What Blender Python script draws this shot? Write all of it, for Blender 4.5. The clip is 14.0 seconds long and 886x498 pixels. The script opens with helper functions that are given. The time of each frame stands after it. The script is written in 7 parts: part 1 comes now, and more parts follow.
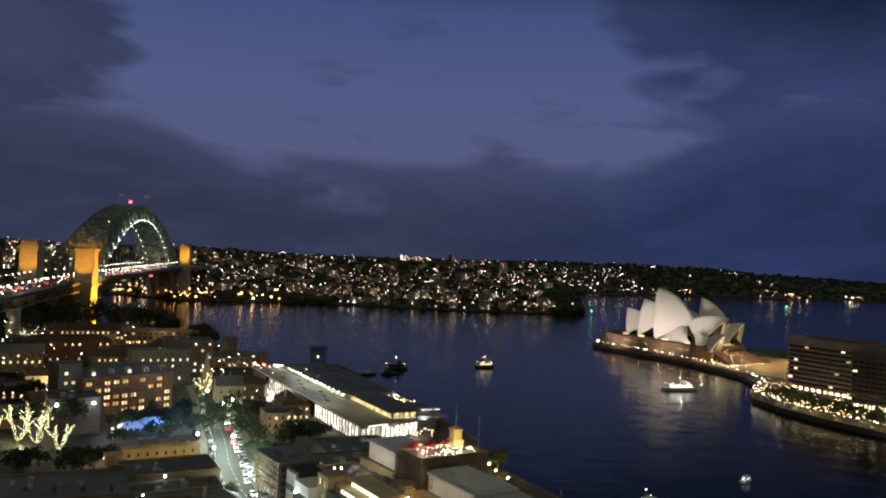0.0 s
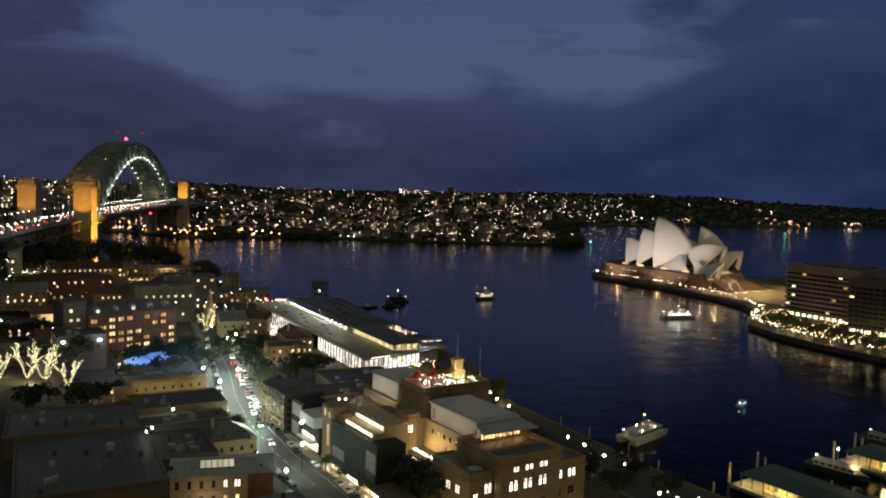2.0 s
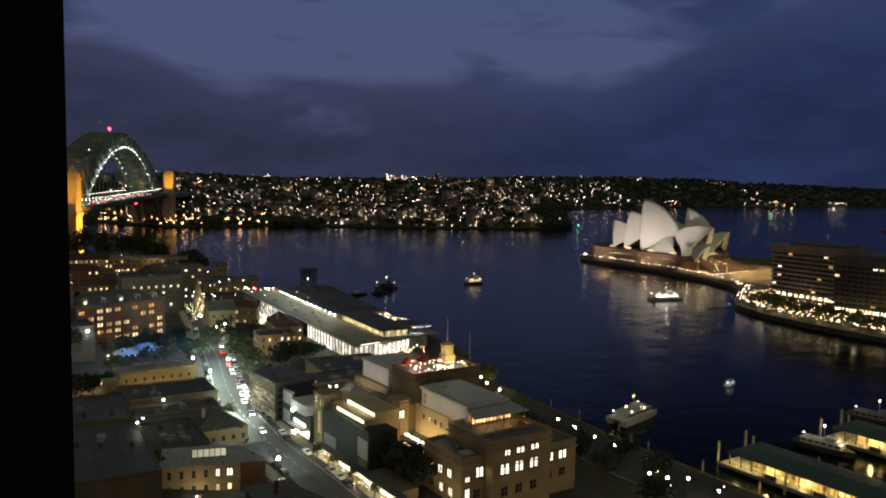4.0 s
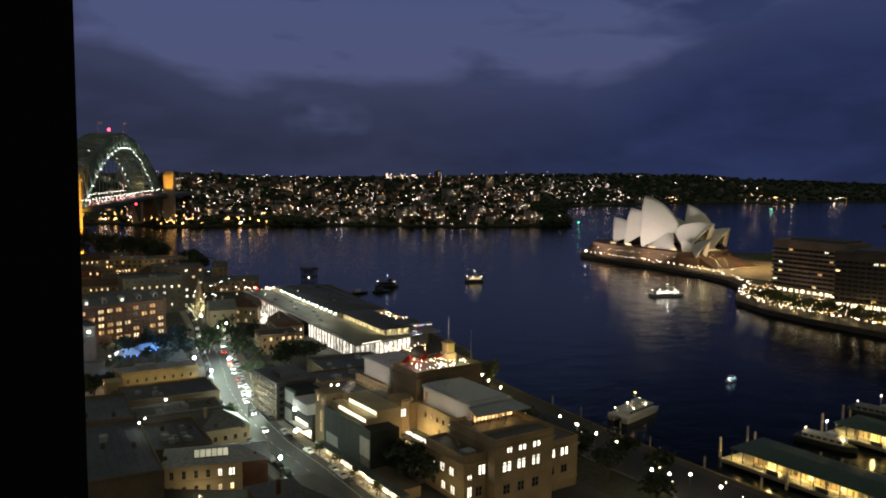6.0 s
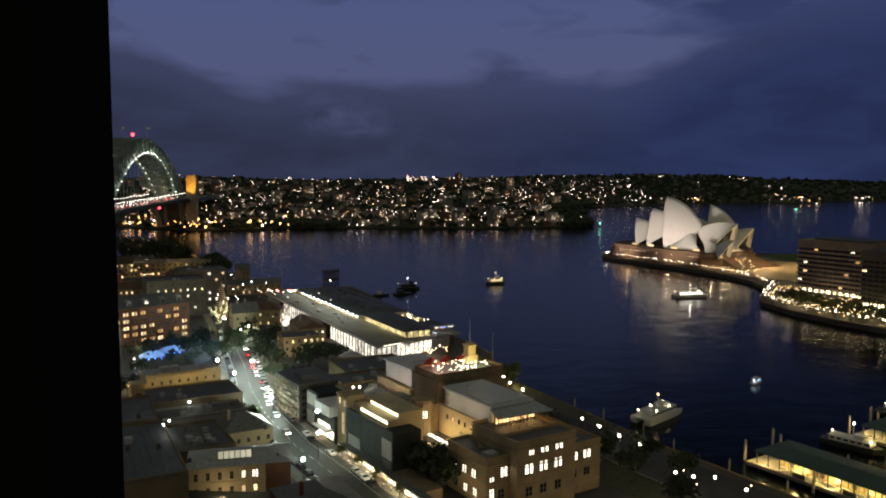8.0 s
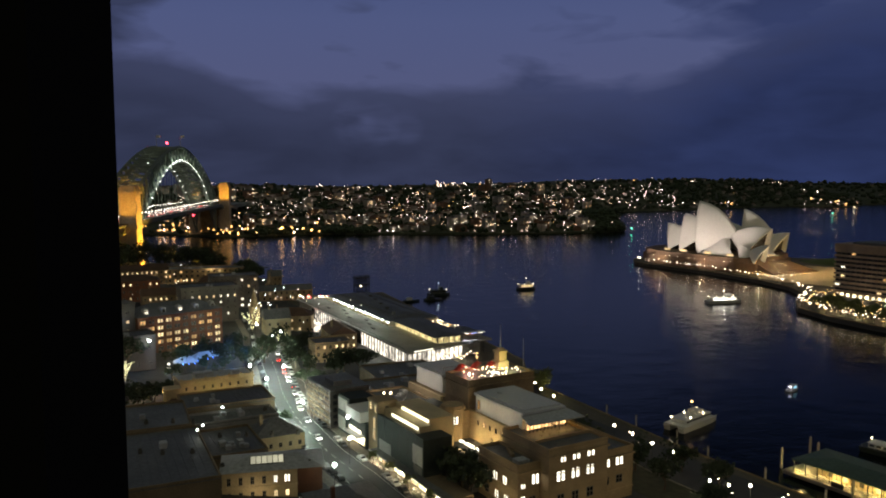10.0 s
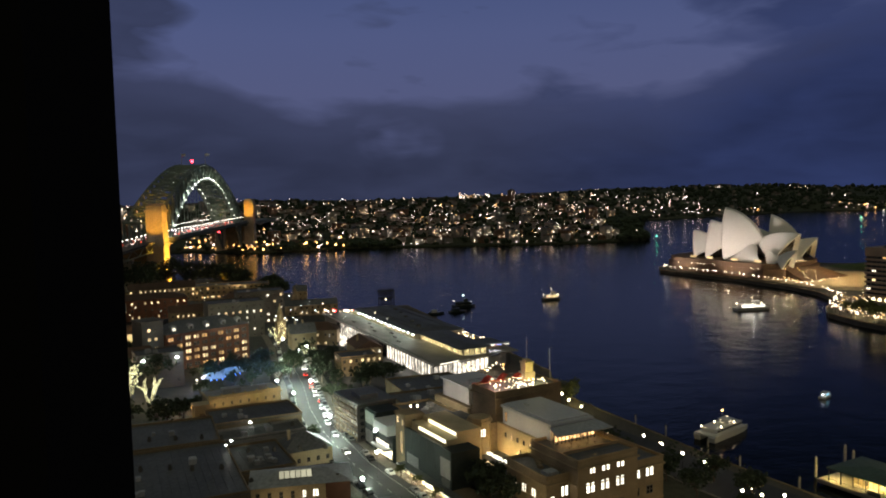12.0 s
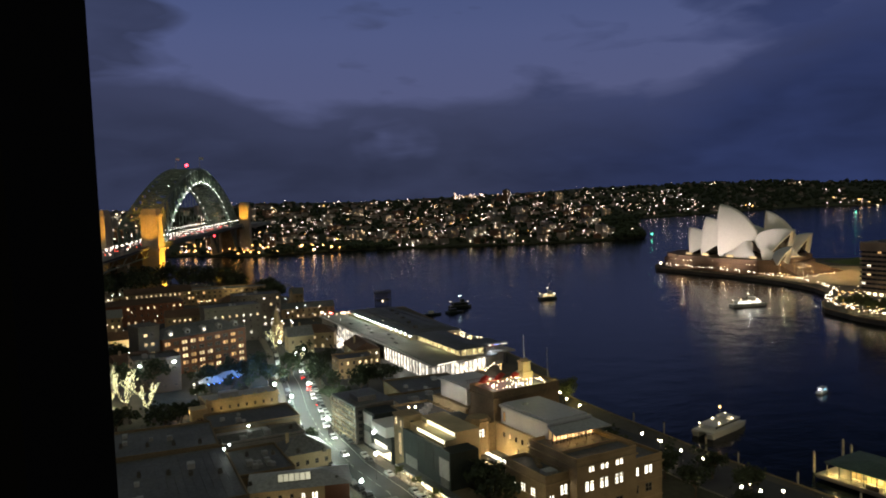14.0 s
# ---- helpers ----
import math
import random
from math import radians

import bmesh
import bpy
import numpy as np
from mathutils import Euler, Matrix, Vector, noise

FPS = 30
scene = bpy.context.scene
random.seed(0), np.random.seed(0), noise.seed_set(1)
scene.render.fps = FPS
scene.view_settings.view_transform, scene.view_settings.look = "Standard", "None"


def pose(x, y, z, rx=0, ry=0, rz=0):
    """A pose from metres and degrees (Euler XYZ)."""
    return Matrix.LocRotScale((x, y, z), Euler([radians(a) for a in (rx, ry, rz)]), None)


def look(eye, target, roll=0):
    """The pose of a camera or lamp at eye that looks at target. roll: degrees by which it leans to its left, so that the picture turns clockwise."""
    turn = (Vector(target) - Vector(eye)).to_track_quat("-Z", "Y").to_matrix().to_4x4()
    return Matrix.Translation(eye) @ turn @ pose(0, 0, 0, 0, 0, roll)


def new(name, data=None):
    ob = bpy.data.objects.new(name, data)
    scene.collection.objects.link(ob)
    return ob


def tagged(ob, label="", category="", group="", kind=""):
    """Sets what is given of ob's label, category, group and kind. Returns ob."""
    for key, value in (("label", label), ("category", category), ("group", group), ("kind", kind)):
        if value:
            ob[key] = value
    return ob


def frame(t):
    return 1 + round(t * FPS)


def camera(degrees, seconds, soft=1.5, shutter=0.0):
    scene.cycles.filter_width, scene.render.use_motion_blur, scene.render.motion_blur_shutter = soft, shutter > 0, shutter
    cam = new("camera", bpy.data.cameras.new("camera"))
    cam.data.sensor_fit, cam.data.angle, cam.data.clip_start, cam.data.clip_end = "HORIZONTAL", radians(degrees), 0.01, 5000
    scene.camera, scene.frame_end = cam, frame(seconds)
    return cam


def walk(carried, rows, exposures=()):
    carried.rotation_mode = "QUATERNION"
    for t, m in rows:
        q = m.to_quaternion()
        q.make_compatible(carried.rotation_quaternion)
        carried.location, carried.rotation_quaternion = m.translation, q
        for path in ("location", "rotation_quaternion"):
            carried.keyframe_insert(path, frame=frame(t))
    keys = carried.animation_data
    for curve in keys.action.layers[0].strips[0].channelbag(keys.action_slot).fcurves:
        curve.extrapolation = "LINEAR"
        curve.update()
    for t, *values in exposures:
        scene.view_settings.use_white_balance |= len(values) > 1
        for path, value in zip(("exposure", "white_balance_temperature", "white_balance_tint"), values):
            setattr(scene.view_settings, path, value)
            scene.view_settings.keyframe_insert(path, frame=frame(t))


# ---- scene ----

cam = camera(58.5, 14.0, soft=1.9)
# t, x, y, z, yaw, pitch, roll
PATH = [
    (0, 10.623, -39.575, 94.589, -33.561, 0.352, -2.992),
    (0.5, 10.620, -39.574, 94.589, -33.567, 0.144, -2.917),
    (1, 10.618, -39.574, 94.589, -33.638, -0.014, -2.984),
    (1.5, 10.607, -39.573, 94.589, -33.635, -1.323, -2.356),
    (2, 10.592, -39.571, 94.589, -33.633, -4.505, -2.123),
    (2.5, 10.577, -39.568, 94.589, -33.876, -5.247, -1.717),
    (3, 10.559, -39.567, 94.589, -34.317, -5.482, -1.509),
    (5.5, 10.530, -39.563, 94.589, -34.627, -5.513, -1.037),
    (6, 10.530, -39.563, 94.589, -34.587, -5.654, -0.823),
    (6.5, 10.529, -39.563, 94.589, -34.519, -5.743, -0.646),
    (7, 10.526, -39.563, 94.589, -34.312, -5.733, -0.502),
    (7.5, 10.522, -39.562, 94.589, -33.803, -5.572, -0.426),
    (8, 10.523, -39.562, 94.589, -33.112, -5.523, -0.380),
    (10.5, 10.549, -39.565, 94.589, -30.358, -4.977, 0.217),
    (11, 10.553, -39.566, 94.589, -29.773, -4.792, 0.534),
    (11.5, 10.556, -39.566, 94.589, -29.445, -4.453, 0.948),
    (12, 10.559, -39.567, 94.589, -29.320, -4.222, 1.267),
    (12.5, 10.562, -39.567, 94.589, -29.436, -4.188, 1.480),
    (13, 10.565, -39.567, 94.589, -29.524, -4.182, 1.728),
    (13.5, 10.567, -39.568, 94.589, -29.682, -4.072, 1.871),
    (14, 10.569, -39.568, 94.589, -29.671, -4.182, 2.046),
]

walk(cam, [(t, pose(x, y, z, 90 + pitch, roll, yaw)) for t, x, y, z, yaw, pitch, roll in PATH],
     exposures=[(0, 0.15), (1.5, 0.08), (2, -0.08), (3, -0.10), (6.5, -0.09), (7.5, 0.03), (8, 0.03), (11, 0.06), (14, 0.10)])
EYE = Vector((10.56, -39.57, 94.59))

# ---- sky at dusk ----
world = bpy.data.worlds.new("dusk_sky")
scene.world = world
world.use_nodes = True
wn, wl = world.node_tree.nodes, world.node_tree.links
wn.clear()


def wnode(kind, **inputs):
    n = wn.new(kind)
    for key, value in inputs.items():
        n.inputs[key.replace("_", " ")].default_value = value
    return n


def wramp(src, stops):
    r = wn.new("ShaderNodeValToRGB")
    while len(r.color_ramp.elements) < len(stops):
        r.color_ramp.elements.new(0.5)
    for e, (p, c) in zip(r.color_ramp.elements, stops):
        e.position, e.color = p, (*c, 1) if len(c) == 3 else c
    wl.new(src, r.inputs["Fac"])
    return r.outputs["Color"]


def wmath(op, a, b=None):
    m = wn.new("ShaderNodeMath")
    m.operation = op
    for i, v in enumerate((a, b)):
        if v is None:
            continue
        if isinstance(v, (int, float)):
            m.inputs[i].default_value = v
        else:
            wl.new(v, m.inputs[i])
    return m.outputs[0]


w_co = wn.new("ShaderNodeTexCoord").outputs["Generated"]
w_sep = wn.new("ShaderNodeSeparateXYZ")
wl.new(w_co, w_sep.inputs[0])
w_map = wn.new("ShaderNodeMapping")
w_map.inputs["Scale"].default_value = (1.0, 1.0, 3.2)
w_map.inputs["Location"].default_value = (0.35, 0.1, 0.0)
wl.new(w_co, w_map.inputs["Vector"])
w_big = wnode("ShaderNodeTexNoise", Scale=4.2, Detail=3.0, Roughness=0.45, Distortion=0.25)
wl.new(w_map.outputs[0], w_big.inputs["Vector"])
w_fine = wnode("ShaderNodeTexNoise", Scale=10.0, Detail=3.0, Roughness=0.5, Distortion=0.4)
wl.new(w_map.outputs[0], w_fine.inputs["Vector"])
# unseen upper part: dark belt dims the water, bright zenith lifts the roofs
w_clear = wramp(w_sep.outputs["Z"], [(0.0, (0.060, 0.072, 0.150)), (0.12, (0.082, 0.095, 0.200)), (0.19, (0.076, 0.095, 0.212)), (0.29, (0.050, 0.076, 0.190)), (0.35, (0.018, 0.025, 0.050)), (0.42, (0.008, 0.011, 0.020)), (0.64, (0.008, 0.010, 0.012)), (0.82, (0.115, 0.134, 0.100)), (1.0, (0.165, 0.190, 0.140))])


def toward(azimuth, elevation, inner, outer):
    """One near a direction of the sky, falling smoothly to none."""
    d = wn.new("ShaderNodeVectorMath")
    d.operation = "DOT_PRODUCT"
    a, e = radians(azimuth), radians(elevation)
    d.inputs[1].default_value = (math.sin(a) * math.cos(e), math.cos(a) * math.cos(e), math.sin(e))
    wl.new(w_co, d.inputs[0])
    r = wn.new("ShaderNodeMapRange")
    r.interpolation_type = "SMOOTHSTEP"
    r.inputs["From Min"].default_value, r.inputs["From Max"].default_value = math.cos(radians(outer)), math.cos(radians(inner))
    wl.new(d.outputs["Value"], r.inputs["Value"])
    return r.outputs[0]


# a low bank of cloud whose upper edge wanders, and loose clouds above it
w_rb, w_rf = wmath("SUBTRACT", w_big.outputs[0], 0.5), wmath("SUBTRACT", w_fine.outputs[0], 0.5)
w_edge = wmath("ADD", wmath("ADD", wmath("MULTIPLY", toward(3, 4, 3, 17), 0.052), wmath("MULTIPLY", toward(68, 8, 4, 24), 0.095)), wmath("ADD", wmath("MULTIPLY", w_rb, 0.075), wmath("MULTIPLY", w_rf, 0.045)))
w_bank = wmath("SUBTRACT", wmath("ADD", w_edge, 0.113), w_sep.outputs["Z"])
w_low = wramp(w_bank, [(0.0, (0, 0, 0)), (0.022, (0.75, 0.75, 0.75)), (0.075, (1, 1, 1))])
w_gather = wmath("ADD", wmath("MULTIPLY", toward(52, 19, 3, 11), 0.66), wmath("ADD", wmath("MULTIPLY", toward(64, 15, 1, 7), 0.5), wmath("MULTIPLY", toward(3, 13, 2, 11), 0.74)))
w_loose = wramp(wmath("ADD", w_gather, wmath("ADD", wmath("MULTIPLY", w_rb, 1.5), wmath("MULTIPLY", w_rf, 1.1))), [(0.16, (0, 0, 0)), (0.52, (1, 1, 1))])
w_gap = wmath("MULTIPLY", wmath("ADD", toward(24.6, 3.9, 0, 1.9), wmath("ADD", toward(26.4, 3.8, 0, 1.8), wmath("MULTIPLY", toward(28.3, 3.6, 0, 1.5), 0.6))), wmath("MAXIMUM", wmath("ADD", wmath("MULTIPLY", w_rf, 2.2), 0.08), 0.0))
w_cloud = wmath("MAXIMUM", wmath("SUBTRACT", wmath("MULTIPLY", w_low, 0.95), w_gap), wmath("MULTIPLY", w_loose, 0.80))
w_side = wn.new("ShaderNodeMixRGB")
w_side.inputs["Color1"].default_value, w_side.inputs["Color2"].default_value = (0.028, 0.034, 0.070, 1), (0.019, 0.029, 0.088, 1)
wl.new(toward(66, 4, 8, 36), w_side.inputs["Fac"])
w_tone = wn.new("ShaderNodeVectorMath")
w_tone.operation = "SCALE"
wl.new(w_side.outputs[0], w_tone.inputs[0])
wl.new(wmath("ADD", wmath("ADD", wmath("MULTIPLY", w_rf, 0.9), wmath("MULTIPLY", w_rb, 0.8)), 1.0), w_tone.inputs["Scale"])
w_mix = wn.new("ShaderNodeMixRGB")
wl.new(w_tone.outputs[0], w_mix.inputs["Color2"])
wl.new(w_cloud, w_mix.inputs["Fac"])
wl.new(w_clear, w_mix.inputs["Color1"])
# unseen dark cloud added above the eastern view, to dim the water's reflections
w_dimmer = wn.new("ShaderNodeMixRGB")
w_dimmer.inputs["Color2"].default_value = (0.006, 0.011, 0.026, 1)
wl.new(w_mix.outputs[0], w_dimmer.inputs["Color1"])
wl.new(wmath("MULTIPLY", toward(62, 36, 16, 24), 0.95), w_dimmer.inputs["Fac"])
w_mix = w_dimmer
# overcast behind the camera, lit warm by the towers of the city
w_city = wn.new("ShaderNodeMixRGB")
w_city.inputs["Color2"].default_value = (0.118, 0.108, 0.076, 1)
wl.new(w_mix.outputs[0], w_city.inputs["Color1"])
wl.new(toward(205, 12, 10, 95), w_city.inputs["Fac"])
w_mix = w_city
w_bg = wn.new("ShaderNodeBackground")
wl.new(w_mix.outputs[0], w_bg.inputs["Color"])
w_out = wn.new("ShaderNodeOutputWorld")
wl.new(w_bg.outputs[0], w_out.inputs["Surface"])


# ---- lamps ----
def point_lamp(x, y, z, watts, colour=(1, 0.85, 0.6), radius=0.4):
    d = bpy.data.lights.new("lamp_glow", "POINT")
    d.energy, d.color, d.shadow_soft_size = watts, colour, radius
    new("lamp_glow", d).location = (x, y, z)


def flood_lamp(eye, target, watts, colour, cone=60, radius=1.0):
    d = bpy.data.lights.new("floodlight_glow", "SPOT")
    d.energy, d.color, d.shadow_soft_size, d.spot_size, d.spot_blend = watts, colour, radius, radians(cone), 0.6
    new("floodlight_glow", d).matrix_world = look(eye, target)


WARM, AMBER, COOL = (1.0, 0.78, 0.48), (1.0, 0.58, 0.14), (0.86, 1.0, 0.90)
# harbour theatre sails, lit from the western promenade and the podium
flood_lamp((560, 620, 10), (676, 552, 52), 5.3e5, (1.0, 0.85, 0.75), 46)
flood_lamp((560, 455, 10), (678, 515, 52), 5.3e5, (1.0, 0.85, 0.75), 46)
flood_lamp((640, 400, 14), (690, 470, 32), 0.3e5, (1.0, 0.88, 0.70), 70)
# street, terminal, quays
for x, y, z, w in ((134, 347, 15, 16000), (114, 270, 15, 18000), (122, 254, 15, 10000), (109, 222, 14, 12000), (106, 180, 13, 2600), (125, 300, 15, 15000), (96, 161, 15, 1900)):
    point_lamp(x, y, z, w, (0.84, 1.0, 0.84))
for x, y in ((205, 400), (197, 345), (217, 465)):
    point_lamp(x, y, 15, 1500, (0.9, 1.0, 0.9))
for x, y in ((640, 560), (640, 505), (625, 440), (650, 440), (690, 440), (730, 445), (600, 345), (520, 275)):
    point_lamp(x, y, 10, 1300, (1.0, 0.70, 0.32))
for x, y in ((660, 405), (690, 385), (720, 400), (745, 425), (700, 425)):
    point_lamp(x, y, 11, 10000, (1.0, 0.68, 0.30))
for x, y, z in ((683, 469, 24), (683, 474, 32), (724, 483, 24), (724, 481, 30), (661, 453, 18)):
    point_lamp(x, y, z, 1300, (1.0, 0.84, 0.50))

# museum forecourt, lawn and side street: lamps added unseen, to lift the stone
for x, y, z, w in ((150, 104, 9, 520), (128, 112, 9, 420), (172, 108, 9, 420), (124, 128, 11, 520), (176, 140, 9, 300),  (95, 350, 13, 500), (60, 440, 22, 700), (110, 500, 24, 700), (165, 480, 16, 700), (140, 580, 22, 700), (190, 560, 14, 700)):
    point_lamp(x, y, z, w, (1.0, 0.76, 0.40))

# lanes of the old quarter
for x, y, z, w, c in ((147, 304, 15, 1300, WARM), (192, 412, 10, 2200, (0.95, 0.95, 1.0)), (188, 424, 12, 1800, (1.0, 0.35, 0.30)), (78, 590, 27, 2600, (1.0, 0.90, 0.42)), (84, 446, 24, 1800, (1.0, 0.86, 0.55)), (130, 500, 22, 1500, WARM),
                      (184, 628, 20, 1700, (1.0, 0.75, 0.4)), (188, 572, 18, 1200, (0.9, 1.0, 0.8)), (150, 584, 24, 1300, WARM), (110, 430, 20, 1200, WARM), (140, 660, 16, 1200, (0.9, 1.0, 0.8)), (146, 408, 17, 2600, (0.9, 1.0, 0.6)), (160, 420, 14, 900, WARM)):
    point_lamp(x, y, z, w, c)
# ---- materials ----
MATS = {}


def mat(name, colour, rough=0.8, metal=0.0, vary=0.25, grain=2.0, bump=0.3, spec=0.4):
    if name in MATS:
        return MATS[name]
    m = bpy.data.materials.new(name)
    m.use_nodes = True
    n, l = m.node_tree.nodes, m.node_tree.links
    p = n["Principled BSDF"]
    co = n.new("ShaderNodeTexCoord")
    big, small = n.new("ShaderNodeTexNoise"), n.new("ShaderNodeTexNoise")
    big.inputs["Scale"].default_value, big.inputs["Detail"].default_value = 0.11 * grain / 2, 4
    small.inputs["Scale"].default_value, small.inputs["Detail"].default_value = grain, 3
    info = n.new("ShaderNodeObjectInfo")
    for t in (big, small):
        l.new(co.outputs["Object"], t.inputs["Vector"])
    mixed = n.new("ShaderNodeMath")
    mixed.operation = "ADD"
    l.new(big.outputs[0], mixed.inputs[0])
    l.new(small.outputs[0], mixed.inputs[1])
    ramp = n.new("ShaderNodeMapRange")
    ramp.inputs["From Min"].default_value, ramp.inputs["From Max"].default_value = 0.7, 1.3
    ramp.inputs["To Min"].default_value, ramp.inputs["To Max"].default_value = 1 - vary, 1 + vary
    l.new(mixed.outputs[0], ramp.inputs["Value"])
    rnd = n.new("ShaderNodeMapRange")
    rnd.inputs["To Min"].default_value, rnd.inputs["To Max"].default_value = 1 - vary * 0.4, 1 + vary * 0.4
    l.new(info.outputs["Random"], rnd.inputs["Value"])
    both = n.new("ShaderNodeMath")
    both.operation = "MULTIPLY"
    l.new(ramp.outputs[0], both.inputs[0])
    l.new(rnd.outputs[0], both.inputs[1])
    tint = n.new("ShaderNodeVectorMath")
    tint.operation = "SCALE"
    tint.inputs[0].default_value = colour
    l.new(both.outputs[0], tint.inputs["Scale"])
    l.new(tint.outputs[0], p.inputs["Base Color"])
    p.inputs["Roughness"].default_value, p.inputs["Metallic"].default_value = rough, metal
    p.inputs["Specular IOR Level"].default_value = spec
    if bump:
        b = n.new("ShaderNodeBump")
        b.inputs["Strength"].default_value, b.inputs["Distance"].default_value = bump, 0.1
        l.new(small.outputs[0], b.inputs["Height"])
        l.new(b.outputs[0], p.inputs["Normal"])
    MATS[name] = m
    return m


def emit(name, colour, strength, vary=0.5, patch=0.0, skew=1.0):
    """Something that glows; each object differs a little, and within it where patch is set."""
    if name in MATS:
        return MATS[name]
    m = bpy.data.materials.new(name)
    m.use_nodes = True
    n, l = m.node_tree.nodes, m.node_tree.links
    n.clear()
    out, e, info, r = n.new("ShaderNodeOutputMaterial"), n.new("ShaderNodeEmission"), n.new("ShaderNodeObjectInfo"), n.new("ShaderNodeMapRange")
    geo, add, fr = n.new("ShaderNodeNewGeometry"), n.new("ShaderNodeMath"), n.new("ShaderNodeMath")
    add.operation, fr.operation = "ADD", "FRACT"
    l.new(info.outputs["Random"], add.inputs[0])
    l.new(geo.outputs["Random Per Island"], add.inputs[1])
    l.new(add.outputs[0], fr.inputs[0])
    r.inputs["To Min"].default_value, r.inputs["To Max"].default_value = strength * (1 - vary), strength * (1 + vary)
    power = n.new("ShaderNodeMath")
    power.operation = "POWER"
    power.inputs[1].default_value = skew
    l.new(fr.outputs[0], power.inputs[0])
    l.new(power.outputs[0], r.inputs["Value"])
    e.inputs["Color"].default_value = (*colour, 1)
    last = r.outputs[0]
    if patch:
        co, nz, mr, mu = n.new("ShaderNodeTexCoord"), n.new("ShaderNodeTexNoise"), n.new("ShaderNodeMapRange"), n.new("ShaderNodeMath")
        nz.inputs["Scale"].default_value = patch
        l.new(co.outputs["Object"], nz.inputs["Vector"])
        mr.inputs["From Min"].default_value, mr.inputs["From Max"].default_value = 0.3, 0.7
        mr.inputs["To Min"].default_value, mr.inputs["To Max"].default_value = 0.15, 1.7
        l.new(nz.outputs[0], mr.inputs["Value"])
        mu.operation = "MULTIPLY"
        l.new(last, mu.inputs[0])
        l.new(mr.outputs[0], mu.inputs[1])
        last = mu.outputs[0]
    l.new(last, e.inputs["Strength"])
    l.new(e.outputs[0], out.inputs["Surface"])
    MATS[name] = m
    return m


STONE = mat("sandstone", (0.36, 0.27, 0.16), 0.85, vary=0.3, grain=3)
QUAYSTONE = mat("dark_quay_stone", (0.10, 0.085, 0.065), 0.85, vary=0.35, grain=1)
STONE_DARK = mat("weathered_sandstone", (0.24, 0.18, 0.11), 0.85, vary=0.35, grain=3)
GRANITE = mat("granite_pylon", (0.42, 0.36, 0.28), 0.8, vary=0.25, grain=0.8)
BRICK = mat("red_brick", (0.16, 0.070, 0.040), 0.85, vary=0.3, grain=4)
CREAM = mat("cream_render", (0.55, 0.44, 0.27), 0.8, vary=0.2)
# grey render darkened in its colour, for facades that get little light
DARKGREY = mat("dimmed_grey_render", (0.13, 0.12, 0.105), 0.85, vary=0.35)
APART = mat("brown_precast", (0.34, 0.25, 0.19), 0.8, vary=0.25)
APART_DARK = mat("dark_precast", (0.115, 0.095, 0.080), 0.8, vary=0.25)
GREY = mat("grey_render", (0.33, 0.32, 0.30), 0.8, vary=0.25)
ROOF = mat("dark_metal_roof", (0.13, 0.13, 0.13), 0.55, vary=0.4, grain=1)
ROOF_PALE = mat("pale_membrane_roof", (0.60, 0.60, 0.62), 0.6, vary=0.12, grain=1)
ROOF_GREY = mat("grey_membrane_roof", (0.42, 0.42, 0.43), 0.7, vary=0.3, grain=1)
TILE = mat("clay_tile_roof", (0.11, 0.065, 0.045), 0.8, vary=0.3, grain=3)
WHITE = mat("white_panel", (0.75, 0.74, 0.71), 0.6, vary=0.1)
BLACKP = mat("charcoal_panel", (0.032, 0.04, 0.037), 0.65, vary=0.25, spec=0.2)
ASPHALT = mat("asphalt", (0.055, 0.055, 0.055), 0.75, vary=0.3, grain=3)
PAVING = mat("paving", (0.20, 0.18, 0.15), 0.8, vary=0.3, grain=1)
EARTH = mat("park_ground", (0.055, 0.06, 0.035), 0.95, vary=0.4, grain=0.5)
CONCRETE = mat("concrete", (0.30, 0.28, 0.25), 0.8, vary=0.25)
STEEL = mat("grey_green_steel", (0.16, 0.19, 0.155), 0.6, vary=0.2, grain=0.5)
DARKSTEEL = mat("dark_steel", (0.06, 0.06, 0.06), 0.5, vary=0.2)
TIMBER = mat("weathered_pile_timber", (0.46, 0.43, 0.38), 0.9, vary=0.3)
SAIL = mat("glazed_cream_sail_tiles", (0.80, 0.77, 0.71), 0.32, vary=0.07, grain=0.8, bump=0.1)
POD = mat("pink_granite_podium", (0.16, 0.098, 0.062), 0.8, vary=0.25, grain=1)
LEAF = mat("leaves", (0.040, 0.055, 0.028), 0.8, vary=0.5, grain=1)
# paler, yellower copy of the leaves: the lamps' glow is put into the colour
YLEAF = mat("leaves_tinted_as_lit", (0.12, 0.13, 0.045), 0.8, vary=0.5)
BARK = mat("bark", (0.13, 0.10, 0.07), 0.9, vary=0.3)
HULLW = mat("white_boat_paint", (0.7, 0.7, 0.68), 0.4, vary=0.08)
HULLD = mat("dark_boat_paint", (0.035, 0.05, 0.045), 0.4, vary=0.2)
BRONZE = mat("bronze_glazing", (0.05, 0.04, 0.03), 0.15, vary=0.2, bump=0)
DARKPANE = mat("dark_window_glass", (0.02, 0.022, 0.025), 0.08, vary=0.2, bump=0, spec=0.6)
FRAME = mat("window_joinery", (0.25, 0.22, 0.18), 0.6, vary=0.2)
GREENROOF = mat("copper_green_roof", (0.09, 0.13, 0.10), 0.6, vary=0.3, grain=1)
GLOW_WARM = emit("warm_window_light", (1.0, 0.72, 0.36), 1.6, 0.55)
GLOW_WHITE = emit("white_window_light", (1.0, 0.93, 0.74), 2.4, 0.3)
GLOW_ORANGE = emit("orange_window_light", (1.0, 0.55, 0.20), 1.1, 0.6)
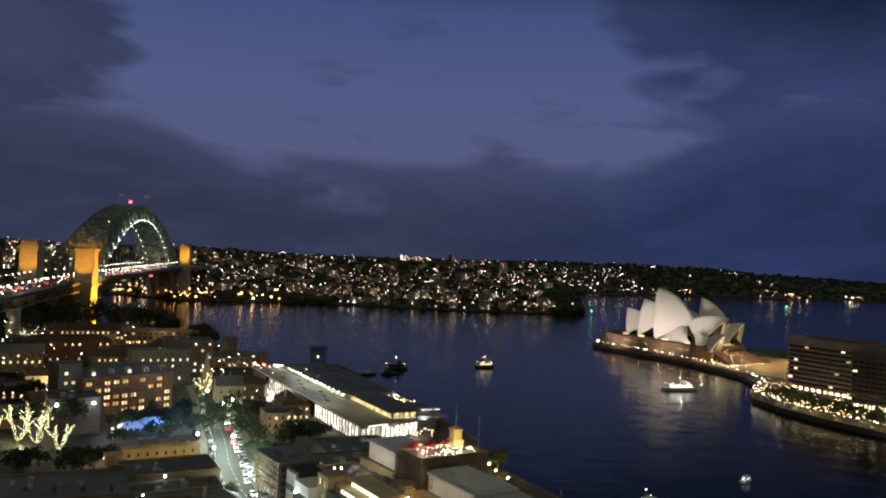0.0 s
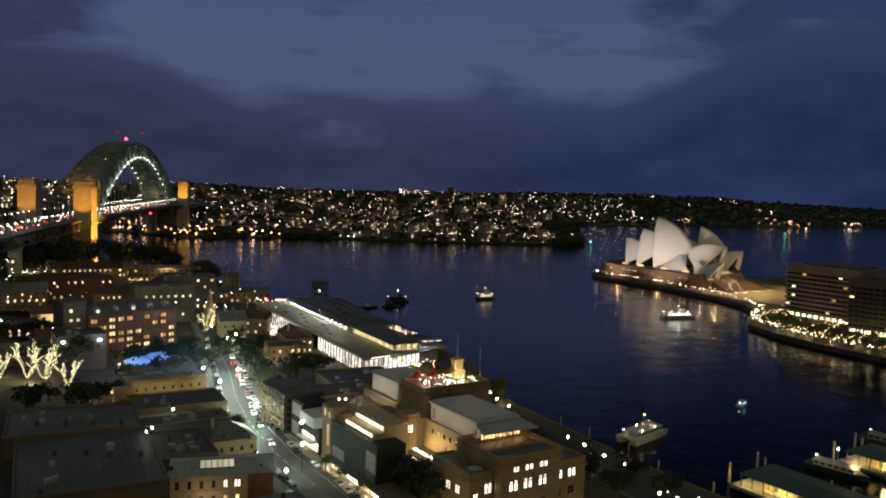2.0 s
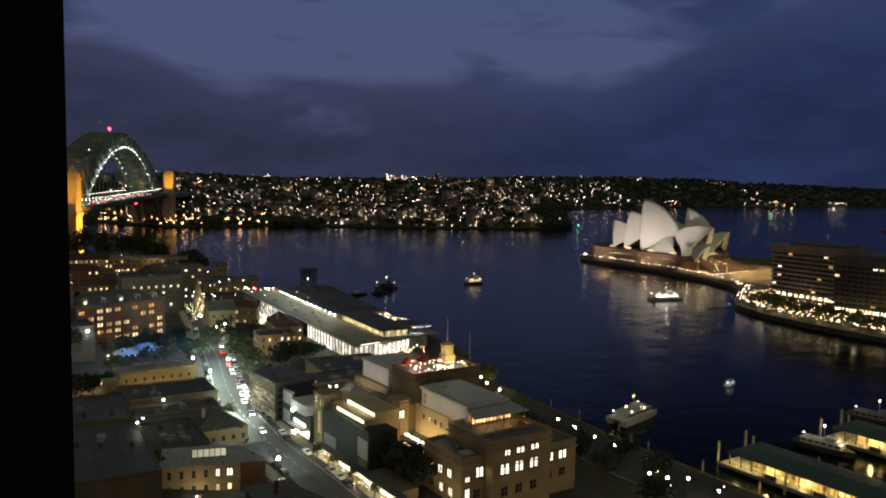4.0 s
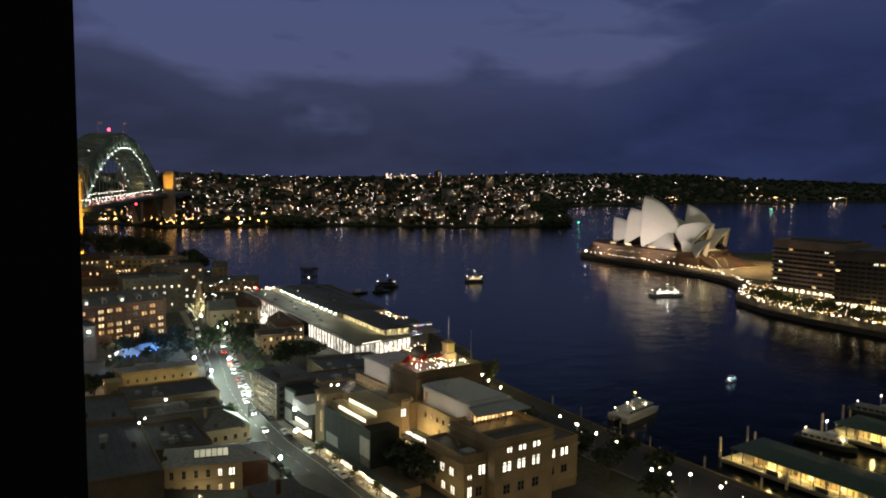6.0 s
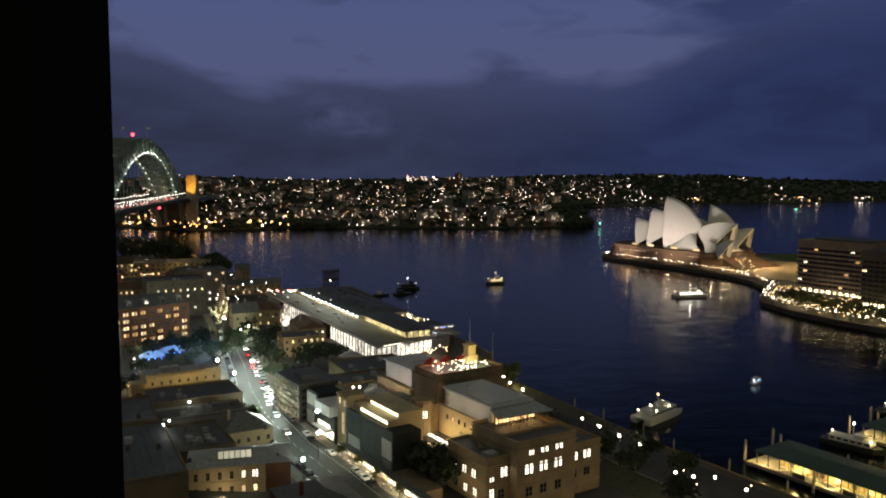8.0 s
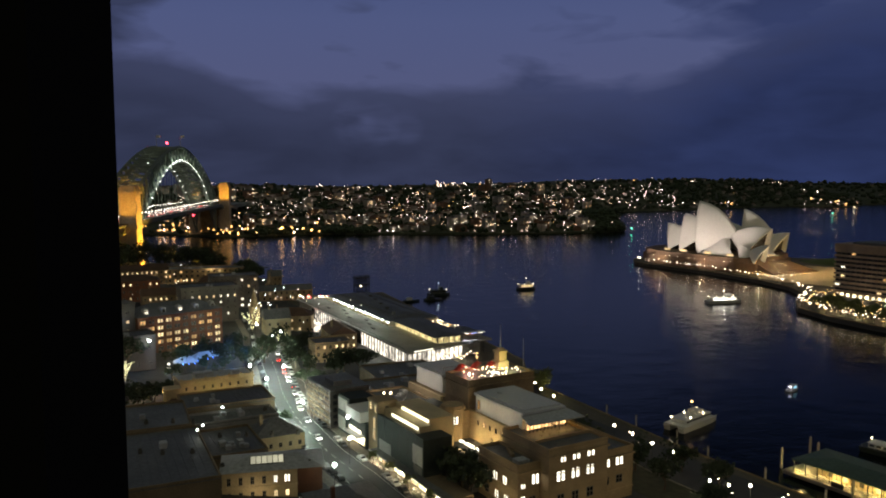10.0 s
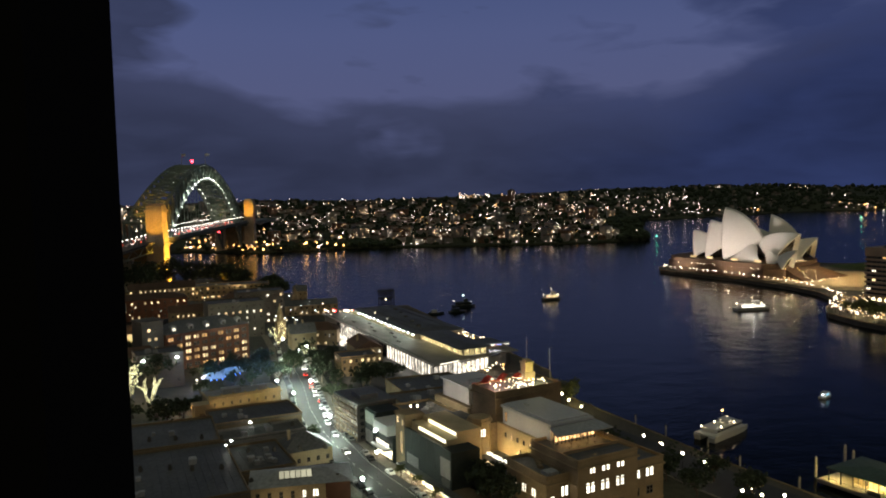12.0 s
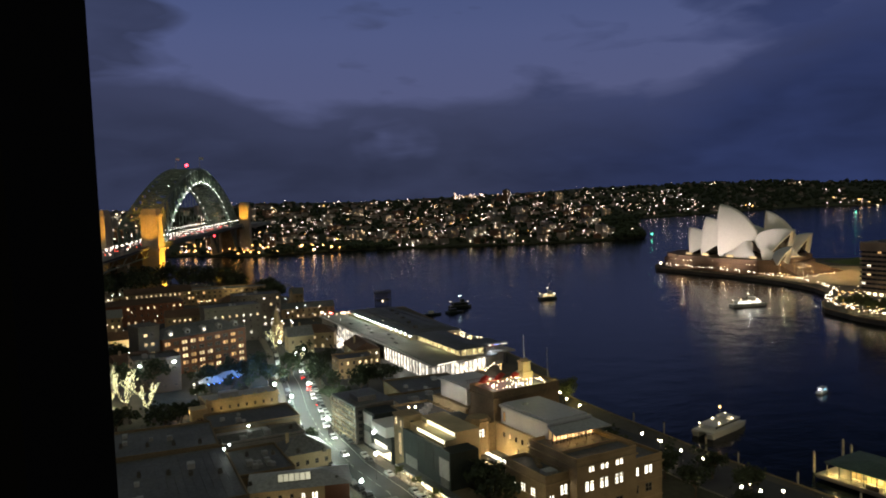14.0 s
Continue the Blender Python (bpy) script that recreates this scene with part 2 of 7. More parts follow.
GLOW_SHOP = emit("shopfront_light", (1.0, 0.84, 0.52), 4.2, 0.6, patch=0.5)
GLOW_TERM = emit("terminal_hall_light", (1.0, 0.90, 0.74), 1.25, 0.45, patch=0.35)
BULB = emit("lamp_bulb", (1.0, 0.80, 0.52), 10, 0.4)
BULB_COOL = emit("cool_lamp_bulb", (0.86, 1.0, 0.92), 22, 0.3)
BULB_AMBER = emit("amber_lamp_bulb", (1.0, 0.55, 0.16), 9, 0.5)
BULB_RED = emit("red_lamp_bulb", (1.0, 0.03, 0.05), 14, 0.2)
BULB_GREEN = emit("green_lamp_bulb", (0.10, 1.0, 0.55), 7, 0.2)
FAR_WARM = emit("far_warm_light", (1.0, 0.66, 0.44), 6.0, 0.96, skew=2.2)
FAR_WHITE = emit("far_white_light", (1.0, 0.76, 0.66), 6.5, 0.96, skew=2.4)
FAR_AMBER = emit("far_amber_light", (1.0, 0.50, 0.14), 6.0, 0.8)
FAIRY = emit("fairy_light", (1.0, 0.95, 0.50), 3.2, 0.7)


# ---- building blocks ----
class Geo:
    """Collects faces in world metres, with a material slot for each."""

    def __init__(self, m=None):
        self.v, self.f, self.s, self.m = [], [], [], m or Matrix()

    def add(self, verts, faces, slot=0):
        k = len(self.v)
        self.v += [tuple(self.m @ Vector(p)) for p in verts]
        self.f += [tuple(k + i for i in q) for q in faces]
        self.s += [slot] * len(faces)
        return self

    def box(self, x0, y0, z0, x1, y1, z1, slot=0):
        p = [(x, y, z) for z in (z0, z1) for x, y in ((x0, y0), (x1, y0), (x1, y1), (x0, y1))]
        return self.add(p, [(3, 2, 1, 0), (4, 5, 6, 7), (0, 1, 5, 4), (1, 2, 6, 5), (2, 3, 7, 6), (3, 0, 4, 7)], slot)

    def prism(self, poly, z0, z1, slot=0):
        n = len(poly)
        p = [(x, y, z0) for x, y in poly] + [(x, y, z1) for x, y in poly]
        return self.add(p, [tuple(range(n - 1, -1, -1)), tuple(range(n, 2 * n))] + [(i, (i + 1) % n, n + (i + 1) % n, n + i) for i in range(n)], slot)

    def tube(self, a, ra, b, rb, n=8, slot=0):
        a, b = Vector(a), Vector(b)
        d = (b - a).normalized()
        u = d.orthogonal().normalized()
        w = d.cross(u)
        p = [tuple(c + (u * math.cos(t) + w * math.sin(t)) * r) for c, r in ((a, ra), (b, rb)) for t in (2 * math.pi * (i + 0.5) / n for i in range(n))]
        return self.add(p, [tuple(range(n - 1, -1, -1)), tuple(range(n, 2 * n))] + [(i, (i + 1) % n, n + (i + 1) % n, n + i) for i in range(n)], slot)

    def beam(self, a, b, w, slot=0):
        return self.tube(a, w * 0.7, b, w * 0.7, 4, slot)

    def ball(self, c, r, slot=0, rings=4, n=8, squash=1.0):
        p = [(c[0], c[1], c[2] - r * squash)]
        for i in range(1, rings):
            t = math.pi * i / rings
            p += [(c[0] + r * math.sin(t) * math.cos(a), c[1] + r * math.sin(t) * math.sin(a), c[2] - r * squash * math.cos(t)) for a in (2 * math.pi * j / n for j in range(n))]
        p.append((c[0], c[1], c[2] + r * squash))
        q = [(0, 1 + (j + 1) % n, 1 + j) for j in range(n)]
        for i in range(rings - 2):
            q += [(1 + i * n + j, 1 + i * n + (j + 1) % n, 1 + (i + 1) * n + (j + 1) % n, 1 + (i + 1) * n + j) for j in range(n)]
        k = 1 + (rings - 2) * n
        q += [(k + j, k + (j + 1) % n, len(p) - 1) for j in range(n)]
        return self.add(p, q, slot)

    def dot(self, c, r, slot=0):
        x, y, z = c
        return self.add([(x - r, y, z), (x + r, y, z), (x, y - r, z), (x, y + r, z), (x, y, z - r), (x, y, z + r)],
                        [(0, 2, 5), (2, 1, 5), (1, 3, 5), (3, 0, 5), (2, 0, 4), (1, 2, 4), (3, 1, 4), (0, 3, 4)], slot)

    def hip(self, x0, y0, x1, y1, z, rise, over=0.4, slot=0, gable=False):
        x0, y0, x1, y1 = x0 - over, y0 - over, x1 + over, y1 + over
        if x1 - x0 >= y1 - y0:
            c, h = (y0 + y1) / 2, 0 if gable else (y1 - y0) / 2
            r = [(x0 + h, c, z + rise), (x1 - h, c, z + rise)]
            q = [(0, 1, 5, 4), (2, 3, 4, 5), (1, 2, 5), (3, 0, 4)]
        else:
            c, h = (x0 + x1) / 2, 0 if gable else (x1 - x0) / 2
            r = [(c, y0 + h, z + rise), (c, y1 - h, z + rise)]
            q = [(0, 1, 4), (1, 2, 5, 4), (2, 3, 5), (3, 0, 4, 5)]
        return self.add([(x0, y0, z), (x1, y0, z), (x1, y1, z), (x0, y1, z)] + r, q + [(3, 2, 1, 0)], slot)

    def mesh(self, name, mats, inv=None, smooth=False):
        me = bpy.data.meshes.new(name)
        me.from_pydata(self.v, [], self.f)
        for m in mats:
            me.materials.append(m)
        me.polygons.foreach_set("material_index", self.s)
        if smooth:
            me.polygons.foreach_set("use_smooth", [True] * len(self.f))
        if inv:
            me.transform(inv)
        me.update()
        return me


PLACE = {}


def mats_of(m):
    return m if isinstance(m, (list, tuple)) else [m]


def thing(name, label, category, at=(0, 0, 0), heading=0.0, group="", kind=""):
    """An empty at the base of a thing; heading in degrees clockwise from north."""
    ob = new(name)
    m = Matrix.Translation(at) @ Matrix.Rotation(-radians(heading), 4, "Z")
    ob.matrix_basis, ob.empty_display_size = m, 0.5
    PLACE[ob] = m
    return tagged(ob, label, category, group, kind)


def part(name, geo, material, parent, label="", kind="", smooth=False):
    m = PLACE[parent]
    ob = new(name, geo.mesh(name, mats_of(material), m.inverted(), smooth))
    ob.parent = parent
    PLACE[ob] = m.copy()
    return tagged(ob, label, kind=kind)


def placed(name, mesh, parent, m):
    """A piece on shared mesh data, at the world matrix m, under its parent."""
    ob = new(name, mesh)
    ob.parent, ob.matrix_basis = parent, PLACE[parent].inverted() @ m
    return ob


def solid(name, geo, material, label, category="", kind="", group="", smooth=False):
    ob = new(name, geo.mesh(name, mats_of(material), None, smooth))
    PLACE[ob] = Matrix()
    return tagged(ob, label, category, group, kind)


def window_mesh(name, pane, frame_mat=None, bars=1, rails=1, bar=0.05, rail=0.022):
    """A joinery frame with a sill and recessed panes, one connected mesh, 1 by 1."""
    b = 0.07
    xs, zs = [-0.5, -0.5 + b], [0.0, b]
    for i in range(bars):
        c = -0.5 + (i + 1) / (bars + 1)
        xs += [c - bar, c + bar]
    for i in range(rails):
        c = (i + 1) / (rails + 1)
        zs += [c - rail, c + rail]
    xs, zs = xs + [0.5 - b, 0.5], zs + [1 - b, 1.0]
    v, f, sl = {}, [], []

    def at(*p):
        return v.setdefault(tuple(round(q, 4) for q in p), len(v))

    def depth(i, j):
        return -0.02 if i % 2 and j % 2 else -0.12

    nx, nz = len(xs) - 1, len(zs) - 1
    for i in range(nx):
        for j in range(nz):
            d = depth(i, j)
            x0, x1, z0, z1 = xs[i], xs[i + 1], zs[j], zs[j + 1]
            f.append((at(x0, d, z0), at(x1, d, z0), at(x1, d, z1), at(x0, d, z1)))
            sl.append(1 if d > -0.1 else 0)
            for (e, p, q) in ((depth(i + 1, j) if i + 1 < nx else 0.06, (x1, z0), (x1, z1)), (depth(i, j + 1) if j + 1 < nz else 0.06, (x1, z1), (x0, z1)), (0.06 if i == 0 else d, (x0, z1), (x0, z0)), (0.06 if j == 0 else d, (x0, z0), (x1, z0))):
                if e != d:
                    f.append((at(p[0], d, p[1]), at(p[0], e, p[1]), at(q[0], e, q[1]), at(q[0], d, q[1])))
                    sl.append(0)
    g = Geo()
    g.v, g.f, g.s = list(v), f, sl
    return g.mesh(name, [frame_mat or FRAME, pane])


WIN = {
    "warm": window_mesh("lit_window", GLOW_WARM),
    "white": window_mesh("lit_window", GLOW_WHITE, STONE_DARK, rails=2, bar=0.09),
    "orange": window_mesh("lit_window", GLOW_ORANGE),
    "dark": window_mesh("dark_window", DARKPANE),
    "plain": window_mesh("plain_pane", DARKPANE, DARKSTEEL, 2, 0),
    "farwarm": window_mesh("far_lit_window", emit("far_window_warm", (1.0, 0.66, 0.34), 3.2, 0.95, skew=2.0), None, 0, 0),
    "farwhite": window_mesh("far_lit_window", emit("far_window_white", (1.0, 0.84, 0.62), 3.6, 0.95, skew=2.0), None, 0, 0),
    "dim": window_mesh("dim_pane", emit("dim_office_light", (1.0, 0.95, 0.78), 0.55, 0.7), DARKSTEEL, 1, 0),
    }
TURN = {"S": 0, "W": -90, "E": 90, "N": 180}


def window(parent, kind, x, y, z, w, h, side):
    """A framed window w by h metres, its sill's middle at (x, y, z), facing a side or an angle."""
    a = TURN[side] if isinstance(side, str) else side
    m = Matrix.Translation((x, y, z)) @ Matrix.Rotation(radians(a), 4, "Z") @ Matrix.Diagonal((w, 0.8, h, 1))
    return placed("window", WIN[kind], parent, m)


def block(name, label, category, x0, y0, x1, y1, z0, z1, heading=0.0, wall=GREY, roof=ROOF, shape="flat", rise=3.0, sides="", cols=5, rows=2, lit=0.3, kinds=("warm",), seed=1, win=(1.1, 1.5), parapet=0.7, plant=2):
    """A plain building with cornice, roof and single windows; its rectangle turns round its south-west corner."""
    rng = random.Random(seed)
    t = thing(name, label, category, (x0, y0, z0), heading)
    m = PLACE[t] @ Matrix.Translation((0, 0, 0))
    w, d, h = x1 - x0, y1 - y0, z1 - z0
    g = Geo(m)
    g.box(0, 0, 0, w, d, h)
    part("wall", g, wall, t)
    g = Geo(m)
    if shape == "flat":
        g.box(-0.15, -0.15, h + 0.003, w + 0.15, d + 0.15, h + 0.25)
        part("roof", g, roof, t)
        for a in ((-0.15, -0.15, w + 0.15, 0.25), (-0.15, d - 0.25, w + 0.15, d + 0.15), (-0.15, 0.25, 0.25, d - 0.25), (w - 0.25, 0.25, w + 0.15, d - 0.25)):
            part("parapet", Geo(m).box(a[0], a[1], h + 0.253, a[2], a[3], h + 0.25 + parapet), wall, t)
        for k in range(int(w / 2.2)):
            part("roof_seam", Geo(m).box(0.6 + k * 2.2, 0.3, h + 0.253, 0.68 + k * 2.2, d - 0.3, h + 0.36), roof, t)
        for _ in range(plant):
            ux, uy, us = rng.uniform(0.1, 0.7) * w, rng.uniform(0.15, 0.75) * d, rng.uniform(1.0, 2.2)
            u = Geo(m).box(ux, uy, h + 0.25, ux + us, uy + us * 1.3, h + 0.25 + us * 0.7).box(ux + 0.15, uy + 0.15, h + 0.25 + us * 0.7, ux + us - 0.15, uy + us, h + 0.4 + us * 0.7)
            part("plant_unit", u, ROOF_GREY, t)
    else:
        g.hip(0, 0, w, d, h + 0.003, rise, 0.5, gable=shape == "gable")
        part("roof", g, roof, t)
        c = Geo(m).box(w * 0.2, d * 0.5 - 0.5, h, w * 0.2 + 0.9, d * 0.5 + 0.5, h + rise + 1.4)
        part("chimney", c, wall, t)
    for side in sides:
        length, a = (w, TURN[side]) if side in "SN" else (d, TURN[side])
        for i in range(cols if side in "SN" else max(2, round(cols * d / w))):
            n = cols if side in "SN" else max(2, round(cols * d / w))
            for j in range(rows):
                u = (i + 0.5) / n * length
                z = (j + 0.3) * h / rows
                p = {"S": (u, 0, z), "N": (u, d, z), "W": (0, u, z), "E": (w, u, z)}[side]
                q = m @ Vector(p)
                window(t, rng.choice(kinds) if rng.random() < lit * (1.5 if (j + seed) % 3 == 0 else 0.4) else "dark", q.x, q.y, q.z, win[0], win[1], a - heading)
    return t


# ---- water, land ----
def water_material():
    m = bpy.data.materials.new("harbour_water")
    m.use_nodes = True
    n, l = m.node_tree.nodes, m.node_tree.links
    p = n["Principled BSDF"]
    p.inputs["Base Color"].default_value = (0.002, 0.005, 0.007, 1)
    p.inputs["Roughness"].default_value, p.inputs["IOR"].default_value = 0.12, 1.33
    p.inputs["Specular IOR Level"].default_value = 0.14
    co = n.new("ShaderNodeTexCoord")
    chop, swell = n.new("ShaderNodeTexNoise"), n.new("ShaderNodeTexNoise")
    chop.inputs["Scale"].default_value, chop.inputs["Detail"].default_value = 0.55, 3
    swell.inputs["Scale"].default_value, swell.inputs["Detail"].default_value = 0.06, 3
    add = n.new("ShaderNodeMath")
    add.operation = "MULTIPLY_ADD"
    add.inputs[1].default_value = 3.0
    for t in (chop, swell):
        l.new(co.outputs["Object"], t.inputs["Vector"])
    l.new(swell.outputs[0], add.inputs[0])
    l.new(chop.outputs[0], add.inputs[2])
    b = n.new("ShaderNodeBump")
    b.inputs["Strength"].default_value, b.inputs["Distance"].default_value = 0.24, 0.5
    l.new(add.outputs[0], b.inputs["Height"])
    l.new(b.outputs[0], p.inputs["Normal"])
    return m


solid("water", Geo().add([(-6000, -2000, 0), (6000, -2000, 0), (6000, 8000, 0), (-6000, 8000, 0)], [(0, 1, 2, 3)]), water_material(), "dark rippled harbour water reflecting the city lights", "water", "structure")

COAST = [(-900, -400), (1500, -400), (1500, 380), (1000, 330), (880, 410), (850, 500), (800, 560), (745, 615), (695, 632), (652, 612), (634, 591), (632, 486), (618, 420), (602, 379), (575, 345), (535, 325), (512, 307),
         (497, 275), (490, 240), (478, 58), (213, 58), (215, 141), (220, 190), (224, 232), (236, 260), (247, 276), (292, 524), (240, 534), (226, 600), (240, 650), (228, 720), (205, 841), (120, 905), (-50, 880), (-300, 980), (-900, 980)]
ground = solid("ground", Geo().prism(COAST, -3, 3.2), [QUAYSTONE], "dark paved and built-up land behind stone sea walls", "ground", "structure")
coping = Geo()
for (ax, ay), (bx, by) in list(zip(COAST, COAST[1:]))[6:31]:
    coping.beam((ax, ay, 3.3), (bx, by, 3.3), 0.55)
solid("sea_wall_coping", coping, STONE_DARK, "weathered sandstone coping along the sea wall", "sea wall", "structure")


def step(a, b, v):
    t = min(1, max(0, (v - a) / (b - a)))
    return t * t * (3 - 2 * t)


def rise(x, y):
    """Height of the old quarter's slope, up to the west."""
    return 3.3 + 3.0 * step(205, 150, x) * step(120, 160, y + (160 - x)) + 8 * step(105, 20, x) + 6 * step(420, 620, y) * step(150, 60, x)


g = Geo()
xs, ys = [210 - 10 * i for i in range(60)], [40 + 12 * i for i in range(68)]
p = []
for y in ys:
    for x in xs:
        e = 1 if y < 800 else 0.2
        p.append((x, y, rise(x, y) * e + noise.noise(Vector((x * 0.02, y * 0.02, 0))) * 0.4 * step(200, 100, x)))
g.add(p, [(r * 60 + c, r * 60 + c + 60, r * 60 + c + 61, r * 60 + c + 1) for r in range(67) for c in range(59)])
solid("ground_slope", g, [ASPHALT], "sloping dark asphalt and stone ground of the old quarter", "ground", "structure", smooth=True)

# north shore: ridge above the water, in strips running inland
SHORE_A = [(-700, 1250), (-350, 1300), (-60, 1390), (200, 1360), (290, 1340), (354, 1222), (515, 1209), (600, 1160), (678, 1108), (760, 1065), (847, 1019), (930, 1000), (998, 994), (1010, 1010)]
SHORE_B = [(1040, 1700), (1250, 1690), (1514, 1590), (1800, 1600), (2067, 1631), (2350, 1640), (2480, 1500), (2741, 1600), (3160, 1502), (3600, 1560), (4200, 1560)]


def along(line, u):
    k = u * (len(line) - 1)
    i = min(int(k), len(line) - 2)
    f = k - i
    return line[i][0] * (1 - f) + line[i + 1][0] * f, line[i][1] * (1 - f) + line[i + 1][1] * f


def hill_a(u, v):
    x, y = along(SHORE_A, u)
    top = 69 - 40 * step(0.80, 1.0, u) * step(500, 0, v)
    return x + v * 0.36, y + v * 0.93, 2.5 + 12 * step(0, 90, v) + (top - 14) * step(40, 780, v) + 7 * noise.noise(Vector((x * 0.004, v * 0.004, 3))) * step(30, 200, v)


def hill_b(u, v):
    x, y = along(SHORE_B, u)
    top = 86 - 16 * step(0.34, 0.06, u) - 30 * step(0.5, 1.0, u)
    return x + v * 0.5, y + v * 0.86, 2 + 16 * step(0, 100, v) + (top - 18) * step(40, 620, v) + 8 * noise.noise(Vector((x * 0.003, v * 0.003, 8))) * step(30, 200, v)


for fn, nu, name, label in ((hill_a, 150, "ground_north_shore", "dark wooded and built-up ridge across the harbour"), (hill_b, 120, "ground_headland", "low dark wooded headland in the distance")):
    vs = [0, 6, 30, 70, 120, 180, 250, 330, 420, 520, 640, 780, 950, 1200, 1500]
    p = [(*fn(i / nu, 0)[:2], -3) for i in range(nu + 1)]
    for v in vs:
        p += [fn(i / nu, v) for i in range(nu + 1)]
    solid(name, Geo().add(p, [(r * (nu + 1) + i, r * (nu + 1) + i + 1, (r + 1) * (nu + 1) + i + 1, (r + 1) * (nu + 1) + i) for r in range(len(vs)) for i in range(nu)]), [EARTH], label, "ground", "structure", smooth=True)

# ---- the dark window jamb beside the camera ----
rm = Matrix.Translation(EYE) @ Matrix.Rotation(-radians(35), 4, "Z")
ROOMW = mat("unlit_dark_window_frame", (0.012, 0.012, 0.012), 0.95, vary=0.2, bump=0.1, spec=0.05)
edge = 0.6 * math.sin(radians(-28)), 0.6 * math.cos(radians(-28))
solid("wall_window_jamb", Geo(rm).box(-1.5, edge[1] - 0.10, -1.5, edge[0], edge[1], 1.3).box(-1.5, edge[1] - 0.13, -1.5, edge[0] - 0.06, edge[1] - 0.103, 1.3), ROOMW, "unlit black window jamb beside the camera", "wall", "structure")


# ---- the arch bridge ----
def arch_bridge():
    B = thing("arch_bridge", "grey-green steel through-arch bridge with floodlit granite pylons", "bridge", (235, 1021, 0), 24.4)
    m = PLACE[B]

    def low(s):
        return 9 + 107 * (1 - (s / 251.5) ** 2)

    def top(s):
        return low(s) + 18 + 42 * (abs(s) / 251.5) ** 2.6

    n = 28
    ss = [-251.5 + 503 * i / n for i in range(n + 1)]
    for x in (-15, 15):
        for a, b in zip(ss, ss[1:]):
            part("upper_chord", Geo(m).beam((x, a, top(a)), (x, b, top(b)), 2.7), STEEL, B)
            part("lower_chord", Geo(m).beam((x, a, low(a)), (x, b, low(b)), 2.7), STEEL, B)
            if a < 0:
                part("truss_diagonal", Geo(m).beam((x, a, top(a)), (x, b, low(b)), 1.6), STEEL, B)
            else:
                part("truss_diagonal", Geo(m).beam((x, a, low(a)), (x, b, top(b)), 1.6), STEEL, B)
        for s in ss:
            part("truss_vertical", Geo(m).beam((x, s, low(s)), (x, s, top(s)), 1.7), STEEL, B)
            if low(s) > 60:
                part("deck_hanger", Geo(m).beam((x, s, low(s)), (x, s, 53), 0.45), STEEL, B)
            if abs(s) < 215:
                part("arch_light", Geo(m).dot((x + 2.0, s, low(s) + 1.5), 0.62), ARCH_LAMP, B)
    for a, b in zip(ss, ss[1:]):
        for fn in (top, low):
            if fn is low and abs(a) > 190:
                continue
            part("lateral_strut", Geo(m).beam((-15, a, fn(a)), (15, a, fn(a)), 1.5), STEEL, B)
            part("lateral_brace", Geo(m).beam((-15, a, fn(a)), (15, b, fn(b)), 1.1), STEEL, B)
            part("lateral_brace", Geo(m).beam((15, a, fn(a)), (-15, b, fn(b)), 1.1), STEEL, B)
    # light from the arch's own lamps, on the members
    for s in ss[3:26:1]:
        q = m @ Vector((17.4, s - 1.5, low(s) + 3.0))
        point_lamp(q.x, q.y, q.z, 1500, (0.88, 1.0, 0.84), 0.5)
    g = Geo(m).box(-24, -262, 49, 24, 262, 51.5)
    for x in (-24, 24):
        g.box(x - 0.6, -262, 51.5, x + 0.6, 262, 53)
    for i in range(60):
        g.box(-23, -260 + i * 8.8, 47, 23, -259 + i * 8.8, 49)
    part("deck", g, STEEL, B)
    part("roadway", Geo(m).box(-17, -262, 51.503, 17, 262, 51.8), ASPHALT, B)

    def run(t):
        return Vector((0, -262 - t * 420, 51 - 9 * t))

    for x in (-22, 22):
        g = Geo(m)
        for i in range(12):
            a, b = run(i / 12), run((i + 1) / 12)
            g.beam((x, a.y, a.z - 8), (x, b.y, b.z - 8), 0.9)
            g.beam((x, a.y, a.z - 0.6), (x, b.y, b.z - 0.6), 1.4)
            g.beam((x, a.y, a.z - 8), (x, (a.y + b.y) / 2, (a.z + b.z) / 2 - 0.6), 0.7)
            g.beam((x, b.y, b.z - 8), (x, (a.y + b.y) / 2, (a.z + b.z) / 2 - 0.6), 0.7)
        part("approach_truss", g, STEEL, B)
    a, b = run(0), run(1)
    g = Geo(m).add([(x, q.y, q.z + dz) for q in (a, b) for dz in (0, 1.4) for x in (-24, 24)], [(0, 1, 3, 2), (4, 6, 7, 5), (2, 3, 7, 6), (0, 4, 5, 1), (0, 2, 6, 4), (1, 5, 7, 3)])
    part("approach_deck", g, ASPHALT, B)
    g = Geo(m).add([(x, q.y, q.z) for q in (Vector((0, 262, 50)), Vector((0, 700, 44))) for x in (-24, 24)] + [(x, q.y, q.z - 6) for q in (Vector((0, 262, 50)), Vector((0, 700, 44))) for x in (-24, 24)], [(0, 1, 3, 2), (4, 6, 7, 5), (0, 4, 5, 1), (1, 5, 7, 3), (0, 2, 6, 4)])
    part("approach_deck", g, STEEL, B)
    for t in (0.2, 0.4, 0.6, 0.8):
        q = run(t)
        for x in (-16, 16):
            part("pier", Geo(m).box(x - 4, q.y - 3, 2, x + 4, q.y + 3, q.z - 9).box(x - 4.6, q.y - 3.6, q.z - 11, x + 4.6, q.y + 3.6, q.z - 9), GRANITE, B)
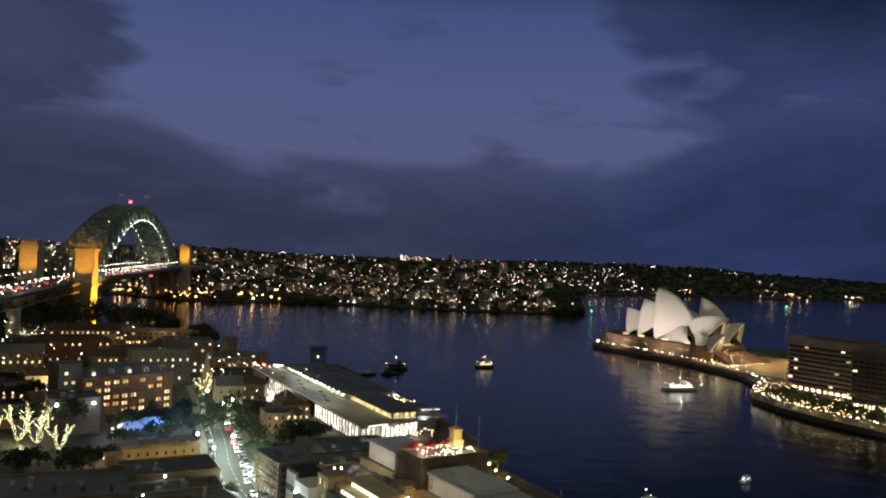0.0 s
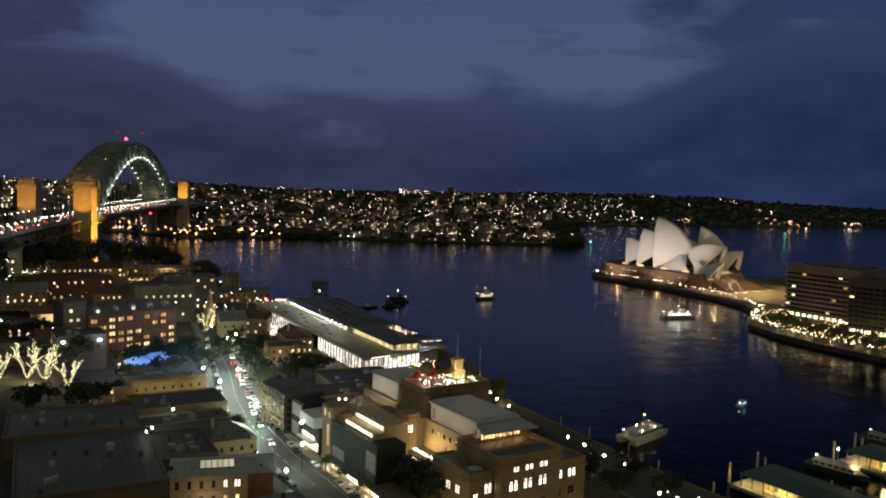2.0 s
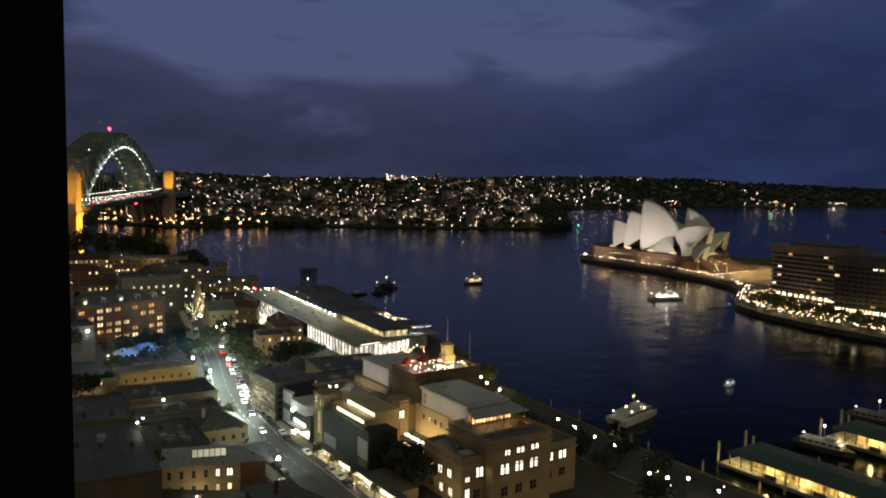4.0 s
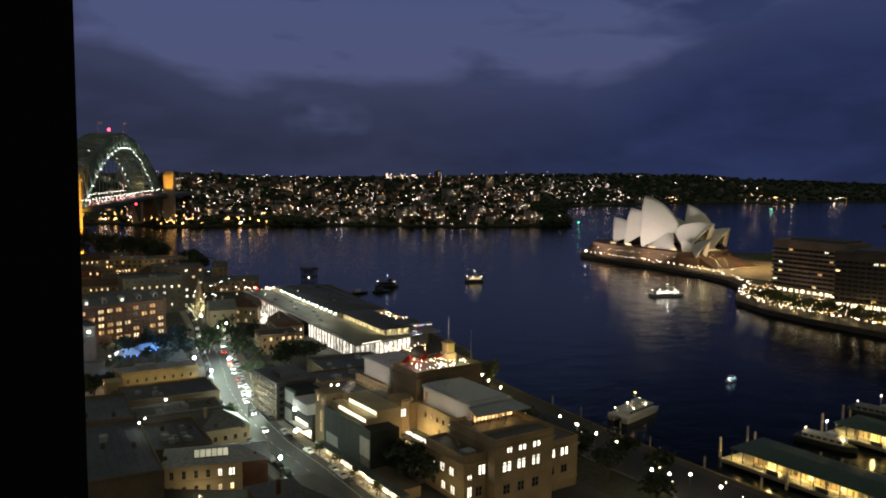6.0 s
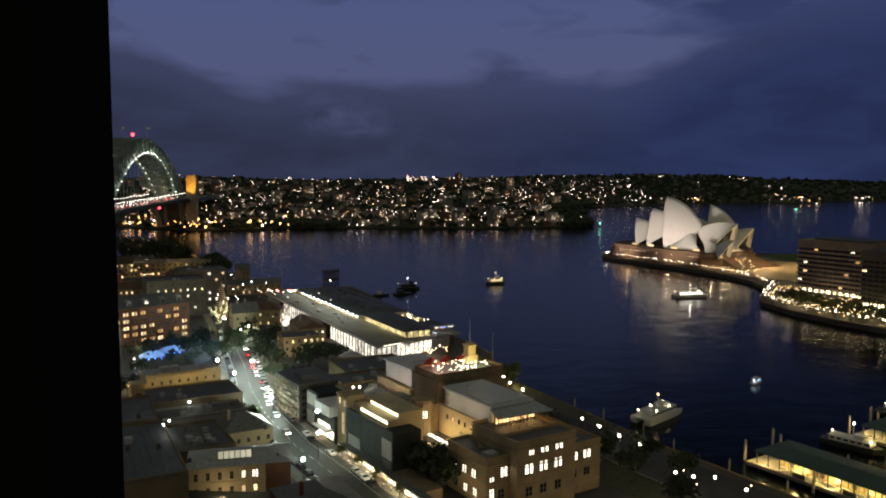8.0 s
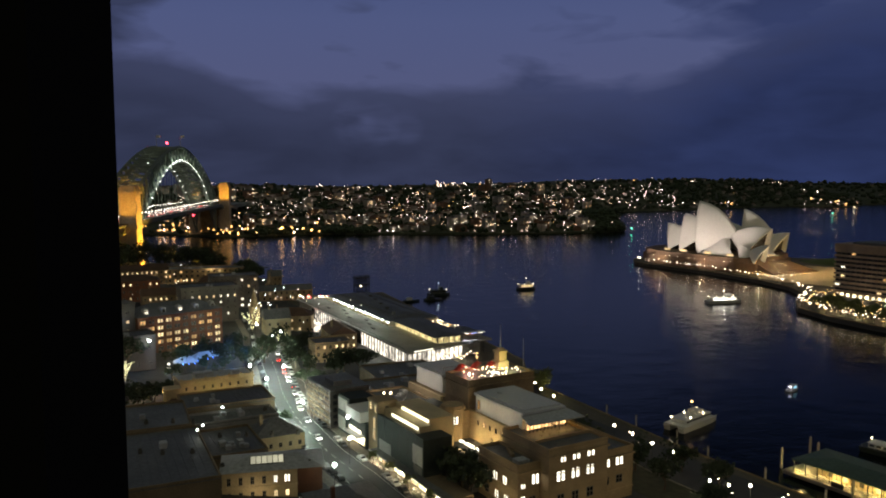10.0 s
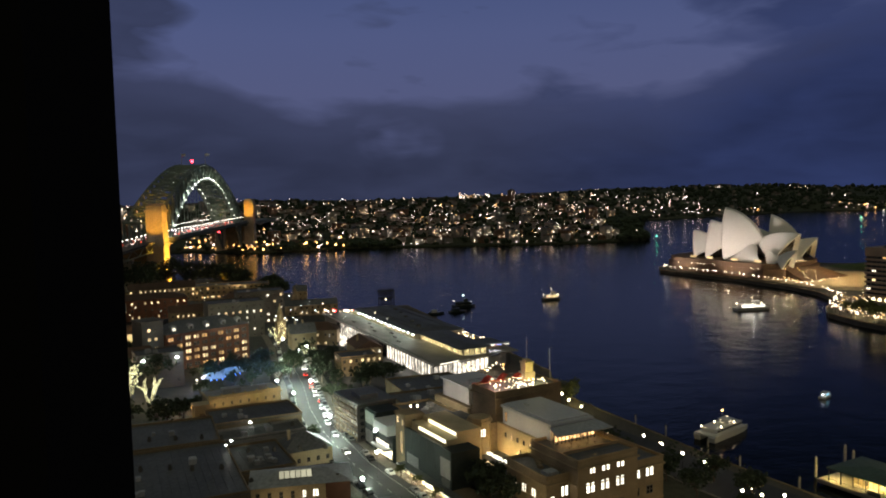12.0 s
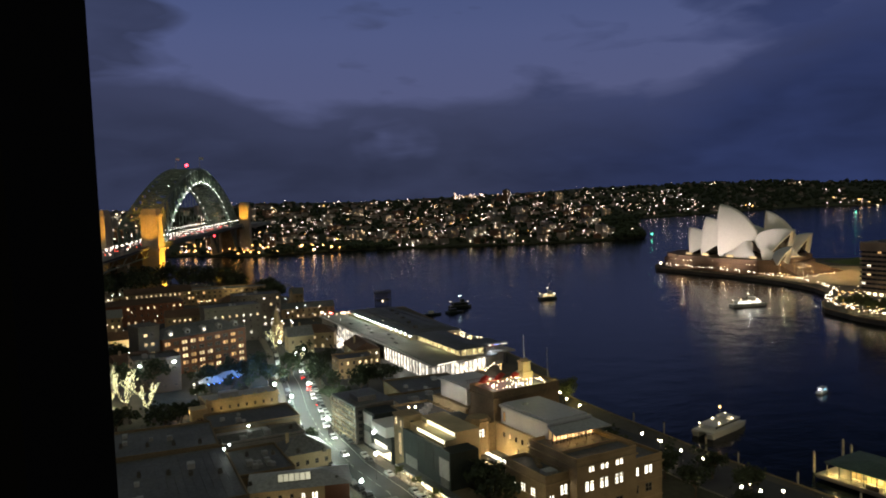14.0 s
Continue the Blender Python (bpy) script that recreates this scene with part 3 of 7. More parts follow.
    # pylons
    for s in (-277, 290):
        for x in (-24, 24):
            g = Geo(m)
            for z0, z1, hx, hy in ((0, 47, 8.5, 11), (47, 50, 9.2, 11.8), (50, 80, 8.0, 10.0), (80, 82.5, 8.6, 10.6), (82.5, 86.5, 7.2, 9.2), (86.5, 88, 6.2, 8.2)):
                k = 0.94 if z1 - z0 > 10 else 1
                p = [(x + sx * hx, s + sy * hy, z0) for sx, sy in ((-1, -1), (1, -1), (1, 1), (-1, 1))] + [(x + sx * hx * k, s + sy * hy * k, z1) for sx, sy in ((-1, -1), (1, -1), (1, 1), (-1, 1))]
                g.add(p, [(3, 2, 1, 0), (4, 5, 6, 7), (0, 1, 5, 4), (1, 2, 6, 5), (2, 3, 7, 6), (3, 0, 4, 7)])
            part("pylon", g, GRANITE, B, "granite pylon in amber floodlight")
        # granite like the pylons; the darker stone puts its unlit shade into the colour
        part("abutment", Geo(m).box(-15, s - 6, 0, 15, s + 6, 46), STONE_DARK, B)
        for x in (-24, 24):
            for eye, aim, w, cone in (((x + 4, s - 34, 52), (x, s - 8, 74), 0.75e5 if s < 0 else 1.2e5, 54), ((x + 70, s - 6, 4), (x + 8, s, 50), 1.5e6 if x > 0 else 2e4, 84)):
                flood_lamp(m @ Vector(eye), m @ Vector(aim), w, (1.0, 0.46, 0.045), cone)
    # deck lamps and traffic lights
    for i in range(66):
        s = -660 + i * 14.0
        z = 51.8 if s > -262 else 51 - 9 * (-262 - s) / 420 + 1.4
        for x in (-20, 20):
            t = part("lamp_standard", Geo(m).tube((x, s, z), 0.16, (x, s, z + 7.5), 0.1, 6).tube((x, s, z + 7.4), 0.09, (x * 0.92, s, z + 7.8), 0.09, 6), DARKSTEEL, B)
            part("lamp_head", Geo(m).ball((x * 0.92, s, z + 7.5), 0.5 if abs(s) < 262 else 0.55, 0, 4, 6), FAR_LAMP, t)
    rng = random.Random(5)
    g = Geo(m)
    for i in range(620):
        s, x = rng.uniform(-660, 250), rng.choice((-13, -9, -5, -1, 4, 8, 12))
        z = 52.6 if s > -262 else 51 - 9 * (-262 - s) / 420 + 2.2
        g.dot((x, s, z), 0.42, 1 if x > 2 and i % 2 else 0)
    part("traffic_lights", g, [FAR_WHITE, FAR_RED], B, "white and red lights of traffic on the deck", "stuff")
    mast = part("beacon_mast", Geo(m).tube((0, -8, top(0)), 0.4, (0, -8, 138.5), 0.3, 6), DARKSTEEL, B)
    part("beacon", Geo(m).ball((0, -8, 139.5), 1.9), BULB_RED, mast, "glowing red beacon")
    for x in (-15, 15):
        part("flagpole", Geo(m).tube((x, 0, top(0)), 0.35, (x, 0, 150), 0.15, 6).box(x, -0.1, 146.5, x + 5, 0.1, 149.5), WHITE, B)
    part("red_light", Geo(m).ball((24.5, 20, 46), 1.3), BULB_RED, B)
    for s in (-70, -30, 10, 60, 110, 160):
        q = m @ Vector((0, s, 60))
        point_lamp(q.x, q.y, q.z, 9000, (1, 0.92, 0.75), 0.5)
    for t in (0.28, 0.5, 0.72):
        q = m @ (run(t) + Vector((0, 0, 9)))
        point_lamp(q.x, q.y, q.z, 7000, (1, 0.9, 0.72), 0.5)


ARCH_LAMP = emit("arch_lamp_light", (0.95, 1.0, 0.88), 6.5, 0.5)
FAR_LAMP = emit("deck_lamp_light", (1.0, 0.93, 0.78), 7, 0.3)
FAR_RED = emit("tail_light", (1.0, 0.06, 0.03), 5, 0.4)
arch_bridge()


# ---- the sail-roofed theatre ----
def sphere_through(P, Q, F, R):
    """Centre of the sphere of radius R through three points, on the inner side."""
    a, b = Q - P, F - P
    nrm = a.cross(b)
    c = P + (nrm.cross(a) * b.length_squared + b.cross(nrm) * a.length_squared) / (2 * nrm.length_squared)
    h = math.sqrt(max(0.01, R * R - (c - P).length_squared))
    n1 = nrm.normalized()
    cands = [c + n1 * h, c - n1 * h]
    return min(cands, key=lambda k: k.z)


def shell(parent, m, tip, tail, foot, R=75.0, n=14, label=""):
    """One sail: two mirrored sphere sections that meet on a ridge from tail up to tip and fan down to a foot on each side."""
    for sgn in (1, -1):
        P, Q, F = Vector((0, *tip)), Vector((0, *tail)), Vector((sgn * foot[0], foot[1], foot[2]))
        C = sphere_through(P, Q, F, R)
        rr = math.sqrt(max(1, R * R - C.x * C.x))
        a0, a1 = math.atan2(P.z - C.z, P.y - C.y), math.atan2(Q.z - C.z, Q.y - C.y)
        rows = []
        for i in range(n + 1):
            a = a0 + (a1 - a0) * i / n
            T = Vector((0, C.y + rr * math.cos(a), C.z + rr * math.sin(a)))
            d0, d1 = (F - C).normalized(), (T - C).normalized()
            w = math.acos(max(-1, min(1, d0.dot(d1))))
            row = []
            for j in range(n + 1):
                t = 0.03 + 0.97 * j / n
                row.append(C + (d0 * math.sin((1 - t) * w) + d1 * math.sin(t * w)) / math.sin(w) * R)
            rows.append(row)
        g = Geo(m)
        flat = [tuple(q) for r in rows for q in r] + [tuple(q + (C - q).normalized() * 1.3) for r in rows for q in r]
        k = n + 1
        N = k * k
        f = []
        for i in range(n):
            for j in range(n):
                q = (i * k + j, i * k + j + 1, (i + 1) * k + j + 1, (i + 1) * k + j)
                f += [q, tuple(N + x for x in reversed(q))]
        for i in range(n):
            for a, b in ((i * k, (i + 1) * k), (i, i + 1), (n * k + i + 1, n * k + i), ((i + 1) * k + n, i * k + n)):
                f.append((a, b, N + b, N + a))
        g.add(flat, f)
        sh = part("sail", g, SAIL, parent, label or "cream tiled sail lit from below", smooth=False)
        sh.data.polygons.foreach_set("use_smooth", [i < 2 * n * n for i in range(len(f))])
    # glass wall set back in the mouth
    back = Vector((0, tail[0] - tip[0], 0)).normalized() * 5
    g = Geo(m)
    tipv = Vector((0, tip[0], tip[1] - 2.5)) + back
    ft = [Vector((s * (foot[0] - 1.5), foot[1], foot[2])) + back for s in (-1, 1)]
    cols = 9
    base = [ft[0].lerp(ft[1], i / cols) for i in range(cols + 1)]
    upper = []
    for i in range(cols + 1):
        t = abs(2 * i / cols - 1)
        q = tipv.lerp(ft[0] if i < cols / 2 else ft[1], t)
        upper.append(q + Vector((q.x * 0.12 * (1 - t), 0, 0)))
    for i in range(cols):
        g.add([tuple(base[i]), tuple(base[i + 1]), tuple(upper[i + 1]), tuple(upper[i])], [(0, 1, 2, 3)])
    part("glass_wall", g, BRONZE, parent, "bronze glazed wall in the mouth of a sail")
    for i in range(1, cols):
        part("glazing_mullion", Geo(m).beam(tuple(base[i]), tuple(upper[i]), 0.35), DARKSTEEL, parent)


def sail_theatre():
    T = thing("opera_theatre", "sail-roofed waterside theatre with cream tiled shells on a granite podium", "theatre", (683, 530, 3.2))
    T.matrix_basis = Matrix.Translation((2.5, -3.3, 0)) @ T.matrix_basis
    pod = [(640, 470), (640, 575), (655, 606), (690, 622), (742, 600), (756, 560), (750, 500), (734, 476), (700, 462), (655, 458)]
    part("podium", Geo().prism(pod, 3.203, 13).prism([(683 + (x - 683) * 0.965, 530 + (y - 530) * 0.965) for x, y in pod], 13, 17.5), POD, T, "brown granite podium")
    for i in range(18):
        part("step", Geo().box(655 + i * 0.2, 436 + i * 1.35, 3.2, 722 - i * 0.9, 436 + (i + 1) * 1.35 - 0.004, 3.2 + (i + 1) * 0.54), POD, T)
    a = Matrix.Translation((683, 0, 0))
    shell(T, a, (552, 70.5), (501, 36), (29, 530, 17))
    shell(T, a, (571.5, 56.5), (531, 38), (26, 556, 17))
    shell(T, a, (596, 44.5), (556, 30), (20, 577, 17))
    a2 = Matrix.Translation((683, 505, 0)) @ Matrix.Rotation(radians(6), 4, "Z") @ Matrix.Translation((0, -505, 0))
    shell(T, a2, (464, 45), (511, 36.5), (21, 482, 17))
    b = Matrix.Translation((724, 0, 0))
    shell(T, b, (527, 62), (488, 33), (22, 512, 17))
    shell(T, b, (548, 47), (515, 33), (19, 535, 17))
    shell(T, b, (572, 38), (540, 26), (15, 557, 17))
    b2 = Matrix.Translation((724, 500, 0)) @ Matrix.Rotation(radians(8), 4, "Z") @ Matrix.Translation((0, -500, 0))
    shell(T, b2, (474, 39), (500, 33), (15, 485, 17))
    c2 = Matrix.Translation((660, 462, 0)) @ Matrix.Rotation(radians(6), 4, "Z")
    shell(T, c2, (-14, 31), (8, 22), (10, -4, 13), R=40)
    shell(T, c2, (20, 29), (2, 22), (9, 11, 13), R=40)
    # side infill sails low between the large ones
    for sx in (-1, 1):
        for cx, y0, y1, w in ((683, 505, 552, 29), (724, 492, 527, 22)):
            if sx > 0 and cx > 700:
                continue
            g = Geo()
            n = 8
            q = []
            for i in range(n + 1):
                for j in range(n + 1):
                    u, v = i / n, j / n
                    y = y0 + (y1 - y0) * u * 0.9 - (1 - u) * 22 * (1 - v)
                    q.append((cx + sx * (w * (0.98 - 0.75 * v) + 3 * math.sin(math.pi * v)), y0 - 22 + (y1 - y0) * u + 22 * v * (1 - u), 17 + (20 * v) * (0.35 + 0.65 * math.sin(math.pi * min(1, u + 0.15)))))
            g.add(q, [(i * (n + 1) + j, i * (n + 1) + j + 1, (i + 1) * (n + 1) + j + 1, (i + 1) * (n + 1) + j) for i in range(n) for j in range(n)])
            part("side_sail", g, SAIL, T, "low infill sail", smooth=True)
    for y in (516, 548, 488, 570):
        part("foyer_window", Geo().box(653.5, y - 4, 17.6, 655, y + 3, 19.6), GLOW_WARM, T, "lit foyer window under the sails")
    rng = random.Random(4)
    for i in range(90):
        x, y = rng.uniform(634, 690), rng.uniform(420, 468)
        part("stair_light", Geo().dot((x, y, 3.6 + max(0, (y - 436) / 24.3 * 9.7) * (x > 654) + rng.uniform(0.8, 2.2)), rng.uniform(0.16, 0.36)), BULB if i % 3 else BULB_AMBER, T)
    for i in range(26):
        part("podium_light", Geo().dot((638.6, 474 + i * 4.4 + rng.uniform(-1, 1), rng.choice((5.5, 8.5, 13.4))), rng.uniform(0.15, 0.3)), BULB, T)
    # lit slots in the podium's wall
    for i in range(12):
        window(T, "dark", 639.95, 478 + i * 8, 7, 4, 1.2, "W")
    for y in (466, 470, 474):
        part("mouth_light", Geo().box(664, y, 17.7, 700, y + 0.4, 18.1), GLOW_WARM, T)


sail_theatre()


# ---- lamp posts ----
def lamp_post_mesh(bulb, h, r):
    pole = Geo().tube((0, 0, 0), 0.16, (0, 0, 0.5), 0.12, 8).tube((0, 0, 0.5), 0.09, (0, 0, h - r), 0.06, 8).tube((0, 0, h - r), 0.16, (0, 0, h - r + 0.12), 0.16, 8)
    return pole.mesh("pole", [DARKSTEEL]), Geo().ball((0, 0, h), r, 0, 6, 10).mesh("globe", [bulb], smooth=True)


POSTS = {"warm": lamp_post_mesh(emit("promenade_bulb", (1.0, 0.82, 0.58), 13, 0.5), 4.6, 0.36), "cool": lamp_post_mesh(BULB_COOL, 8.0, 0.58), "amber": lamp_post_mesh(BULB_AMBER, 5.0, 0.5), "tall": lamp_post_mesh(emit("quay_bulb", (1.0, 0.86, 0.62), 22, 0.2), 6.5, 0.42)}


def lamp_post(kind, x, y, z, group):
    t = thing("street_lamp", {"warm": "dark steel lamp post with a warm glowing globe", "cool": "tall street lamp with a cool white glowing head", "amber": "lamp post with an amber glowing globe", "tall": "promenade lamp with a bright white globe"}[kind], "street lamp", (x, y, z), group=group)
    for nm, me in zip(("pole", "globe"), POSTS[kind]):
        placed(nm, me, t, PLACE[t])


# ---- trees ----
def tree(x, y, z, h, spread, seed, name="tree", label="dark broad-leaved tree in the night street", lights=None, leafy=True, leaf_size=0.9, count=420, leaf=None):
    rng = random.Random(seed)
    t = thing(name, label, "tree", (x, y, z))
    g, tips = Geo(), []

    def limb(a, d, length, r, depth):
        b = a + d * length
        g.tube(a, r, b, r * 0.68, 6)
        if depth == 0:
            tips.append((a, b))
            return
        tips.append((a, b))
        for i in range(3 if depth > 1 else 2):
            az = rng.uniform(0, 6.28)
            nd = (d * 0.75 + Vector((math.cos(az), math.sin(az), rng.uniform(0.0, 0.5))) * 0.75).normalized()
            limb(b, nd, length * rng.uniform(0.6, 0.8), r * 0.62, depth - 1)

    limb(Vector((x, y, z)), Vector((rng.uniform(-0.1, 0.1), rng.uniform(-0.1, 0.1), 1)).normalized(), h * (0.3 if leafy else 0.24), h * 0.028 + 0.08, 3 if leafy else 4)
    part("trunk", g, BARK, t)
    if leafy:
        c = Geo()
        lumps = [Vector((rng.gauss(0, 0.42) * spread, rng.gauss(0, 0.42) * spread, h * rng.uniform(0.5, 0.92))) for _ in range(12)]
        for i in range(count):
            o = lumps[i % 12] + Vector((rng.gauss(0, 1), rng.gauss(0, 1), rng.gauss(0, 0.7))) * spread * 0.22
            p = Vector((x, y, z)) + o
            u = Vector((rng.gauss(0, 1), rng.gauss(0, 1), rng.gauss(0, 1))).normalized() * leaf_size * rng.uniform(0.5, 1.2)
            v = u.orthogonal().normalized() * leaf_size * rng.uniform(0.4, 0.9)
            w = u.cross(v).normalized() * leaf_size * 0.3
            c.add([tuple(p - u), tuple(p + v + w), tuple(p + u), tuple(p - v + w)], [(0, 1, 2), (0, 2, 3)])
        part("crown", c, leaf or LEAF, t)
    if lights:
        b = Geo()
        for a, e in tips:
            for k in range(int(5 + (e - a).length * 4)):
                q = a.lerp(e, rng.random()) + Vector((rng.gauss(0, 0.14), rng.gauss(0, 0.14), rng.gauss(0, 0.14)))
                b.dot(tuple(q), rng.uniform(0.05, 0.11))
        part("fairy_light_string", b, lights, t, "strings of tiny warm bulbs wound round the branches", "stuff")
    return t


def lit_tree(x, y, z, h, spread, seed):
    """A bare tree of long rising limbs, each wound with small bulbs."""
    rng = random.Random(seed)
    t = thing("fairy_light_tree", "tall tree whose bare limbs are wound with bright fairy lights", "tree", (x, y, z), group="fairy-lit trees")
    b = Geo()

    def branch(p, d, length, r, n, name):
        g = Geo()
        pts = [p]
        for i in range(n):
            d = (d + Vector((rng.gauss(0, 0.16), rng.gauss(0, 0.16), 0.10 + rng.gauss(0, 0.08)))).normalized()
            q = pts[-1] + d * (length / n)
            g.tube(pts[-1], r * (1 - 0.8 * i / n), q, r * (1 - 0.8 * (i + 1) / n), 6)
            for k in range(int(length / n * 9)):
                w = rng.uniform(0, 6.28)
                c = pts[-1].lerp(q, rng.random()) + Vector((math.cos(w), math.sin(w), rng.uniform(-0.5, 0.5))) * (r * 0.8 + 0.12)
                b.dot(tuple(c), rng.uniform(0.06, 0.12))
            pts.append(q)
        part(name, g, BARK, t)
        return pts

    part("trunk", Geo().tube((x, y, z), 0.7, (x, y, z + h * 0.16), 0.5, 10), BARK, t)
    for i in range(5):
        a = i * 1.26 + rng.uniform(-0.4, 0.4)
        pts = branch(Vector((x, y, z + h * 0.14)), Vector((math.cos(a) * spread / h * 1.5, math.sin(a) * spread / h * 1.5, 0.9)).normalized(), h * rng.uniform(0.65, 0.92), 0.3, 6, "limb")
        for k in (3, 4):
            a2 = a + rng.choice((-1, 1)) * rng.uniform(0.5, 1.2)
            branch(pts[k], Vector((math.cos(a2), math.sin(a2), 0.75)).normalized(), h * rng.uniform(0.16, 0.28), 0.13, 4, "twig")
    part("fairy_light_string", b, FAIRY, t, "strings of tiny warm bulbs wound round the limbs", "stuff")


# ---- the museum ----
def museum():
    M = thing("art_museum", "weathered sandstone museum with lit windows and pale rooftop pavilions", "museum", (145, 160, 6))
    P = lambda nm, g, m, lab="": part(nm, g, m, M, lab)
    z0 = 3.3

    def wing(nm, x0, y0, x1, y1, z1, m=STONE):
        w = P(nm, Geo().box(x0, y0, z0, x1, y1, z1), m)
        P("cornice", Geo().box(x0 - 0.45, y0 - 0.45, z1 - 1.7, x1 + 0.45, y1 + 0.45, z1 - 1.25), m)
        P("string_course", Geo().box(x0 - 0.2, y0 - 0.2, z1 - 6.3, x1 + 0.2, y1 + 0.2, z1 - 6.05), m)
        P("plinth_course", Geo().box(x0 - 0.2, y0 - 0.2, z1 - 11.3, x1 + 0.2, y1 + 0.2, z1 - 11.0), m)
        for a in ((x0 - 0.1, y0 - 0.1, x1 + 0.1, y0 + 0.35), (x0 - 0.1, y1 - 0.35, x1 + 0.1, y1 + 0.1), (x0 - 0.1, y0 + 0.35, x0 + 0.35, y1 - 0.35), (x1 - 0.35, y0 + 0.35, x1 + 0.1, y1 - 0.35)):
            P("parapet", Geo().box(a[0], a[1], z1 + 0.003, a[2], a[3], z1 + 0.9), m)
        P("flat_roof", Geo().box(x0 + 0.36, y0 + 0.36, z1 + 0.003, x1 - 0.36, y1 - 0.36, z1 + 0.12), ROOF)
        return w

    wing("south_wing", 138, 119, 158.5, 140, 23.0)
    wing("corner_wing", 130.5, 122.5, 137.7, 141, 19.0)
    wing("east_wing", 158.8, 122.5, 171.5, 152, 17.5)
    wing("north_wing", 128, 187, 142.5, 209, 19.0)
    wing("east_range", 159.0, 152.3, 172, 210, 15.5, STONE_DARK)
    P("central_range", Geo().box(143.6, 140.3, z0, 158.5, 206, 22.2), STONE_DARK)
    wing("central_block", 142.9, 165.5, 168.5, 179.5, 30.4, STONE_DARK)
    # octagonal stair bay
    oc = [(137.3 + 3.6 * math.cos(a), 166.2 + 3.6 * math.sin(a)) for a in (math.pi * (2 * i + 1) / 8 for i in range(8))]
    oc2 = [(137.3 + 4.2 * math.cos(a), 166.2 + 4.2 * math.sin(a)) for a in (math.pi * (2 * i + 1) / 8 for i in range(8))]
    P("gallery_roof", Geo().box(133.5, 168.5, z0, 142.8, 186.8, 20.6), ROOF)
    for i in range(4):
        P("roof_plant", Geo().box(129.5 + i * 2.6, 190 + i * 3.1, 19.2, 131.6 + i * 2.6, 192.2 + i * 3.1, 20.6 + 0.3 * (i % 2)), ROOF_GREY)
    P("stair_bay", Geo().prism(oc, z0, 23).prism(oc2, 23, 23.6).prism(oc, 23.6, 24.4), STONE)
    P("link_range", Geo().box(137.3, 164.2, z0, 142.4, 172.0, 22.2), STONE_DARK)
    window(M, "white", 136.3, 162.85, 18.7, 2.4, 2.7, "S")
    window(M, "warm", 133.95, 166.2, 18.8, 1.2, 2.2, "W")
    # lit inner wall below the pavilion
    P("inner_wall", Geo().box(142.6, 140.3, 10, 143.5, 164.3, 22.2), CREAM, "yellow-lit inner courtyard wall")
    for i in range(6):
        window(M, "warm" if i in (0, 1, 4) else "dark", 142.55, 143.5 + i * 3.2, 18.6, 0.9, 1.5, "W")
        if i < 4:
            window(M, "warm", 142.55, 142.5 + i * 3.2, 15.2, 0.8, 1.4, "W")
    for y in (143.5, 148.5, 153.5, 158.5):
        point_lamp(140.2, y, 16.0, 420, (1.0, 0.70, 0.28), 0.3)
    P("court_roof", Geo().box(128.503, 141.3, z0, 142.5, 163.8, 13.4), ROOF)
    for i in range(14):
        if i % 5 != 3:
            P("rooflight", Geo().box(137.6, 151.6 + i * 1.05, 13.4, 138.7, 152.4 + i * 1.05, 13.75), GLOW_WHITE, "small glowing rooflight")
        if i > 7 and i % 4:
            P("rooflight", Geo().box(131.6, 151.6 + i * 1.15, 13.4, 132.6, 152.5 + i * 1.15, 13.75), GLOW_WHITE, "small glowing rooflight")
        if i < 5:
            P("rooflight", Geo().box(133.4, 150.6 + i * 1.25, 13.4, 133.9, 151.3 + i * 1.25, 13.6), GLOW_WARM, "small dim rooflight")
    # added lamps, no fixtures seen, to lift the pavilions' west walls
    for y in (144, 157, 189, 197):
        point_lamp(139.0, y, 24.5, 190 if y < 180 else 420, (1.0, 0.86, 0.68), 0.3)
    # south pavilion
    P("pavilion_wall", Geo().box(143.4, 138, 22.3, 157.6, 162.2, 27.4), WHITE, "pale rooftop pavilion wall")
    P("pavilion_roof", Geo().box(142.9, 137.0, 27.403, 158.4, 162.6, 28.1).box(143.8, 138.2, 28.1, 157.6, 161.8, 28.6), ROOF_PALE, "pale flat pavilion roof")
    P("roof_hatch", Geo().box(147.5, 155.5, 28.603, 148.6, 156.8, 28.95), ROOF_GREY)
    P("pavilion_canopy", Geo().add([(140.6, 131.2, 26.6), (159.6, 129.8, 26.6), (160.2, 146, 27.1), (157.7, 146, 27.3), (157.7, 137.9, 27.3), (142.8, 137.9, 27.3), (140.6, 131.2, 26.3), (159.6, 129.8, 26.3), (160.2, 146, 26.8), (157.7, 146, 26.9), (157.7, 137.9, 26.9), (142.8, 137.9, 26.9)],
      [(0, 1, 4, 5), (1, 2, 3, 4), (6, 11, 10, 7), (7, 10, 9, 8), (0, 6, 7, 1), (1, 7, 8, 2), (5, 11, 6, 0), (2, 8, 9, 3)]), ROOF_GREY, "thin pale canopy round the cafe")
    CAFE = emit("cafe_light", (1.0, 0.56, 0.22), 1.7, 0.5, patch=0.9)
    for i in range(11):
        P("glazing_panel", Geo().box(142.0 + i * 1.3, 134.2, 24.0, 143.12 + i * 1.3, 134.3, 24.9).box(142.0 + i * 1.3, 134.2, 25.0, 143.12 + i * 1.3, 134.3, 26.2), CAFE, "glowing orange glazed cafe front")
    for i in range(12):
        P("glazing_post", Geo().box(141.84 + i * 1.3, 134.0, 22.5, 141.96 + i * 1.3, 134.4, 26.4), DARKSTEEL)
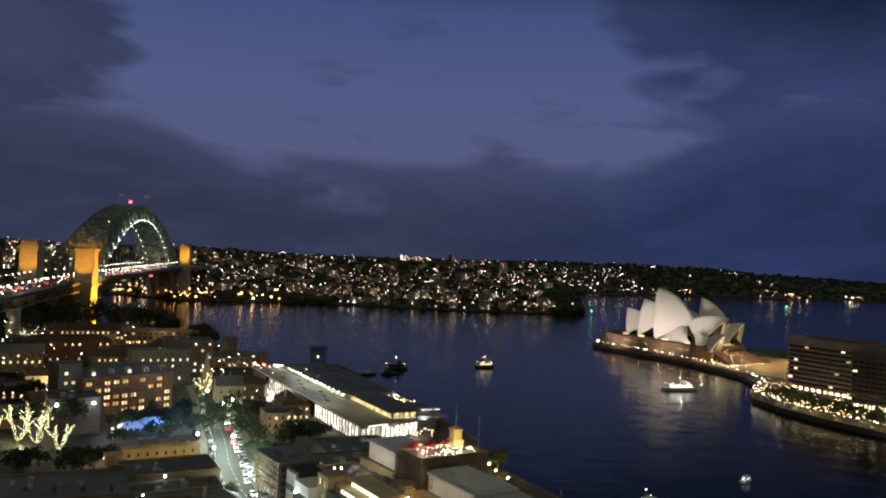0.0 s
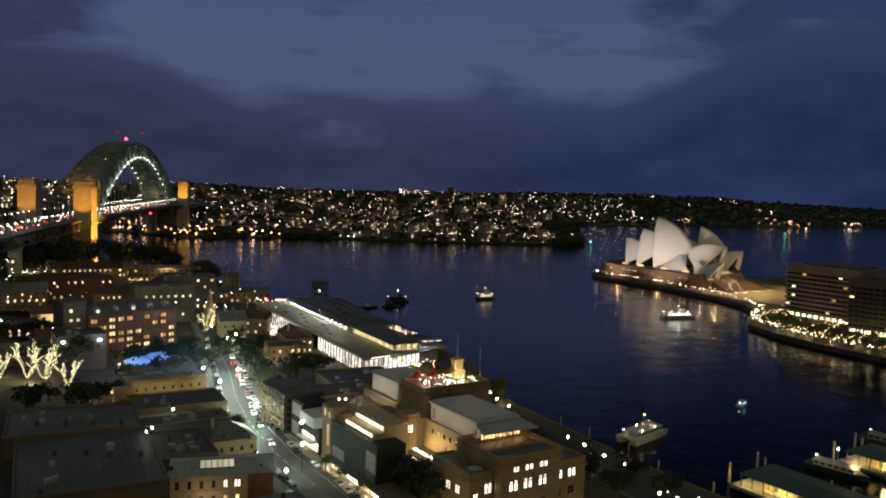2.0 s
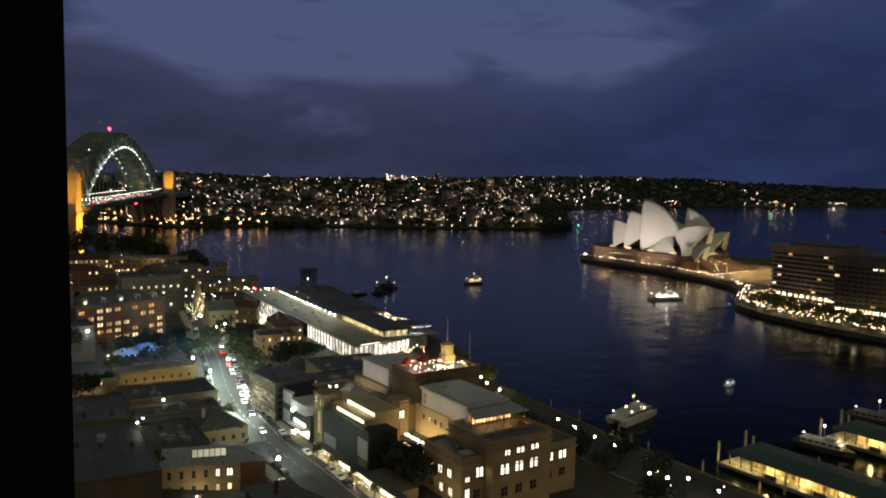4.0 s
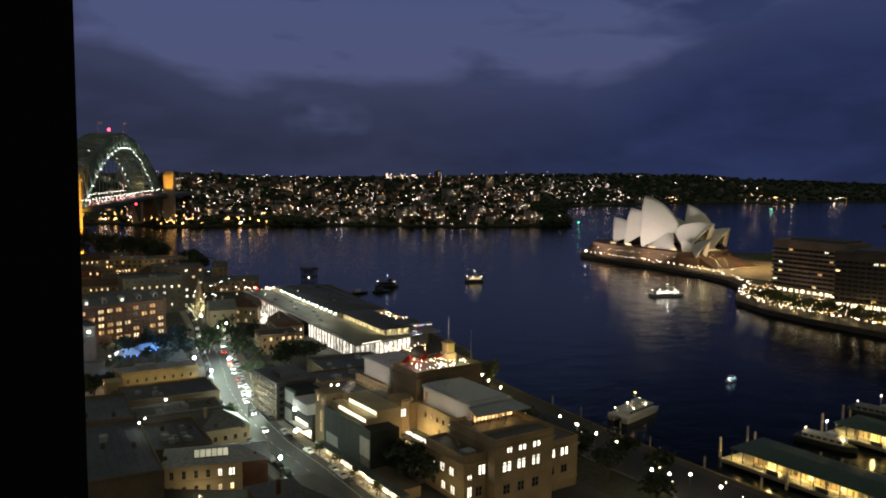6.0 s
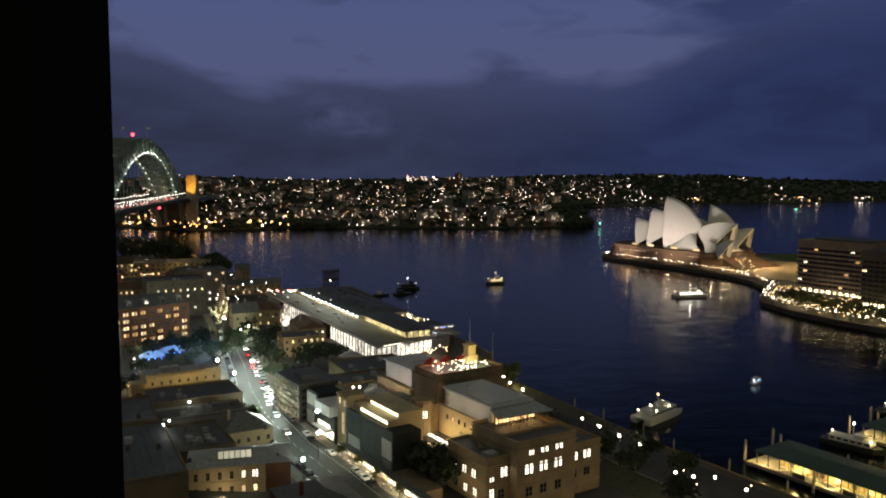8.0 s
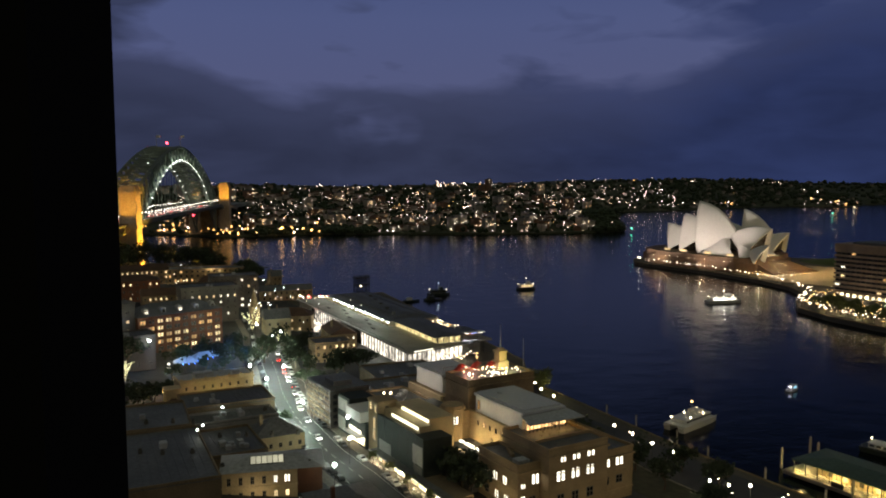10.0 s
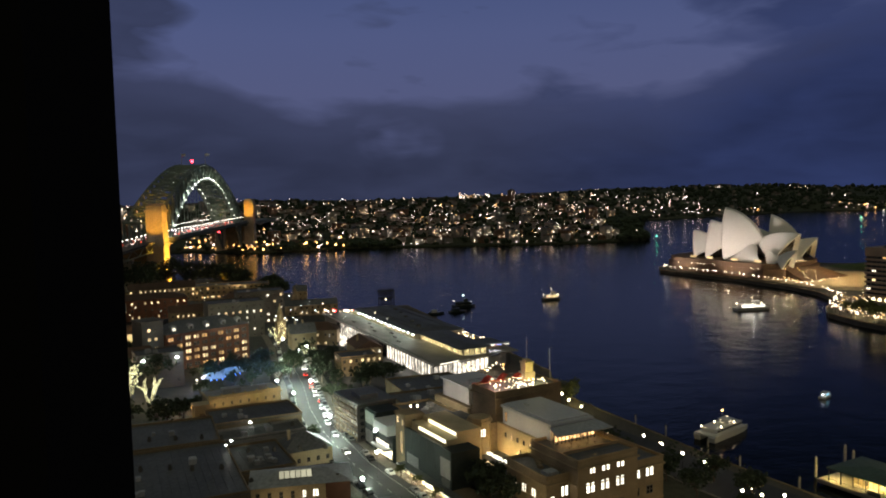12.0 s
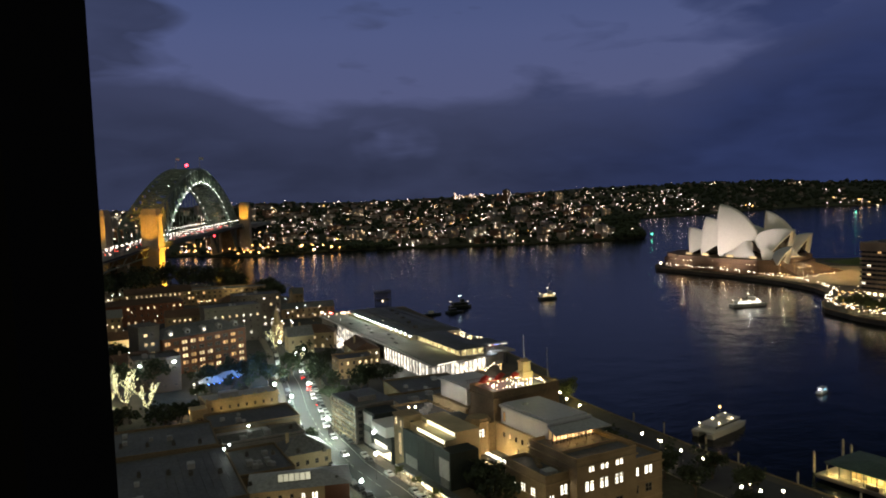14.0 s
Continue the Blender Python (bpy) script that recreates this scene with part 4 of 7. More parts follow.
    for i in range(7):
        P("east_glazing_panel", Geo().box(157.7, 136.6 + i * 1.5, 24.2, 157.85, 137.9 + i * 1.5, 26.4), CAFE)
    for i in range(3):
        P("canopy_post", Geo().tube((146 + i * 6, 131.8, 22.9), 0.09, (146 + i * 6, 131.8, 26.4), 0.09, 6), DARKSTEEL)
    point_lamp(147, 132.6, 25.6, 160, AMBER, 0.3)
    point_lamp(154, 132.2, 25.6, 160, AMBER, 0.3)
    for i in range(5):
        P("cafe_table", Geo().tube((143.5 + i * 3, 129.4, 23.14), 0.06, (143.5 + i * 3, 129.4, 23.8), 0.06, 6).tube((143.5 + i * 3, 129.4, 23.8), 0.6, (143.5 + i * 3, 129.4, 23.86), 0.6, 10), DARKSTEEL)
    P("terrace_parapet", Geo().box(139, 126, 23.15, 158, 126.4, 23.9).box(157.7, 126.403, 23.15, 158.0, 134, 23.9), STONE)
    window(M, "orange", 143.35, 160.3, 23.2, 1.1, 3.0, "W")
    # north pavilion
    P("north_pavilion_wall", Geo().box(145, 185, 22.3, 158.8, 203, 28.0), WHITE, "pale rooftop pavilion wall")
    P("north_pavilion_roof", Geo().box(144.4, 184.4, 28.003, 159.4, 204, 28.6).box(145.4, 185.4, 28.6, 158.2, 202.8, 29.0), ROOF_PALE, "pale flat pavilion roof")
    P("north_inner_wall", Geo().box(142.6, 182.3, 10, 143.5, 205, 22.2), CREAM)
    for i in range(5):
        window(M, "warm" if i in (0, 3) else "dark", 142.55, 186 + i * 3.6, 18.6, 1.0, 1.6, "W")
    for i in range(2):
        P("roof_lamp", Geo().ball((131 + i * 2, 201 - i, 20.6), 0.4, 0, 4, 6), BULB)
    for i in range(4):
        window(M, "warm" if i in (1, 3) else "dark", 127.95, 189.5 + i * 4.6, 14.5, 1.1, 2.1, "W")
    P("gallery_wall", Geo().box(125.0, 159.0, z0, 133.4, 180.6, 23.4), CREAM, "cream gallery wall with long glowing slots")
    for y0, y1, x, z in ((158.8, 175.6, 120.85, 20.7), (159.6, 176.4, 124.85, 22.1)):
        P("light_slot", Geo().box(x, y0, z, x + 0.15, y1, z + 0.9), emit("slot_light", (1.0, 0.94, 0.66), 2.6, 0.1), "long glowing light slot")
    P("gallery_step", Geo().box(121.0, 157.8, z0, 124.8, 180.6, 21.9), CREAM)
    for y in (164, 174):
        point_lamp(119.6, y, 22.6, 90, (1.0, 0.9, 0.6), 0.2)
        point_lamp(123.4, y, 23.4, 90, (1.0, 0.9, 0.6), 0.2)
    # roof terrace with red parasols, tower and flag
    g = Geo()
    for i in range(24):
        g.box(143 + i * 0.9, 181.2, 30.7, 143.1 + i * 0.9, 181.3, 32.0)
    P("terrace_railing", g.box(142, 181.2, 32, 165.5, 181.3, 32.1), DARKSTEEL)
    P("flag_tower", Geo().box(160.4, 174.0, 30.5, 164.4, 178.0, 33.4).box(160.9, 174.5, 33.4, 163.9, 177.5, 36.4).box(160.6, 174.2, 36.4, 164.2, 177.8, 36.9).box(161.4, 175.0, 36.9, 163.4, 177.0, 37.6), CREAM, "small yellow-lit stepped square tower")
    P("flagpole", Geo().tube((162.4, 176, 37.6), 0.16, (162.4, 176, 45.6), 0.07, 8), WHITE)
    P("mast", Geo().tube((172, 176, 15), 0.15, (172, 176, 40), 0.08, 6), WHITE)
    point_lamp(159.4, 171.0, 33.4, 620, (1.0, 0.82, 0.22), 0.4)
    # west and south windows
    for x in (142.8, 147.3, 152.4):
        window(M, "white", x, 118.95, 19.55, 1.9 if x < 143 else 2.9, 2.2, "S")
    for x in (142.0, 147.0, 152.2):
        window(M, "white", x, 118.95, 14.45, 3.1, 3.0, "S")
    for x in (142.0, 147.0, 152.2):
        window(M, "dark", x, 118.95, 8.3, 2.4, 2.8, "S")
    for x, z, w, h, k in ((132.2, 13.2, 1.5, 1.3, "white"), (136.2, 13.7, 2.4, 3.0, "white"), (132.2, 8.2, 1.5, 3.2, "white"), (135.3, 8.0, 2.2, 2.8, "dark")):
        window(M, k, x, 122.45, z, w, h, "S")
    for x in (161.2, 166.2):
        window(M, "white", x, 122.45, 13.2, 3.1, 3.0, "S")
        window(M, "dark", x, 122.45, 8.2, 2.4, 2.4, "S")
    for i, y in enumerate((128.2, 132.6, 137.2)):
        window(M, "white", 130.45, y, 12.6, 2.0, 2.7, "W")
        window(M, "white" if i < 2 else "dark", 130.45, y - 0.6, 7.6, 1.8, 2.7, "W")
    for y in (128, 140, 152):
        for k in (8, 13):
            window(M, "dark", 171.55, y, k, 2.2, 2.4, "E")
    # roof garden on the corner wing
    P("roof_light_box", Geo().box(132, 124, 19.15, 135.5, 127, 20.2), ROOF_GREY)
    for i in range(3):
        P("roof_planter", Geo().box(134 + i * 1.0, 130 + i * 2, 19.15, 135 + i * 1.0, 131.5 + i * 2, 20.0), STONE_DARK)


museum()


def gallery_extension():
    E = thing("gallery_extension", "modern museum wing of stacked white and charcoal boxes", "building", (118, 175, 6))
    P = lambda nm, g, m, lab="": part(nm, g, m, E, lab)
    P("dark_box", Geo().box(118.4, 151.2, 9.4, 120.0, 180.8, 20.2).box(118.4, 151.2, 20.2, 118.7, 180.8, 20.6).box(120.003, 151.2, 9.4, 128.0, 157.6, 20.2), BLACKP, "charcoal clad box over the shopfronts")
    P("base", Geo().box(116.6, 134.0, 4, 124.4, 180.6, 9.36), STONE_DARK)
    P("pale_panel", Geo().box(118.25, 171.4, 8.7, 118.38, 179.2, 13.0), GREY)
    P("pale_panel", Geo().box(118.25, 151.7, 12.2, 118.38, 157.4, 17.9), GREY)
    P("grey_panel", Geo().box(118.25, 152.0, 9.3, 118.38, 156.8, 12.0), DARKGREY)
    for i in range(5):
        P("cladding_joint", Geo().box(118.33, 155.6 + i * 5.0, 13.2, 118.39, 155.7 + i * 5.0, 20.9), DARKSTEEL)
    P("stone_pier", Geo().box(119.0, 181.2, 4, 125.5, 188.4, 24.0).box(118.7, 180.9, 23.2, 125.8, 188.7, 23.7), STONE)
    window(E, "warm", 118.95, 184.0, 10.5, 1.6, 8.2, "W")
    window(E, "warm", 118.95, 183.0, 20.0, 1.0, 2.4, "W")
    window(E, "warm", 118.95, 186.4, 20.4, 1.0, 2.4, "W")
    window(E, "dark", 122.0, 181.15, 20.0, 1.2, 2.4, "S")
    P("white_box", Geo().box(117.0, 190.6, 14.9, 127.5, 201.8, 18.3).box(116.94, 190.55, 15.6, 117.0, 191.0, 17.6), WHITE, "white clad projecting box")
    P("charcoal_box", Geo().box(118.2, 189.0, 4, 127.4, 211.6, 14.8).box(118.6, 202.4, 14.8, 127.4, 211.6, 19.8), BLACKP)
    P("white_panel", Geo().box(118.05, 203.2, 14.9, 118.2, 210.8, 19.0), GREY)
    P("white_panel", Geo().box(118.05, 205.0, 8.2, 118.2, 210.8, 12.6), GREY)
    P("lobby_light", Geo().box(117.3, 191.2, 11.0, 117.6, 200.2, 12.0), GLOW_WHITE, "bright white strip over the entrance")
    for i in range(4):
        P("lobby_glazing", Geo().box(118.0, 189.8 + i * 2.8, 7.3, 118.18, 192.2 + i * 2.8, 9.9), GLOW_SHOP, "glowing entrance glazing")
    P("lobby_canopy", Geo().box(115.4, 190.0, 10.2, 118.18, 201.0, 10.6), WHITE)
    P("awning", Geo().box(115.3, 130, 9.4, 118.35, 180.6, 9.6), ROOF, "flat street awning")
    P("awning_edge", Geo().box(115.16, 130, 9.36, 115.28, 180.6, 9.72), WHITE)
    rng = random.Random(33)
    for i in range(14):
        y = 134.6 + i * 3.25
        P("shopfront", Geo().box(116.42, y, 7.35, 116.58, y + 2.7, 9.1), GLOW_SHOP if rng.random() < 0.75 else GLOW_WARM, "glowing shopfront")
        P("shop_pier", Geo().box(116.3, y + 2.78, 7.2, 116.58, y + 3.17, 9.36), STONE_DARK)
    for i in range(9):
        P("awning_post", Geo().tube((115.5, 135 + i * 5.4, 7.2), 0.07, (115.5, 135 + i * 5.4, 9.4), 0.07, 6), DARKSTEEL)
    for y in (134, 142, 150, 158, 166, 174):
        point_lamp(114.6, y, 8.9, 460, (1.0, 0.82, 0.50), 0.3)


gallery_extension()


def glass_office():
    O = thing("office_block", "slim office block with a gridded pale facade", "office building", (116, 213, 5))
    part("wall", Geo().box(116, 213, 4, 131, 234, 20.3), DARKGREY, O)
    part("roof", Geo().box(115.7, 212.7, 20.303, 131.3, 234.3, 20.9).box(119, 217, 20.9, 126, 225, 22.6), ROOF, O)
    for j in range(7):
        part("floor_band", Geo().box(115.55, 213, 6.6 + j * 1.95, 115.99, 234, 6.85 + j * 1.95), STONE_DARK, O)
        for i in range(14):
            window(O, "dim" if (i * 7 + j * 5 + i * j) % 5 < 2 else "plain", 115.95, 213.9 + i * 1.48, 7.0 + j * 1.95, 1.15, 1.35, "W")
    for i in range(15):
        part("fin", Geo().box(115.4, 213.05 + i * 1.48, 6.6, 115.54, 213.17 + i * 1.48, 20.2), STONE_DARK, O)
    for j in range(5):
        for i in range(5):
            window(O, "plain", 117.8 + i * 2.8, 212.95, 8 + j * 2.4, 1.6, 1.5, "S")


glass_office()


# ---- the passenger terminal ----
def terminal():
    T = thing("cruise_terminal", "long flat-roofed passenger terminal with glowing glazed halls", "terminal building", (187.7, 289.4, 3.2), 4.5)
    m = PLACE[T] @ Matrix.Translation((0, 0, -3.2))
    P = lambda nm, g, mt, lab="", parent=T: part(nm, g, mt, parent, lab)
    P("lower_hall", Geo(m).prism([(0.6, 3.2), (36.5, 14.5), (50, 18), (50, 184), (0.6, 184)], 3.2, 10.2), GREY)
    P("lower_roof", Geo(m).prism([(-0.4, -1.5), (15, 2.2), (22.2, 4.2), (22.2, 186), (-0.4, 186)], 10.9, 11.4), CONCRETE, "broad flat concrete roof deck")
    P("eaves_band", Geo(m).box(-0.45, -1.4, 11.403, -0.1, 186, 11.75), WHITE)
    for i in range(38):
        y = 1.5 + i * 4.0
        lit = i < 15 or 23 < i < 36
        P("glazed_panel", Geo(m).box(-0.2, y + 0.35, 3.6, 0.1, y + 3.65, 10.6), GLOW_TERM if lit else DARKPANE, "tall glowing glass panel" if lit else "dark glass panel")
        P("column", Geo(m).tube((-0.5, y, 3.2), 0.26, (-0.5, y, 10.9), 0.26, 6), DARKSTEEL)
    for i in range(12):
        u = Vector((0.6 + i * 3.0, 1.0 + i * 0.95, 0))
        P("south_panel", Geo(m).add([(u.x, u.y, 3.6), (u.x + 2.6, u.y + 0.82, 3.6), (u.x + 2.6, u.y + 0.82, 9.8), (u.x, u.y, 9.8), (u.x, u.y + 0.25, 3.6), (u.x + 2.6, u.y + 1.07, 3.6), (u.x + 2.6, u.y + 1.07, 9.8), (u.x, u.y + 0.25, 9.8)], [(0, 1, 2, 3), (7, 6, 5, 4), (0, 4, 5, 1), (1, 5, 6, 2), (2, 6, 7, 3), (3, 7, 4, 0)]), GLOW_TERM, "tall glowing glass panel")
        P("column", Geo(m).tube((u.x - 0.2, u.y - 0.8, 3.2), 0.22, (u.x - 0.2, u.y - 0.8, 10.4), 0.22, 6), DARKSTEEL)
    P("south_canopy", Geo(m).prism([(15.003, 2.0), (42, 9.4), (42, 13.6), (22.3, 8.6)], 10.3, 10.75), ROOF, "thin dark canopy over the forecourt")
    P("canopy_light", Geo(m).beam((3.5, -0.85, 11.5), (14.5, 1.85, 11.5), 0.3), GLOW_WHITE, "bright strip light along the canopy")
    P("upper_hall", Geo(m).box(22.0, 12, 11.003, 36, 65.8, 15.0).box(18.6, 66, 11.003, 49, 176, 14.2), GREY)
    for i in range(17):
        y = 12.8 + i * 3.1
        P("clerestory", Geo(m).box(21.7, y, 11.5, 21.98, y + 2.6, 14.8), emit("clerestory_light", (1.0, 0.80, 0.36), 0.95, 0.5, patch=0.5), "yellow glowing clerestory pane")
        P("veranda_post", Geo(m).tube((19.6, y, 11.4), 0.14, (19.6, y, 15.0), 0.14, 6), DARKSTEEL)
    for i in range(4):
        P("clerestory", Geo(m).box(22.6 + i * 3.2, 11.7, 11.5, 25.2 + i * 3.2, 11.95, 14.4), MATS["clerestory_light"])
    P("parapet_wall", Geo(m).box(17.9, 66, 11.403, 18.4, 178, 13.3), CREAM, "pale lit parapet below the lamps")
    P("upper_roof", Geo(m).hip(18.5, 66.4, 50, 180, 14.25, 2.2, 0.2), ROOF, "big dark low-pitched roof")
    for i in range(18):
        P("roof_seam", Geo(m).box(24, 74 + i * 5.6, 15.2, 44, 74.12 + i * 5.6, 15.65), ROOF)
    P("south_roof", Geo(m).hip(19.0, 9, 37.5, 65.6, 15.06, 1.2, 0.4), ROOF, "dark low-pitched roof")
    P("terrace_deck", Geo(m).box(36.2, 12, 10.3, 54, 66, 11.0), CONCRETE)
    for i in range(5):
        P("roof_vent", Geo(m).box(26 + i * 3, 80 + i * 17, 14.9, 28 + i * 3, 82 + i * 17, 17.0), DARKGREY)
    for i in range(14):
        y = 67 + i * 7.2
        t = P("roof_lamp", Geo(m).tube((17.6, y, 11.4), 0.12, (17.6, y, 13.6), 0.1, 6), DARKSTEEL)
        part("lamp_globe", Geo(m).ball((17.6, y, 13.8), 0.42, 0, 5, 8), BULB_COOL, t)
        if i % 2:
            q = m @ Vector((15.6, y, 14.4))
            point_lamp(q.x, q.y, q.z, 420, (0.90, 1.0, 0.86), 0.3)
    for i in range(7):
        P("deck_bench", Geo(m).box(7 + (i % 3) * 3, 62 + i * 13, 11.4, 8.2 + (i % 3) * 3, 66 + i * 13, 11.9), DARKGREY)
    for i in range(36):
        P("handrailing_post", Geo(m).box(-0.2, 4 + i * 5, 11.75, -0.08, 4.12 + i * 5, 12.8), DARKSTEEL)
    P("handrail", Geo(m).box(-0.2, 4, 12.8, -0.08, 184, 12.9), DARKSTEEL)
    P("restaurant_glow", Geo(m).box(41, 28, 11.2, 52, 40, 12.6), emit("restaurant_light", (1.0, 0.36, 0.12), 1.7, 0.4, patch=0.9), "orange glowing restaurant terrace")
    for i in range(5):
        P("restaurant_post", Geo(m).box(40.6 + i * 2.9, 27.7, 11.0, 40.8 + i * 2.9, 27.95, 13.0), DARKSTEEL)
    P("restaurant_roof", Geo(m).box(40, 27, 12.7, 53, 41, 13.0), ROOF)
    rng = random.Random(15)
    for i in range(26):
        P("terrace_bulb", Geo(m).ball((rng.uniform(37, 50), rng.uniform(42, 65), rng.uniform(12.0, 13.6)), rng.uniform(0.18, 0.34), 0, 4, 6), BULB if i % 3 else BULB_AMBER)
    for i in range(26):
        P("festoon_bulb", Geo(m).ball((rng.uniform(16, 40), rng.uniform(-3, 7), rng.uniform(5, 9)), rng.uniform(0.16, 0.3), 0, 4, 6), BULB if i % 3 else BULB_AMBER)
    for i in range(11):
        P("forecourt_stall", Geo(m).box(-7 - (i % 3) * 3.2, 96 + i * 3.9, 3.3, -4.4 - (i % 3) * 3.2, 98.6 + i * 3.9, 6.2).hip(-7 - (i % 3) * 3.2, 96 + i * 3.9, -4.4 - (i % 3) * 3.2, 98.6 + i * 3.9, 6.2, 1.2, 0.2), GLOW_TERM, "glowing white market stall")
    P("north_canopy", Geo(m).box(2, 186.3, 9, 24, 197, 9.6), CONCRETE)
    for i in range(16):
        P("north_lamp", Geo(m).ball((rng.uniform(2, 24), rng.uniform(187, 200), rng.uniform(10, 12)), rng.uniform(0.25, 0.6), 0, 4, 6), BULB if i % 4 else BULB_RED)
    for x, y, w in ((-6, 20, 1000), (-6, 60, 900), (-7, 110, 1500), (18, -1, 900), (30, 4, 900)):
        q = m @ Vector((x, y, 8))
        point_lamp(q.x, q.y, q.z, w, (1, 0.92, 0.78), 0.6)
    for y in (20, 38, 56):
        q = m @ Vector((20.4, y, 13.6))
        point_lamp(q.x, q.y, q.z, 330, (1, 0.84, 0.42), 0.3)


terminal()


def gangway():
    """A steel boarding walk beside the terminal, hung with white and blue strip lamps."""
    a, b = Vector((214.0, 304.5, 8.0)), Vector((240.0, 301.8, 8.0))
    d = b - a
    G = thing("boarding_gangway", "steel boarding gangway hung with white and blue lamps", "gangway", (a.x, a.y, 3.2), math.degrees(math.atan2(d.x, d.y)))
    L = d.length
    n = int(L / 4)
    m = PLACE[G] @ Matrix.Translation((0, 0, 0.3))
    part("walkway", Geo(m).box(-1.6, 0, 7.6, 1.6, L, 8.0), CONCRETE, G)
    part("roof", Geo(m).box(-1.9, 0, 11.0, 1.9, L, 11.25), ROOF_GREY, G)
    for i in range(n + 1):
        y = i * L / n
        for x in (-1.5, 1.5):
            part("post", Geo(m).tube((x, y, 8.0), 0.1, (x, y, 11.0), 0.1, 6), DARKSTEEL, G)
        if i % 3 == 0:
            part("leg", Geo(m).tube((0, y, -4), 0.35, (0, y, 7.6), 0.35, 8), DARKSTEEL, G)
        if i < n:
            part("strip_lamp", Geo(m).box(1.9, y + 0.4, 10.7, 2.05, y + 3.4, 11.0), GLOW_WHITE if i % 4 else emit("blue_strip_light", (0.35, 0.45, 1.0), 2.0, 0.2), G)
            part("handrail", Geo(m).beam((1.5, y, 9.0), (1.5, y + L / n, 9.0), 0.08), DARKSTEEL, G)
    point_lamp(*(m @ Vector((4, L * 0.6, 9.4))), 700, (0.8, 0.85, 1.0), 0.4)


gangway()


# ---- ferry wharves ----
def wharf(x0, y0, x1, y1, label, watts=2400):
    T = thing("ferry_wharf", label, "wharf", ((x0 + x1) / 2, (y0 + y1) / 2, 0), group="ferry wharves")
    P = lambda nm, g, mt, lab="": part(nm, g, mt, T, lab)
    P("deck", Geo().box(x0, y0, 0.8, x1, y1, 2.0).box(x0 - 0.2, y0, 1.5, x1 + 0.2, y1 + 0.3, 1.9), CONCRETE)
    P("roof", Geo().hip(x0 + 1, y0, x1 - 1, y1 - 3, 6.3, 1.1, 0.6).box(x0 + 0.5, y0, 5.95, x1 - 0.5, y1 - 2.6, 6.28), GREENROOF, "low green metal roof")
    P("inner_wall", Geo().box(x0 + 4.6, y0, 2.0, x1 - 4.6, y1 - 9, 5.9), CREAM, "yellow-lit inner wall")
    n = int((y1 - y0) / 4)
    for i in range(int((y1 - y0 - 6) / 1.6)):
        P("glazing_mullion", Geo().box(x0 + 4.42, y0 + i * 1.6, 2.0, x0 + 4.58, y0 + i * 1.6 + 0.12, 5.9), DARKSTEEL)
    for i in range(n):
        y = y1 - 3 - i * 4
        for x in (x0 + 1.2, x1 - 1.2):
            P("column", Geo().tube((x, y, 2.0), 0.16, (x, y, 5.9), 0.16, 8), DARKSTEEL)
        for x in (x0 + 2.9, x1 - 2.9):
            P("ceiling_light", Geo().box(x - 0.25, y - 1.2, 5.75, x + 0.25, y + 1.2, 5.9), emit("wharf_light", (1.0, 0.74, 0.28), 7, 0.3), "long yellow ceiling light")
    for x in (x0 + 0.4, x1 - 0.4):
        P("rail", Geo().box(x - 0.05, y0, 3.0, x + 0.05, y1 - 3, 3.1).box(x - 0.05, y0, 2.5, x + 0.05, y1 - 3, 2.56), DARKSTEEL)
    for x, y in ((x0 + 5.5, y1 + 4.5), (x0 + 23.5, y1 + 6.5), (x1 + 1.2, y1 + 1.5), (x1 + 1.2, y1 - 22), (x0 - 1.2, y1 - 24)):
        P("mooring_pile", Geo().tube((x, y, -3), 0.45, (x, y, 6.4), 0.42, 10).tube((x, y, 6.4), 0.42, (x, y, 7.0), 0.1, 10), TIMBER)
    for i in range(9):
        P("bench", Geo().box(x0 + 3.4, y1 - 12 - i * 5, 2.0, x0 + 4.2, y1 - 9.6 - i * 5, 2.5), TIMBER)
        P("notice_panel", Geo().box(x0 + 4.35, y1 - 14 - i * 5, 3.0, x0 + 4.42, y1 - 12.6 - i * 5, 4.6), WHITE if i % 2 else DARKGREY)
    for y in (y1 - 20, y1 - 36):
        P("gate", Geo().box(x0 + 0.45, y, 2.0, x0 + 0.6, y + 4, 3.4), DARKSTEEL)
    for y in (y1 - 5, y1 - 16, y1 - 28, y1 - 40, y1 - 52):
        point_lamp(x0 + 2.4, y, 5.2, watts * 0.8, (1.0, 0.72, 0.26), 0.5)


wharf(229.8, 58, 249, 115, "covered ferry wharf with a green roof and yellow-lit platform")
wharf(285, 58, 303, 111, "covered ferry wharf with yellow light beneath the roof")
wharf(337, 58, 355, 111, "covered ferry wharf with dim yellow light beneath the roof", 600)


# ---- boats ----
def hull(L, W, H, m, bow=0.35):
    side = [(-W / 2, -L / 2), (-W / 2, L / 2 - L * bow), (-W * 0.36, L / 2 - L * bow * 0.45), (0, L / 2), (W * 0.36, L / 2 - L * bow * 0.45), (W / 2, L / 2 - L * bow), (W / 2, -L / 2)]
    k = len(side)
    g = Geo(m)
    p = [(x * 0.82, y * 0.95, -0.6) for x, y in side] + [(x, y, H) for x, y in side]
    g.add(p, [tuple(range(k)), tuple(range(2 * k - 1, k - 1, -1))] + [(i, k + i, k + (i + 1) % k, (i + 1) % k) for i in range(k)])
    return g


